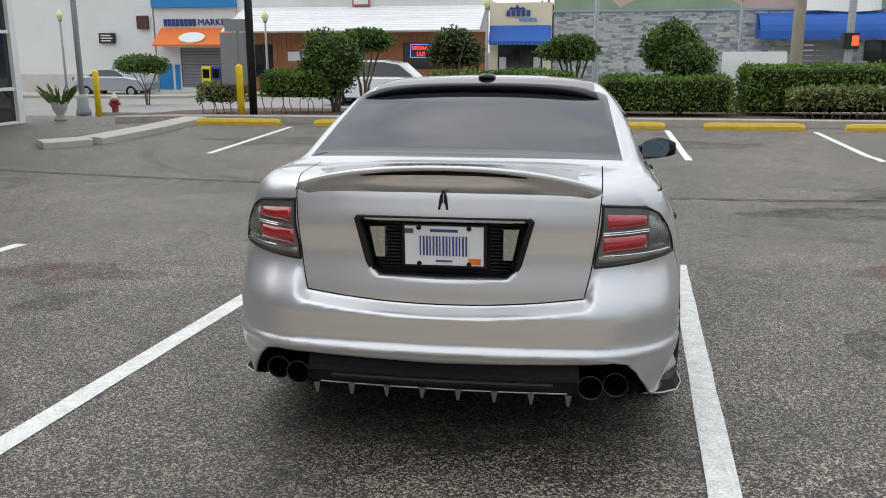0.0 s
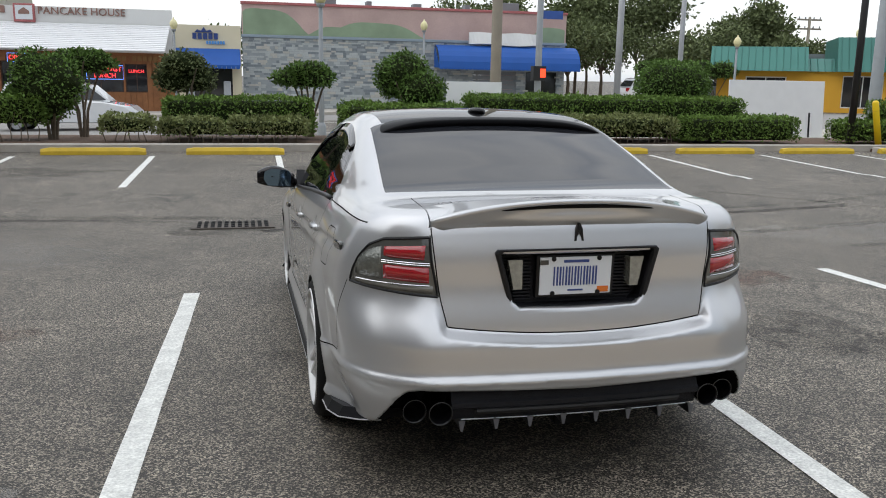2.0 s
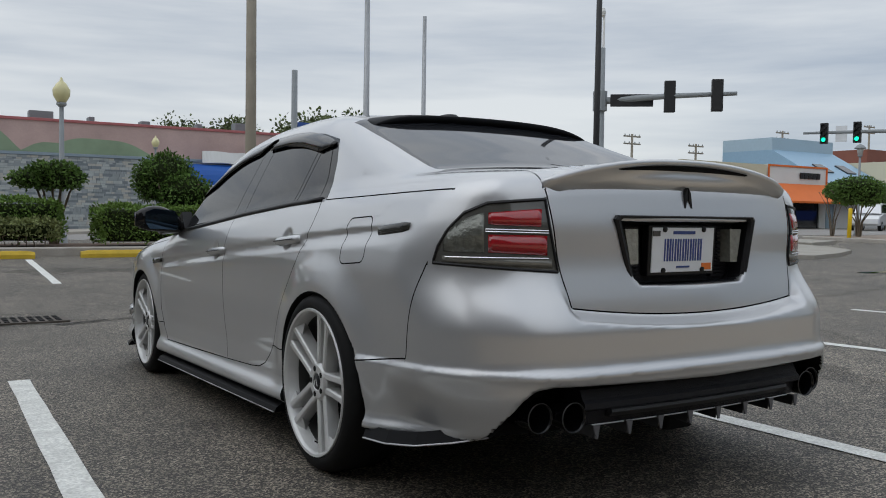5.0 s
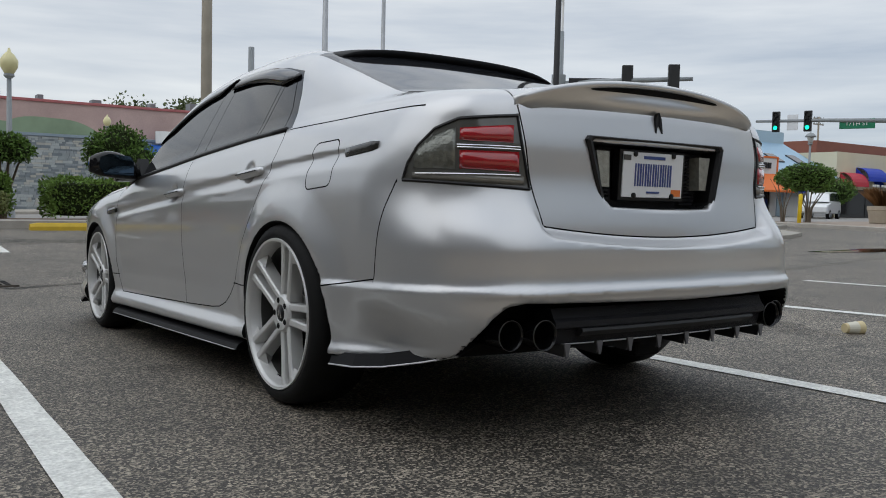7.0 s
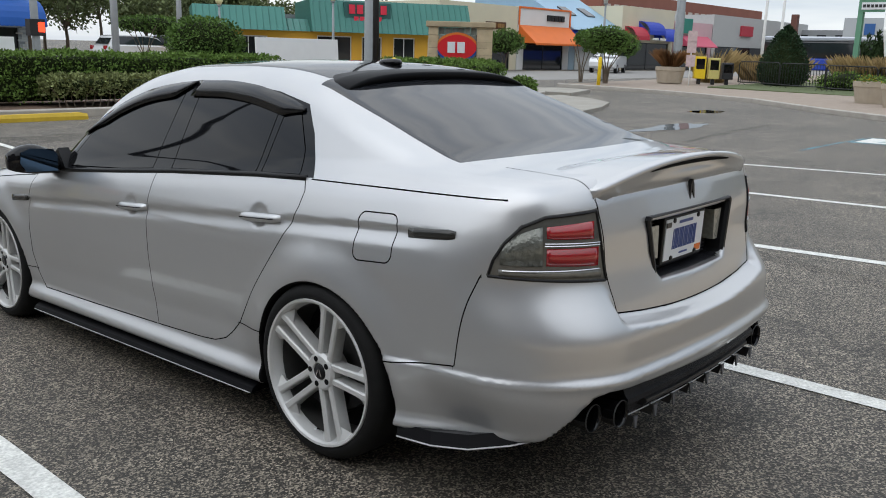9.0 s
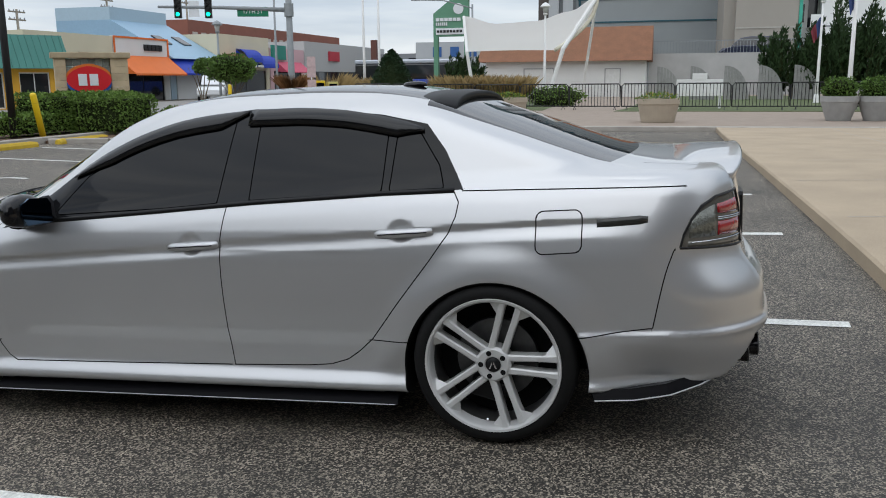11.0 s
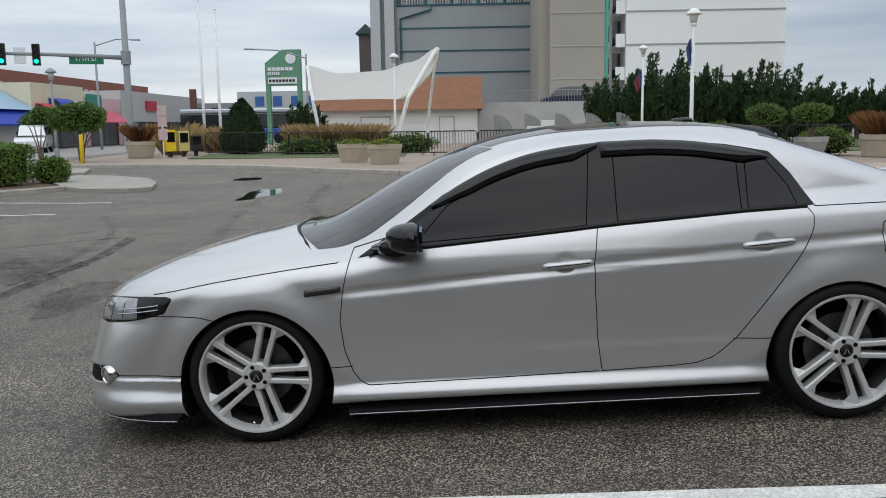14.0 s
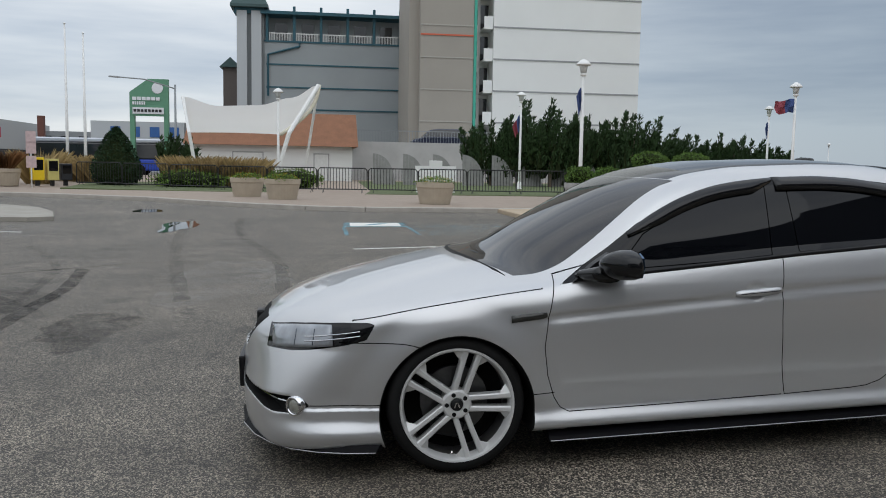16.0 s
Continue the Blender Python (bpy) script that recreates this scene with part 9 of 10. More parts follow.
# east side: pavilion with a tent roof
tent = thing("tent_canopy", "white tensile canopy on leaning white posts", "canopy", pose(0, 0, ground_z(46, 5)))
MEMBRANE = mat("white_membrane", (0.90, 0.90, 0.88), 0.6, 0.0, 0.04, 0.8)
mn, ml = MEMBRANE.node_tree.nodes, MEMBRANE.node_tree.links
glow, both = mn.new("ShaderNodeBsdfTranslucent"), mn.new("ShaderNodeMixShader")
glow.inputs["Color"].default_value = (0.92, 0.92, 0.90, 1)
both.inputs[0].default_value = 0.55
ml.new(mn["Principled BSDF"].outputs[0], both.inputs[1])
ml.new(glow.outputs[0], both.inputs[2])
ml.new(both.outputs[0], mn["Material Output"].inputs["Surface"])
bm = bmesh.new()
nU, nV = 20, 10
grid = []
for jv in range(nV + 1):
    v = jv / nV
    row = []
    for iu in range(nU + 1):
        u = iu / nU
        ty, tz = 9.75 - 7.85 * u, ease(u, ((0, 5.15), (0.25, 4.66), (0.55, 4.76), (0.8, 5.25), (1, 6.05)))
        by, bz = 9.0 - 4.95 * u, 3.02 + 0.04 * math.sin(math.pi * u)
        y, z = ty + (by - ty) * v, tz + (bz - tz) * v
        y += -0.55 * u**3 * math.sin(math.pi * v) + 0.12 * (1 - u) ** 4 * math.sin(math.pi * v)
        row.append(bm.verts.new((46.9 - 2.0 * v + 0.5 * math.sin(math.pi * v), y, z)))
    grid.append(row)
for a, b in zip(grid, grid[1:]):
    for i in range(nU):
        bm.faces.new((a[i], a[i + 1], b[i + 1], b[i]))
part("membrane", bm, MEMBRANE, tent, smooth=True)
bm = bmesh.new()
tube(bm, [(46.92 - 2.0 * v + 0.5 * math.sin(math.pi * v), 1.9 + 2.15 * v - 0.55 * math.sin(math.pi * v), 6.05 - 3.03 * v) for v in np.linspace(0, 1, 12)], 0.11, 8)
part("edge_roll", bm, mat("cream_edge", (0.66, 0.62, 0.50), 0.6), tent, "cream rolled edge", True)
for pts, r in ((((46.9, 1.95, 6.0), (45.0, 3.6, 3.1), (44.8, 4.5, 0)), 0.13), (((46.9, 1.95, 6.0), (48.6, 2.9, 0.0)), 0.08), (((46.9, 9.7, 5.1), (45.0, 9.1, 3.0), (45.0, 8.6, 0)), 0.10)):
    bm = bmesh.new()
    tube(bm, pts, r, 8)
    part("mast", bm, POLE_WHITE, tent)
pav = thing("park_pavilion", "white boarded pavilion with a brown shingle roof", "building")
bm = bmesh.new()
box(bm, 60, 68, -0.6, 11.0, 0, 2.75)
part("wall", bm, STUCCO_W, pav)
for k in range(11):
    bm = bmesh.new()
    box(bm, 59.96, 59.999, -0.6, 11.0, 0.25 * k + 0.02, 0.25 * k + 0.235)
    part("board", bm, STUCCO_W, pav)
bm = bmesh.new()
prism(bm, ((59.3, 2.7), (68.7, 2.7), (68.0, 2.9), (64.5, 5.3), (63.6, 5.3)), -1.0, 11.6, "y")
part("roof", bm, mat("brown_shingle", (0.22, 0.10, 0.052), 0.85, 0.0, 0.25, 1.5, 0.5, 10.0, fine=0.25), pav)
for y0, y1, z1 in ((6.0, 8.1, 2.15), (1.2, 2.2, 2.1)):
    bm = bmesh.new()
    box(bm, 59.9, 59.955, y0, y1, 0.05, z1)
    part("door", bm, mat("white_door", (0.66, 0.66, 0.64), 0.5), pav)
    bm = bmesh.new()
    for b in ((y0 - 0.08, y0, 0.05, z1 + 0.08), (y1, y1 + 0.08, 0.05, z1 + 0.08), (y0, y1, z1, z1 + 0.08)):
        box(bm, 59.88, 59.955, b[0], b[1], b[2], b[3])
    part("door_frame", bm, mat("shadow_grey", (0.36, 0.36, 0.35), 0.6), pav)
ramp = thing("ramp_wall", "pale concrete ramp wall with a steel railing", "wall", kind="structure")
bm = bmesh.new()
box(bm, 66, 67, -22, -0.7, 0, 3.3)
box(bm, 67, 80, -22, -0.7, 2.6, 3.0)
part("wall", bm, mat("grey_ramp_concrete", (0.42, 0.42, 0.41), 0.85, 0.0, 0.22, 0.8, 0.3, 30.0, fine=0.1), ramp)
bm = bmesh.new()
for i in range(90):
    box(bm, 66.2, 66.25, -21.8 + i * 0.235, -21.77 + i * 0.235, 3.3, 4.2)
box(bm, 66.19, 66.26, -21.9, -0.7, 4.2, 4.27)
part("railing", bm, POLE_GREY, ramp)
FIN = mat("grey_boards", (0.27, 0.27, 0.26), 0.85, 0.0, 0.3, 2.0, 0.4, 12.0, fine=0.2)
for i in range(9):
    y0 = -1.5 - 1.93 * i
    f = thing("screen_fin", "weathered grey quarter-round timber screen", "screen", pose(50.0, y0, ground_z(50, y0) + 0.12), group="timber screens")
    for k in range(8):
        w = 1.45
        a0, a1 = k / 8, (k + 1) / 8
        bm = bmesh.new()
        prism(bm, ((-w * a0, 0), (-w * a1 + 0.015, 0), (-w * a1 + 0.015, 2.0 * math.sqrt(max(0.02, 1 - a1**2.2))), (-w * a0, 2.0 * math.sqrt(1 - a0**2.2))), -0.04, 0.04, "x")
        part("slat", bm, FIN, f)
tr = thing("gate_table", "white folding stand beside the barriers", "stand", pose(34.5, -3.4, ground_z(34, -3) + 0.12))
for nm, b in (("panel", (-0.05, 0.05, -0.95, 0.95, 0.55, 1.25)), ("notice", (-0.06, 0.06, -0.3, 0.3, 1.25, 1.5)), ("leg", (-0.04, 0.04, -0.9, -0.8, 0, 0.55)), ("leg", (-0.04, 0.04, 0.8, 0.9, 0, 0.55))):
    bm = bmesh.new()
    box(bm, *b, None, 0.01)
    part(nm, bm, POLE_WHITE, tr)

# hotel blocks
GREY_WALL = mat("hotel_grey", (0.31, 0.335, 0.34), 0.8, 0.0, 0.1, 0.25, 0.1, 6.0)
BROWN_WALL = mat("hotel_taupe", (0.33, 0.305, 0.265), 0.8, 0.0, 0.1, 0.25)
WHITE_WALL = mat("hotel_white", (0.74, 0.75, 0.73), 0.8, 0.0, 0.07, 0.2)
BAND_TEAL = mat("teal_band", (0.02, 0.09, 0.12), 0.6)
hg = thing("parking_hotel", "grey hotel block with teal bands and top balconies", "building")
bm = bmesh.new()
box(bm, 95, 115, -10.2, 8.0, 0, 15.0)
box(bm, 97, 115, -10.2, 8.0, 15.0, 18.0)
part("wall", bm, GREY_WALL, hg)
for z in (7.55, 10.0, 12.55):
    bm = bmesh.new()
    box(bm, 94.9, 94.99, -10.2, 7.7, z - 0.08, z + 0.08)
    part("band", bm, BAND_TEAL, hg)
bm = bmesh.new()
box(bm, 94.2, 97, -10.2, 8.3, 18.0, 18.35)
part("roof_edge", bm, BAND_TEAL, hg)
bm = bmesh.new()
box(bm, 94.9, 95.0, -10.2, 8.0, 15.0, 15.2)
part("band", bm, BAND_TEAL, hg)
for i in range(6):
    y0 = 7.6 - 3.0 * i
    bm = bmesh.new()
    box(bm, 94.85, 95.2, y0 - 0.15, y0 + 0.15, 15.0, 19.0)
    part("post", bm, BAND_TEAL, hg)
    bm = bmesh.new()
    box(bm, 94.9, 94.98, y0 - 2.8, y0 - 0.2, 15.95, 16.05)
    for k in range(14):
        box(bm, 94.9, 94.97, y0 - 0.3 - k * 0.18, y0 - 0.25 - k * 0.18, 15.2, 15.95)
    part("balcony_rail", bm, STUCCO_W, hg)
    bm = bmesh.new()
    box(bm, 96.9, 96.99, y0 - 2.2, y0 - 0.8, 15.1, 17.4)
    part("window", bm, SHADE_GLASS, hg)
bm = bmesh.new()
tube(bm, ((94.8, 7.5, 9.0), (94.8, 7.5, 13.6), (94.8, 4.0, 14.6), (94.8, 4.0, 15.0)), 0.13, 6)
part("drain_pipe", bm, BAND_TEAL, hg)
bm = bmesh.new()
box(bm, 94.9, 96, 7.9, 10.85, 0, 18.0)
part("pier_wall", bm, mat("hotel_dark_grey", (0.20, 0.215, 0.22), 0.8, 0.0, 0.08, 0.3), hg)
for y0, z0 in ((10.9, 0), (9.3, 0)):
    bm = bmesh.new()
    box(bm, 94.4, 96, y0 - 1.1, y0, 0, 18.3)
    part("pier", bm, mat("hotel_pale_grey", (0.46, 0.48, 0.49), 0.8, 0.0, 0.06, 0.3), hg)
bm = bmesh.new()
lathe(bm, ((2.9, 18.6), (2.9, 18.9), (1.5, 20.8), (0, 21.6)), 4, pose(95.8, 9.5, 0, 0, 0, 45))
part("turret_roof", bm, mat("turret_slate", (0.05, 0.09, 0.09), 0.7), hg)
bm = bmesh.new()
box(bm, 94.5, 97, 7.8, 11.2, 18.0, 18.7)
part("turret", bm, BAND_TEAL, hg)
bm = bmesh.new()
box(bm, 104, 110, 11.5, 13.4, 0, 13.0)
part("stair_block", bm, mat("stair_brown", (0.12, 0.10, 0.09), 0.8), hg)
bm = bmesh.new()
prism(bm, ((11.2, 13.0), (13.8, 13.0), (12.5, 14.2)), 103.5, 110.5, "x")
part("stair_roof", bm, mat("turret_slate", (0.05, 0.09, 0.09)), hg)
ht = thing("hotel_tower", "tall taupe and white hotel tower with balconies", "building")
bm = bmesh.new()
box(bm, 80, 92, -13.3, -8.0, 0, 34)
box(bm, 81.2, 92, -8.0, -7.0, 0, 34)
part("taupe_wall", bm, BROWN_WALL, ht)
bm = bmesh.new()
box(bm, 80, 100, -30.5, -15.3, 0, 34)
part("white_wall", bm, WHITE_WALL, ht)
bm = bmesh.new()
box(bm, 82.5, 92, -15.3, -13.3, 0, 34)
part("recess_wall", bm, WHITE_WALL, ht)
for k in range(11):
    z = 2.7 + 3.13 * k
    bm = bmesh.new()
    box(bm, 79.93, 79.99, -30.5, -15.3, z - 0.07, z + 0.07)
    part("band", bm, mat("hotel_joint", (0.30, 0.31, 0.31), 0.8), ht)
    bm = bmesh.new()
    box(bm, 79.93, 79.99, -13.3, -8.0, z - 0.06, z + 0.06)
    part("band", bm, mat("hotel_pale_line", (0.40, 0.38, 0.34), 0.8), ht)
    b = new("balcony")
    b.parent = ht
    bm = bmesh.new()
    box(bm, 80.1, 82.5, -15.25, -14.35, z - 0.2, z)
    box(bm, 80.1, 80.2, -15.25, -14.35, z, z + 1.05)
    part("slab", bm, WHITE_WALL, b)
    bm = bmesh.new()
    box(bm, 82.42, 82.49, -15.2, -14.4, z + 0.02, z + 2.5)
    part("opening", bm, SHADE_GLASS, b)
    bm = bmesh.new()
    box(bm, 82.43, 82.49, -14.1, -13.7, z + 0.5, z + 2.1)
    part("window", bm, SHADE_GLASS, ht)
bm = bmesh.new()
box(bm, 79.9, 80.1, -13.6, -13.32, 0, 34)
part("green_edge", bm, mat("hotel_green", (0.05, 0.36, 0.26), 0.6), ht)
bm = bmesh.new()
box(bm, 79.92, 79.99, -13.25, -8.0, 14.2, 14.35)
part("coral_line", bm, mat("hotel_coral", (0.55, 0.12, 0.06), 0.6), ht)

# inn sign on green posts
inn = thing("inn_sign", "green inn sign with a pale disc on green posts", "sign")
GREEN = mat("inn_green", (0.11, 0.27, 0.17), 0.55, 0.0, 0.06, 1.0)
bm = bmesh.new()
prism(bm, ((13.5, 4.9), (13.5, 7.75), (15.0, 7.75), (16.4, 6.7), (16.4, 4.9)), 65, 65.5, "x")
part("sign_board", bm, GREEN, inn)
for y0 in (13.5, 16.05):
    bm = bmesh.new()
    box(bm, 65.02, 65.48, y0, y0 + 0.35, 0, 4.9)
    part("post", bm, GREEN, inn)
bm = bmesh.new()
lathe(bm, ((0.42, 0), (0.42, 0.04), (0, 0.05)), 24, pose(64.99, 14.3, 7.05, 0, -90, 0))
part("disc", bm, PLATE_WHITE, inn)
for y0, y1, z0, z1, m in ((14.1, 16.2, 6.1, 6.35, PLATE_WHITE), (15.2, 16.2, 5.75, 6.0, PLATE_WHITE), (13.8, 16.2, 5.05, 5.55, PLATE_WHITE)):
    n = 6 if z1 - z0 < 0.4 else 1
    for i in range(n):
        bm = bmesh.new()
        box(bm, 64.93, 64.99, y0 + (y1 - y0) * i / n + 0.03, y0 + (y1 - y0) * (i + 1) / n - 0.03, z0, z1)
        part("sign_bar", bm, m, inn)
for i in range(8):
    bm = bmesh.new()
    box(bm, 64.90, 64.929, 14.0 + i * 0.27, 14.2 + i * 0.27, 5.2, 5.4)
    part("letter_bar", bm, POLE_BLACK, inn)

# low far blocks that close the view
for x, y0, y1, h, c, lb in ((100, 17.5, 28, 6.0, (0.45, 0.47, 0.48), "low pale building with blue posts"), (110, 28, 60, 5.0, (0.25, 0.26, 0.27), "low dark grey building far off"), (120, -4, 17, 4.5, (0.36, 0.36, 0.35), "low grey building far off")):
    f = thing("far_building", lb, "building")
    bm = bmesh.new()
    box(bm, x, x + 8, y0, y1, 0, h)
    part("wall", bm, mat("far_wall_%d" % x, c, 0.8, 0.0, 0.1, 0.3), f)
    for i in range(int((y1 - y0) / 2.2)):
        bm = bmesh.new()
        box(bm, x - 0.06, x - 0.01, y0 + 0.6 + i * 2.2, y0 + 1.7 + i * 2.2, h - 1.8, h - 0.6)
        part("window", bm, mat("far_blue", (0.03, 0.11, 0.32), 0.5) if x == 100 else SHADE_GLASS, f)
ch = thing("chimney", "red brick chimney above the roofs", "chimney", pose(100, 33.4, 0))
bm = bmesh.new()
box(bm, -0.35, 0.35, -0.35, 0.35, 0, 6.4, None, 0.03)
part("stack", bm, mat("dark_brick", (0.14, 0.06, 0.045), 0.85), ch)
for i in range(14):
    broad_tree(-60 + i * 14, 110 + 12 * (i % 3), 9, 12, FAR_LEAF, "distant grey-green tree beyond the roofs", n=1500, size=0.7)
# tall sided building across the drive, which shows in the side windows alone
sb = thing("sided_building", "tall dark weatherboarded building with a gabled roof", "building")
bm = bmesh.new()
box(bm, -20.0, -12.2, -26.0, -5.2, -0.3, 10.5)
part("wall", bm, mat("dark_render", (0.10, 0.10, 0.105), 0.8, 0.0, 0.2, 0.8), sb)
bm = bmesh.new()
prism(bm, ((-26.6, 10.5), (-26.6, 10.75), (-15.6, 18.0), (-4.6, 10.75), (-4.6, 10.5)), -20.4, -11.7, "x")
part("roof", bm, mat("dark_shingle", (0.07, 0.07, 0.075), 0.85, 0.0, 0.25, 2.0), sb)
board = None
for i in range(25):
    if board is None:
        bm = bmesh.new()
        prism(bm, ((0.0, 0.0), (0.05, 0.0), (0.012, 0.40), (0.0, 0.40)), -25.9, -5.3, "y")
        board = mesh_of("weatherboard", bm, mat("dark_weatherboard", (0.13, 0.13, 0.135), 0.75, 0.0, 0.2, 1.5, piece=0.2))
    wb = new("weatherboard", board)
    wb.parent = sb
    wb.matrix_basis = pose(-12.198, 0, 0.1 + 0.405 * i)
# glass-fronted building beside the exit
gb = thing("glass_building", "shop front with dark glass in white frames", "building")
for k in range(7):
    y0 = 12.15 - 2.6 * (k + 1)
    bay = new("window")
    bay.parent = gb
    bm = bmesh.new()
    box(bm, -11.75, -11.6, y0, y0 + 0.12, 0.05, 4.6)
    for z in (0.02, 0.75, 1.95, 3.3, 4.5):
        box(bm, -11.74, -11.62, y0 + 0.12, y0 + 2.6, z, z + 0.07)
    part("frame", bm, STUCCO_W, bay)
    bm = bmesh.new()
    box(bm, -11.69, -11.67, y0 + 0.12, y0 + 2.6, 0.09, 4.5)
    part("pane", bm, SHADE_GLASS, bay)
bm = bmesh.new()
box(bm, -11.8, -11.58, 12.0, 12.2, -0.2, 4.6)
part("corner_post", bm, STUCCO_W, gb)
bm = bmesh.new()
box(bm, -26, -11.5, -6.2, 12.25, 4.6, 5.3, None, 0.02)
part("roof", bm, STUCCO_W, gb)
bm = bmesh.new()
box(bm, -26, -11.8, 11.9, 12.1, -0.5, 4.6)
part("end_wall", bm, STUCCO_W, gb)
bm = bmesh.new()
box(bm, -26, -11.8, -6.1, -5.9, -0.5, 4.6)
part("end_wall", bm, STUCCO_W, gb)
bm = bmesh.new()
box(bm, -12.0, -11.45, -6.2, 12.1, -0.3, 0.02)
part("plinth", bm, CONCRETE, gb)
u = thing("urn", "grey stone urn with a small palm", "planter", pose(-11.25, 13.0, ground_z(-11.25, 13.0)))
bm = bmesh.new()
lathe(bm, ((0.14, 0), (0.14, 0.06), (0.08, 0.12), (0.15, 0.25), (0.19, 0.42), (0.16, 0.42), (0, 0.38)), 20)
part("vase", bm, KERB, u, smooth=True)
grass_tuft(-11.25, 13.0, 0.5, 0.4, 60, BUSH_LEAF, "small spiky palm in an urn", base=ground_z(-11.25, 13.0) + 0.38)


# parked vehicles
def vehicle(x, y, turn, paint, L, W, H, kind, label):
    root = thing("parked_car", label, "car", pose(x, y, ground_z(x, y) + 0.14, 0, 0, turn))
    hl = L / 2
    low = ((-hl, 0.35), (-hl, 0.75), (-hl + 0.15, 1.0), (-hl + 0.4, 1.05), (hl - 1.3, 1.02), (hl - 0.25, 0.85), (hl, 0.65), (hl, 0.35), (hl - 0.2, 0.22), (-hl + 0.2, 0.22))
    top = ((-hl + 0.25, 1.03), (-hl + 0.55, H - 0.06), (-hl + 0.9, H), (0.2, H), (0.9, H - 0.12), (1.55, 1.03)) if kind == "van" else ((-hl + 0.9, 1.0), (-hl + 1.5, H - 0.02), (0.1, H), (0.5, H - 0.06), (1.1, 1.0))
    bm = bmesh.new()
    ws = ((0.86, 0.94), (0.97, 1.0), (0.97, 1.0), (0.86, 0.94))
    rows = []
    for s, k in ((-1, 0.90), (-0.94, 1.0), (0.94, 1.0), (1, 0.90)):
        rows.append([(px * (k if abs(px) > hl - 0.3 else 1), s * W / 2, 0.6 + (pz - 0.6) * k) for px, pz in low])
    loft(bm, rows)
    part("body", bm, paint, root)
    bm = bmesh.new()
    rows = []
    for s, k in ((-1, 0.0), (-0.80, 1.0), (0.80, 1.0), (1, 0.0)):
        rows.append([(px, s * W / 2 * 0.95, 1.0 + (pz - 1.0) * (k if k else 0.02)) for px, pz in top])
    loft(bm, rows)
    part("cabin", bm, paint, root)
    for s in (-1, 1):
        bm = bmesh.new()
        pts = [(px * 0.93, 1.05 + (pz - 1.0) * 0.82) for px, pz in top]
        lean = lambda pz: W / 2 * 0.95 * (1 - 0.20 * (pz - 1.0) / (H - 1.0)) + 0.012  # noqa: E731
        f = [bm.verts.new((px, s * lean(pz), pz)) for px, pz in pts]
        bm.faces.new(f)
        part("side_glass", bm, SHADE_GLASS, root)
    bm = bmesh.new()
    (xa, za), (xb, zb) = top[0], top[1]
    v = [bm.verts.new(p) for p in ((xa - 0.02, -W * 0.40, za + 0.06), (xa - 0.02, W * 0.40, za + 0.06), (xb - 0.02, W * 0.36, zb - 0.05), (xb - 0.02, -W * 0.36, zb - 0.05))]
    bm.faces.new(v)
    part("rear_glass", bm, SHADE_GLASS, root)
    for wx in (-hl + 0.85, hl - 0.9):
        for s in (-1, 1):
            w = new("wheel")
            w.parent = root
            w.matrix_basis = pose(wx, s * (W / 2 - 0.10), 0.18, 90, 0, 0)
            bm = bmesh.new()
            lathe(bm, ((0.2, -0.11), (0.32, -0.11), (0.33, 0), (0.32, 0.11), (0.2, 0.11)), 20, cap=False)
            part("tyre", bm, RUBBER, w)
            bm = bmesh.new()
            lathe(bm, ((0.0, -0.09), (0.2, -0.10), (0.2, 0.10), (0.0, 0.09)), 16)
            part("rim", bm, GREY_METAL, w)
    for s in (-1, 1):
        bm = bmesh.new()
        box(bm, -hl - 0.02, -hl + 0.12, *sorted((s * W * 0.34, s * W * 0.47)), 0.78, 1.0, None, 0.02)
        part("tail_light", bm, RED_LENS, root)
    return root


CAR_WHITE = mat("white_car_paint", (0.72, 0.73, 0.74), 0.3, 0.0, 0.03, coat=1.0)
CAR_SILVER = mat("silver_car_paint", (0.42, 0.45, 0.50), 0.35, 0.6, 0.03, coat=1.0)
CAR_NAVY = mat("navy_car_paint", (0.012, 0.018, 0.045), 0.3, 0.2, 0.03, coat=1.0)
vehicle(-7.5, 30.0, 0, CAR_WHITE, 5.1, 1.95, 1.72, "van", "white minivan on the street beyond the hedge")
vehicle(-27.0, 43.5, 0, CAR_SILVER, 4.6, 1.8, 1.45, "saloon", "silver car standing by the white hall")
vehicle(53.3, 29.8, 200, CAR_WHITE, 4.8, 1.95, 1.72, "van", "white sport utility car on the side street")
vehicle(72.0, -12.0, 90, CAR_NAVY, 4.9, 1.95, 1.75, "van", "dark blue sport utility car on the ramp").matrix_basis = pose(69.5, -8.5, 2.85, 0, 0, 90)
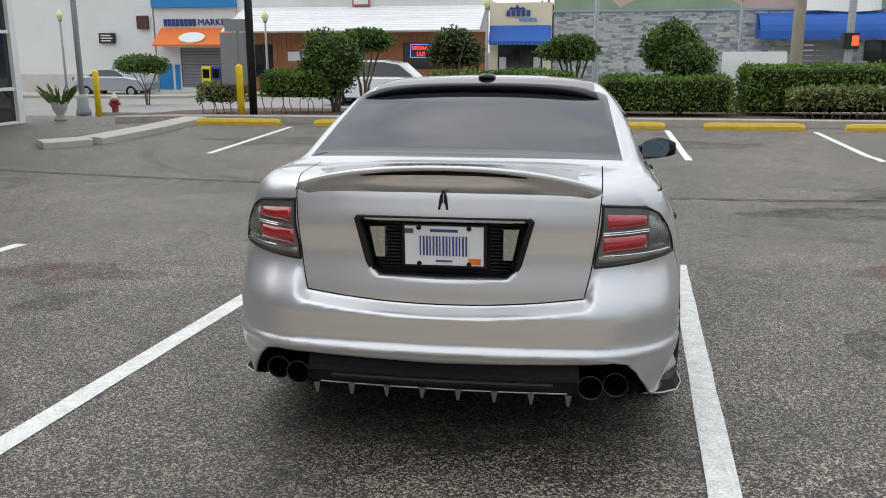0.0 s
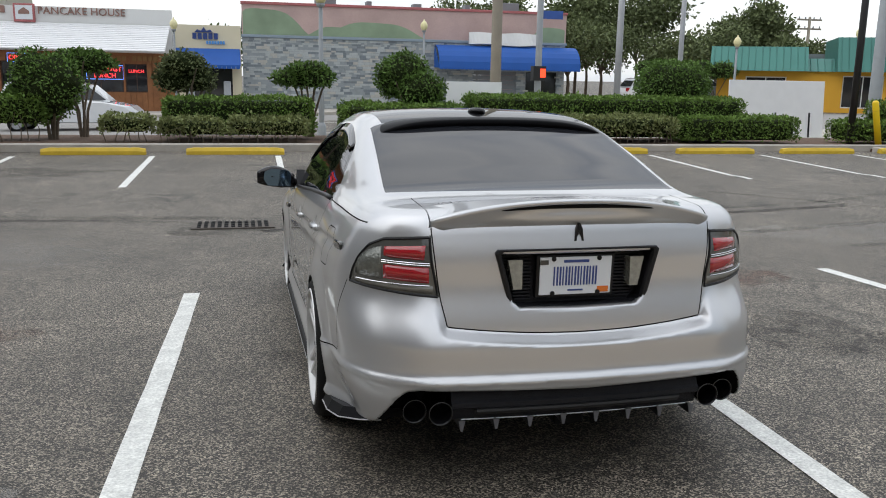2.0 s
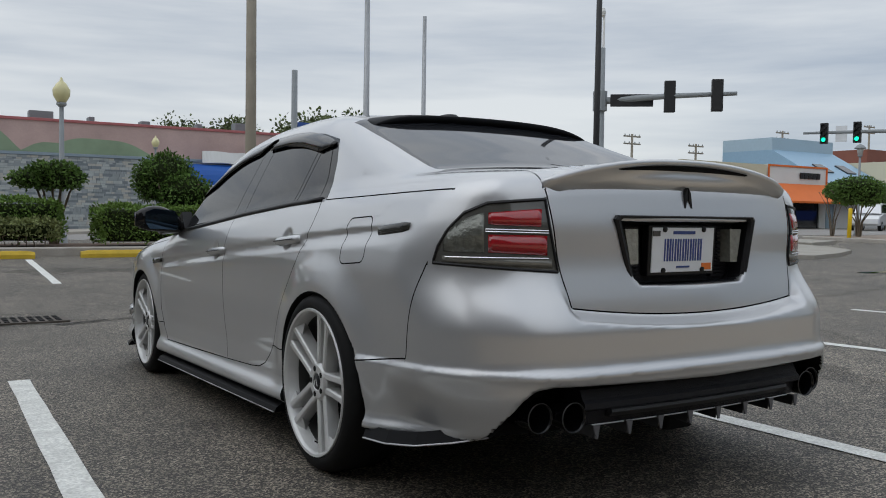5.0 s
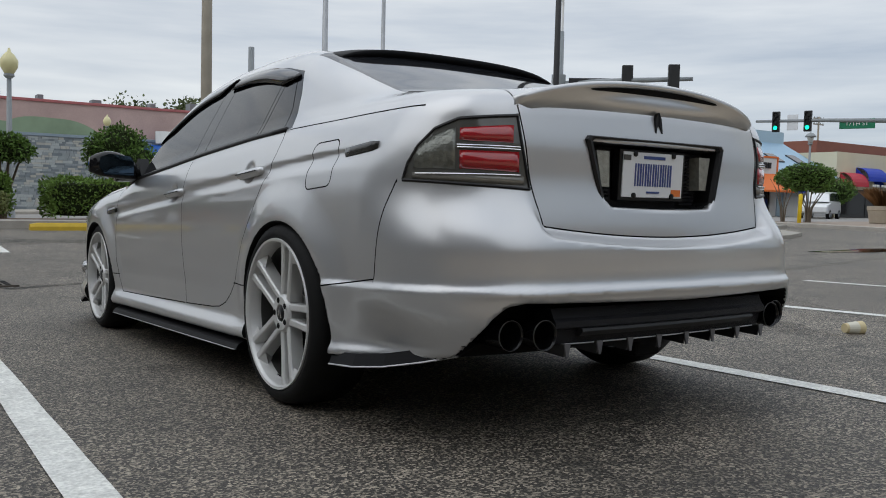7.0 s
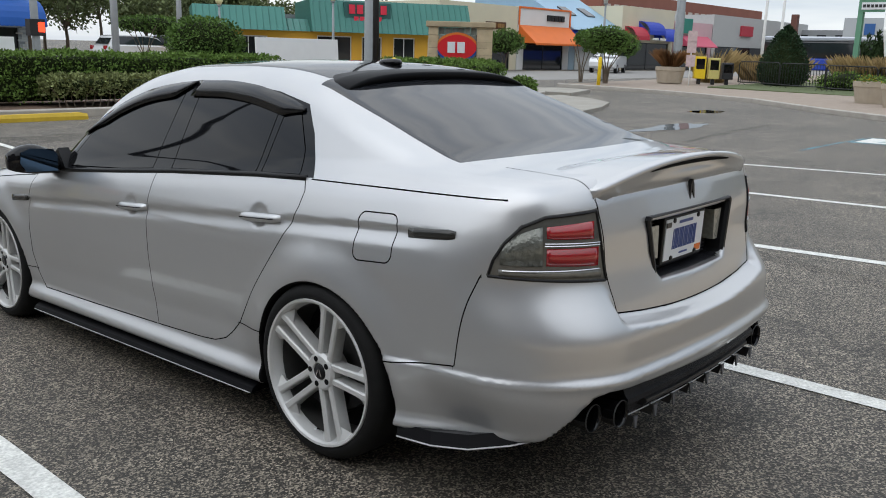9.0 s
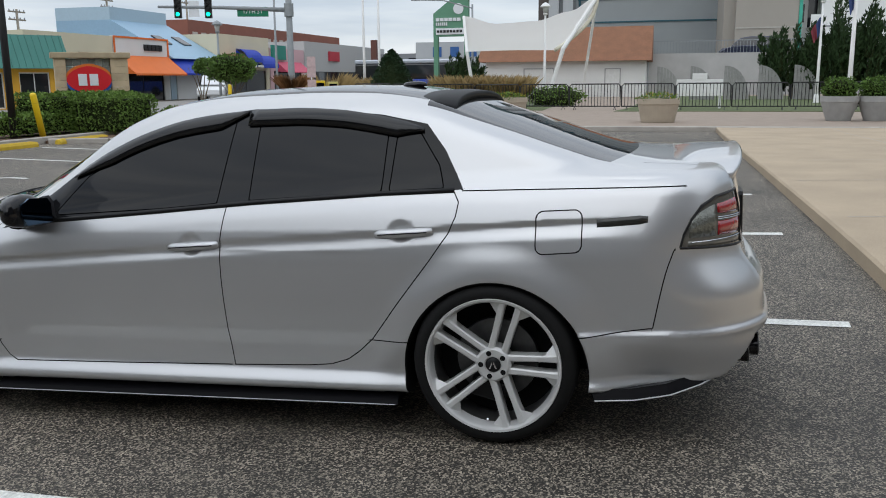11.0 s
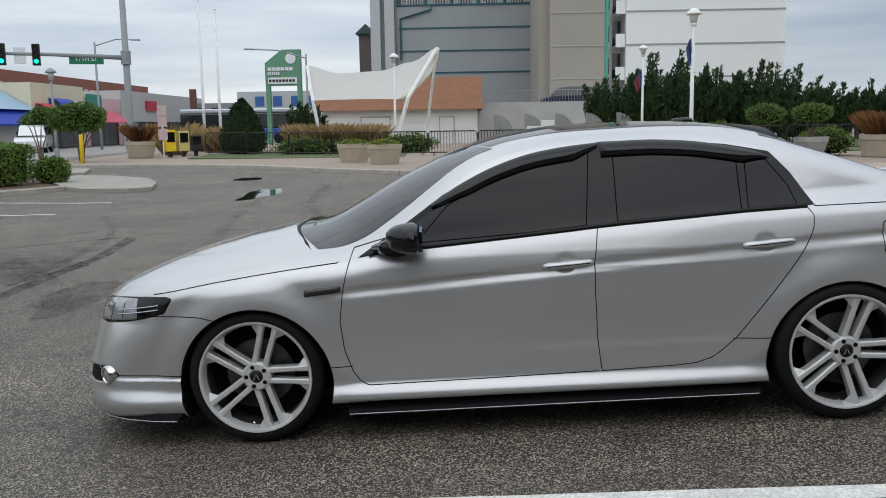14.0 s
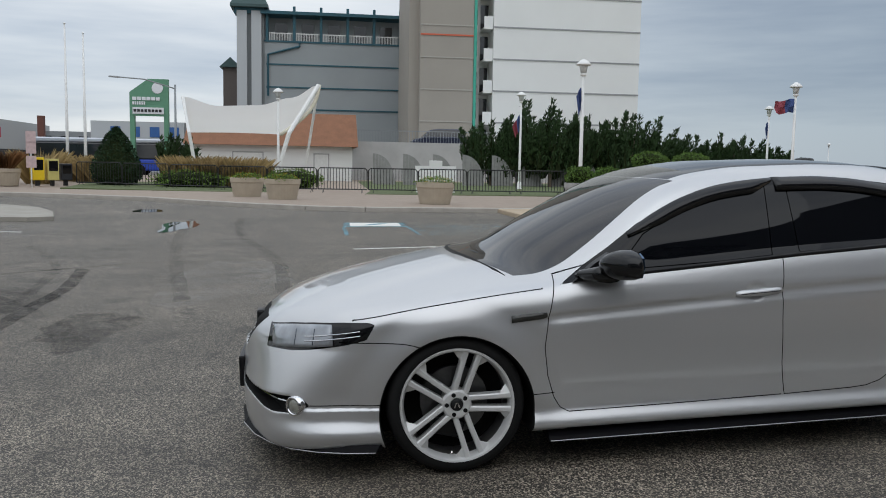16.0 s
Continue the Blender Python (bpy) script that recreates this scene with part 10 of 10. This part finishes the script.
for x, y, c in ((23.9, 44.0, CAR_WHITE), (31, 52, CAR_SILVER), (36, 50, CAR_WHITE), (41, 49, CAR_WHITE)):
    vehicle(x, y, 0 if x < 30 else random.choice((0, 90)), c, 4.8, 1.9, 1.6, "van", "parked car behind the street trees")


# coach behind the corner trees
coach = thing("coach", "dark-windowed coach with a blue lower body", "bus", pose(75, 21.0, ground_z(70, 21) + 0.1, 0, 0, 90))
for nm, b, m in (("body", (-5.5, 5.5, -1.25, 1.25, 0.35, 1.35), mat("coach_blue", (0.02, 0.06, 0.40), 0.35)), ("window_band", (-5.4, 5.45, -1.24, 1.24, 1.35, 2.75), SHADE_GLASS), ("roof", (-5.5, 5.5, -1.25, 1.25, 2.75, 3.15), CAR_SILVER)):
    bm = bmesh.new()
    box(bm, *b, None, 0.12)
    part(nm, bm, m, coach)
for wx in (-3.6, 3.4):
    for s in (-1, 1):
        bm = bmesh.new()
        lathe(bm, ((0.0, -0.15), (0.45, -0.15), (0.48, 0), (0.45, 0.15), (0.0, 0.15)), 18, pose(wx, s * 1.12, 0.42, 90, 0, 0))
        part("wheel", bm, RUBBER, coach)


# plain unseen blocks behind the camera, added to dim the car's rear and doors
for x0, x1, y0, y1, h, lb in ((-46, -28, -30, 22, 12.0, "unseen plain beige block west of the lot"), (-40, 40, -44, -32, 10.0, "unseen plain beige block added south of the plaza")):
    f = thing("neighbour_block", lb, "building")
    bm = bmesh.new()
    box(bm, x0, x1, y0, y1, -1, h)
    part("wall", bm, mat("unseen_block_beige", (0.30, 0.27, 0.23), 0.85, 0.0, 0.15, 0.5), f)
    bm = bmesh.new()
    box(bm, x0 - 0.3, x1 + 0.3, y0 - 0.3, y1 + 0.3, h, h + 0.4)
    part("roof_edge", bm, STUCCO_W, f)
    for k in range(3):
        for i in range(8):
            t = (i + 0.5) / 8
            bm = bmesh.new()
            if x1 < 0:
                c = y0 + (y1 - y0) * t
                box(bm, x1 + 0.01, x1 + 0.06, c - 1.4, c + 1.4, 1.2 + 3.6 * k, 3.2 + 3.6 * k)
            else:
                c = x0 + (x1 - x0) * t
                box(bm, c - 2.0, c + 2.0, y1 + 0.01, y1 + 0.06, 0.8 + 3.1 * k, 2.6 + 3.1 * k)
            part("window", bm, SHADE_GLASS, f)
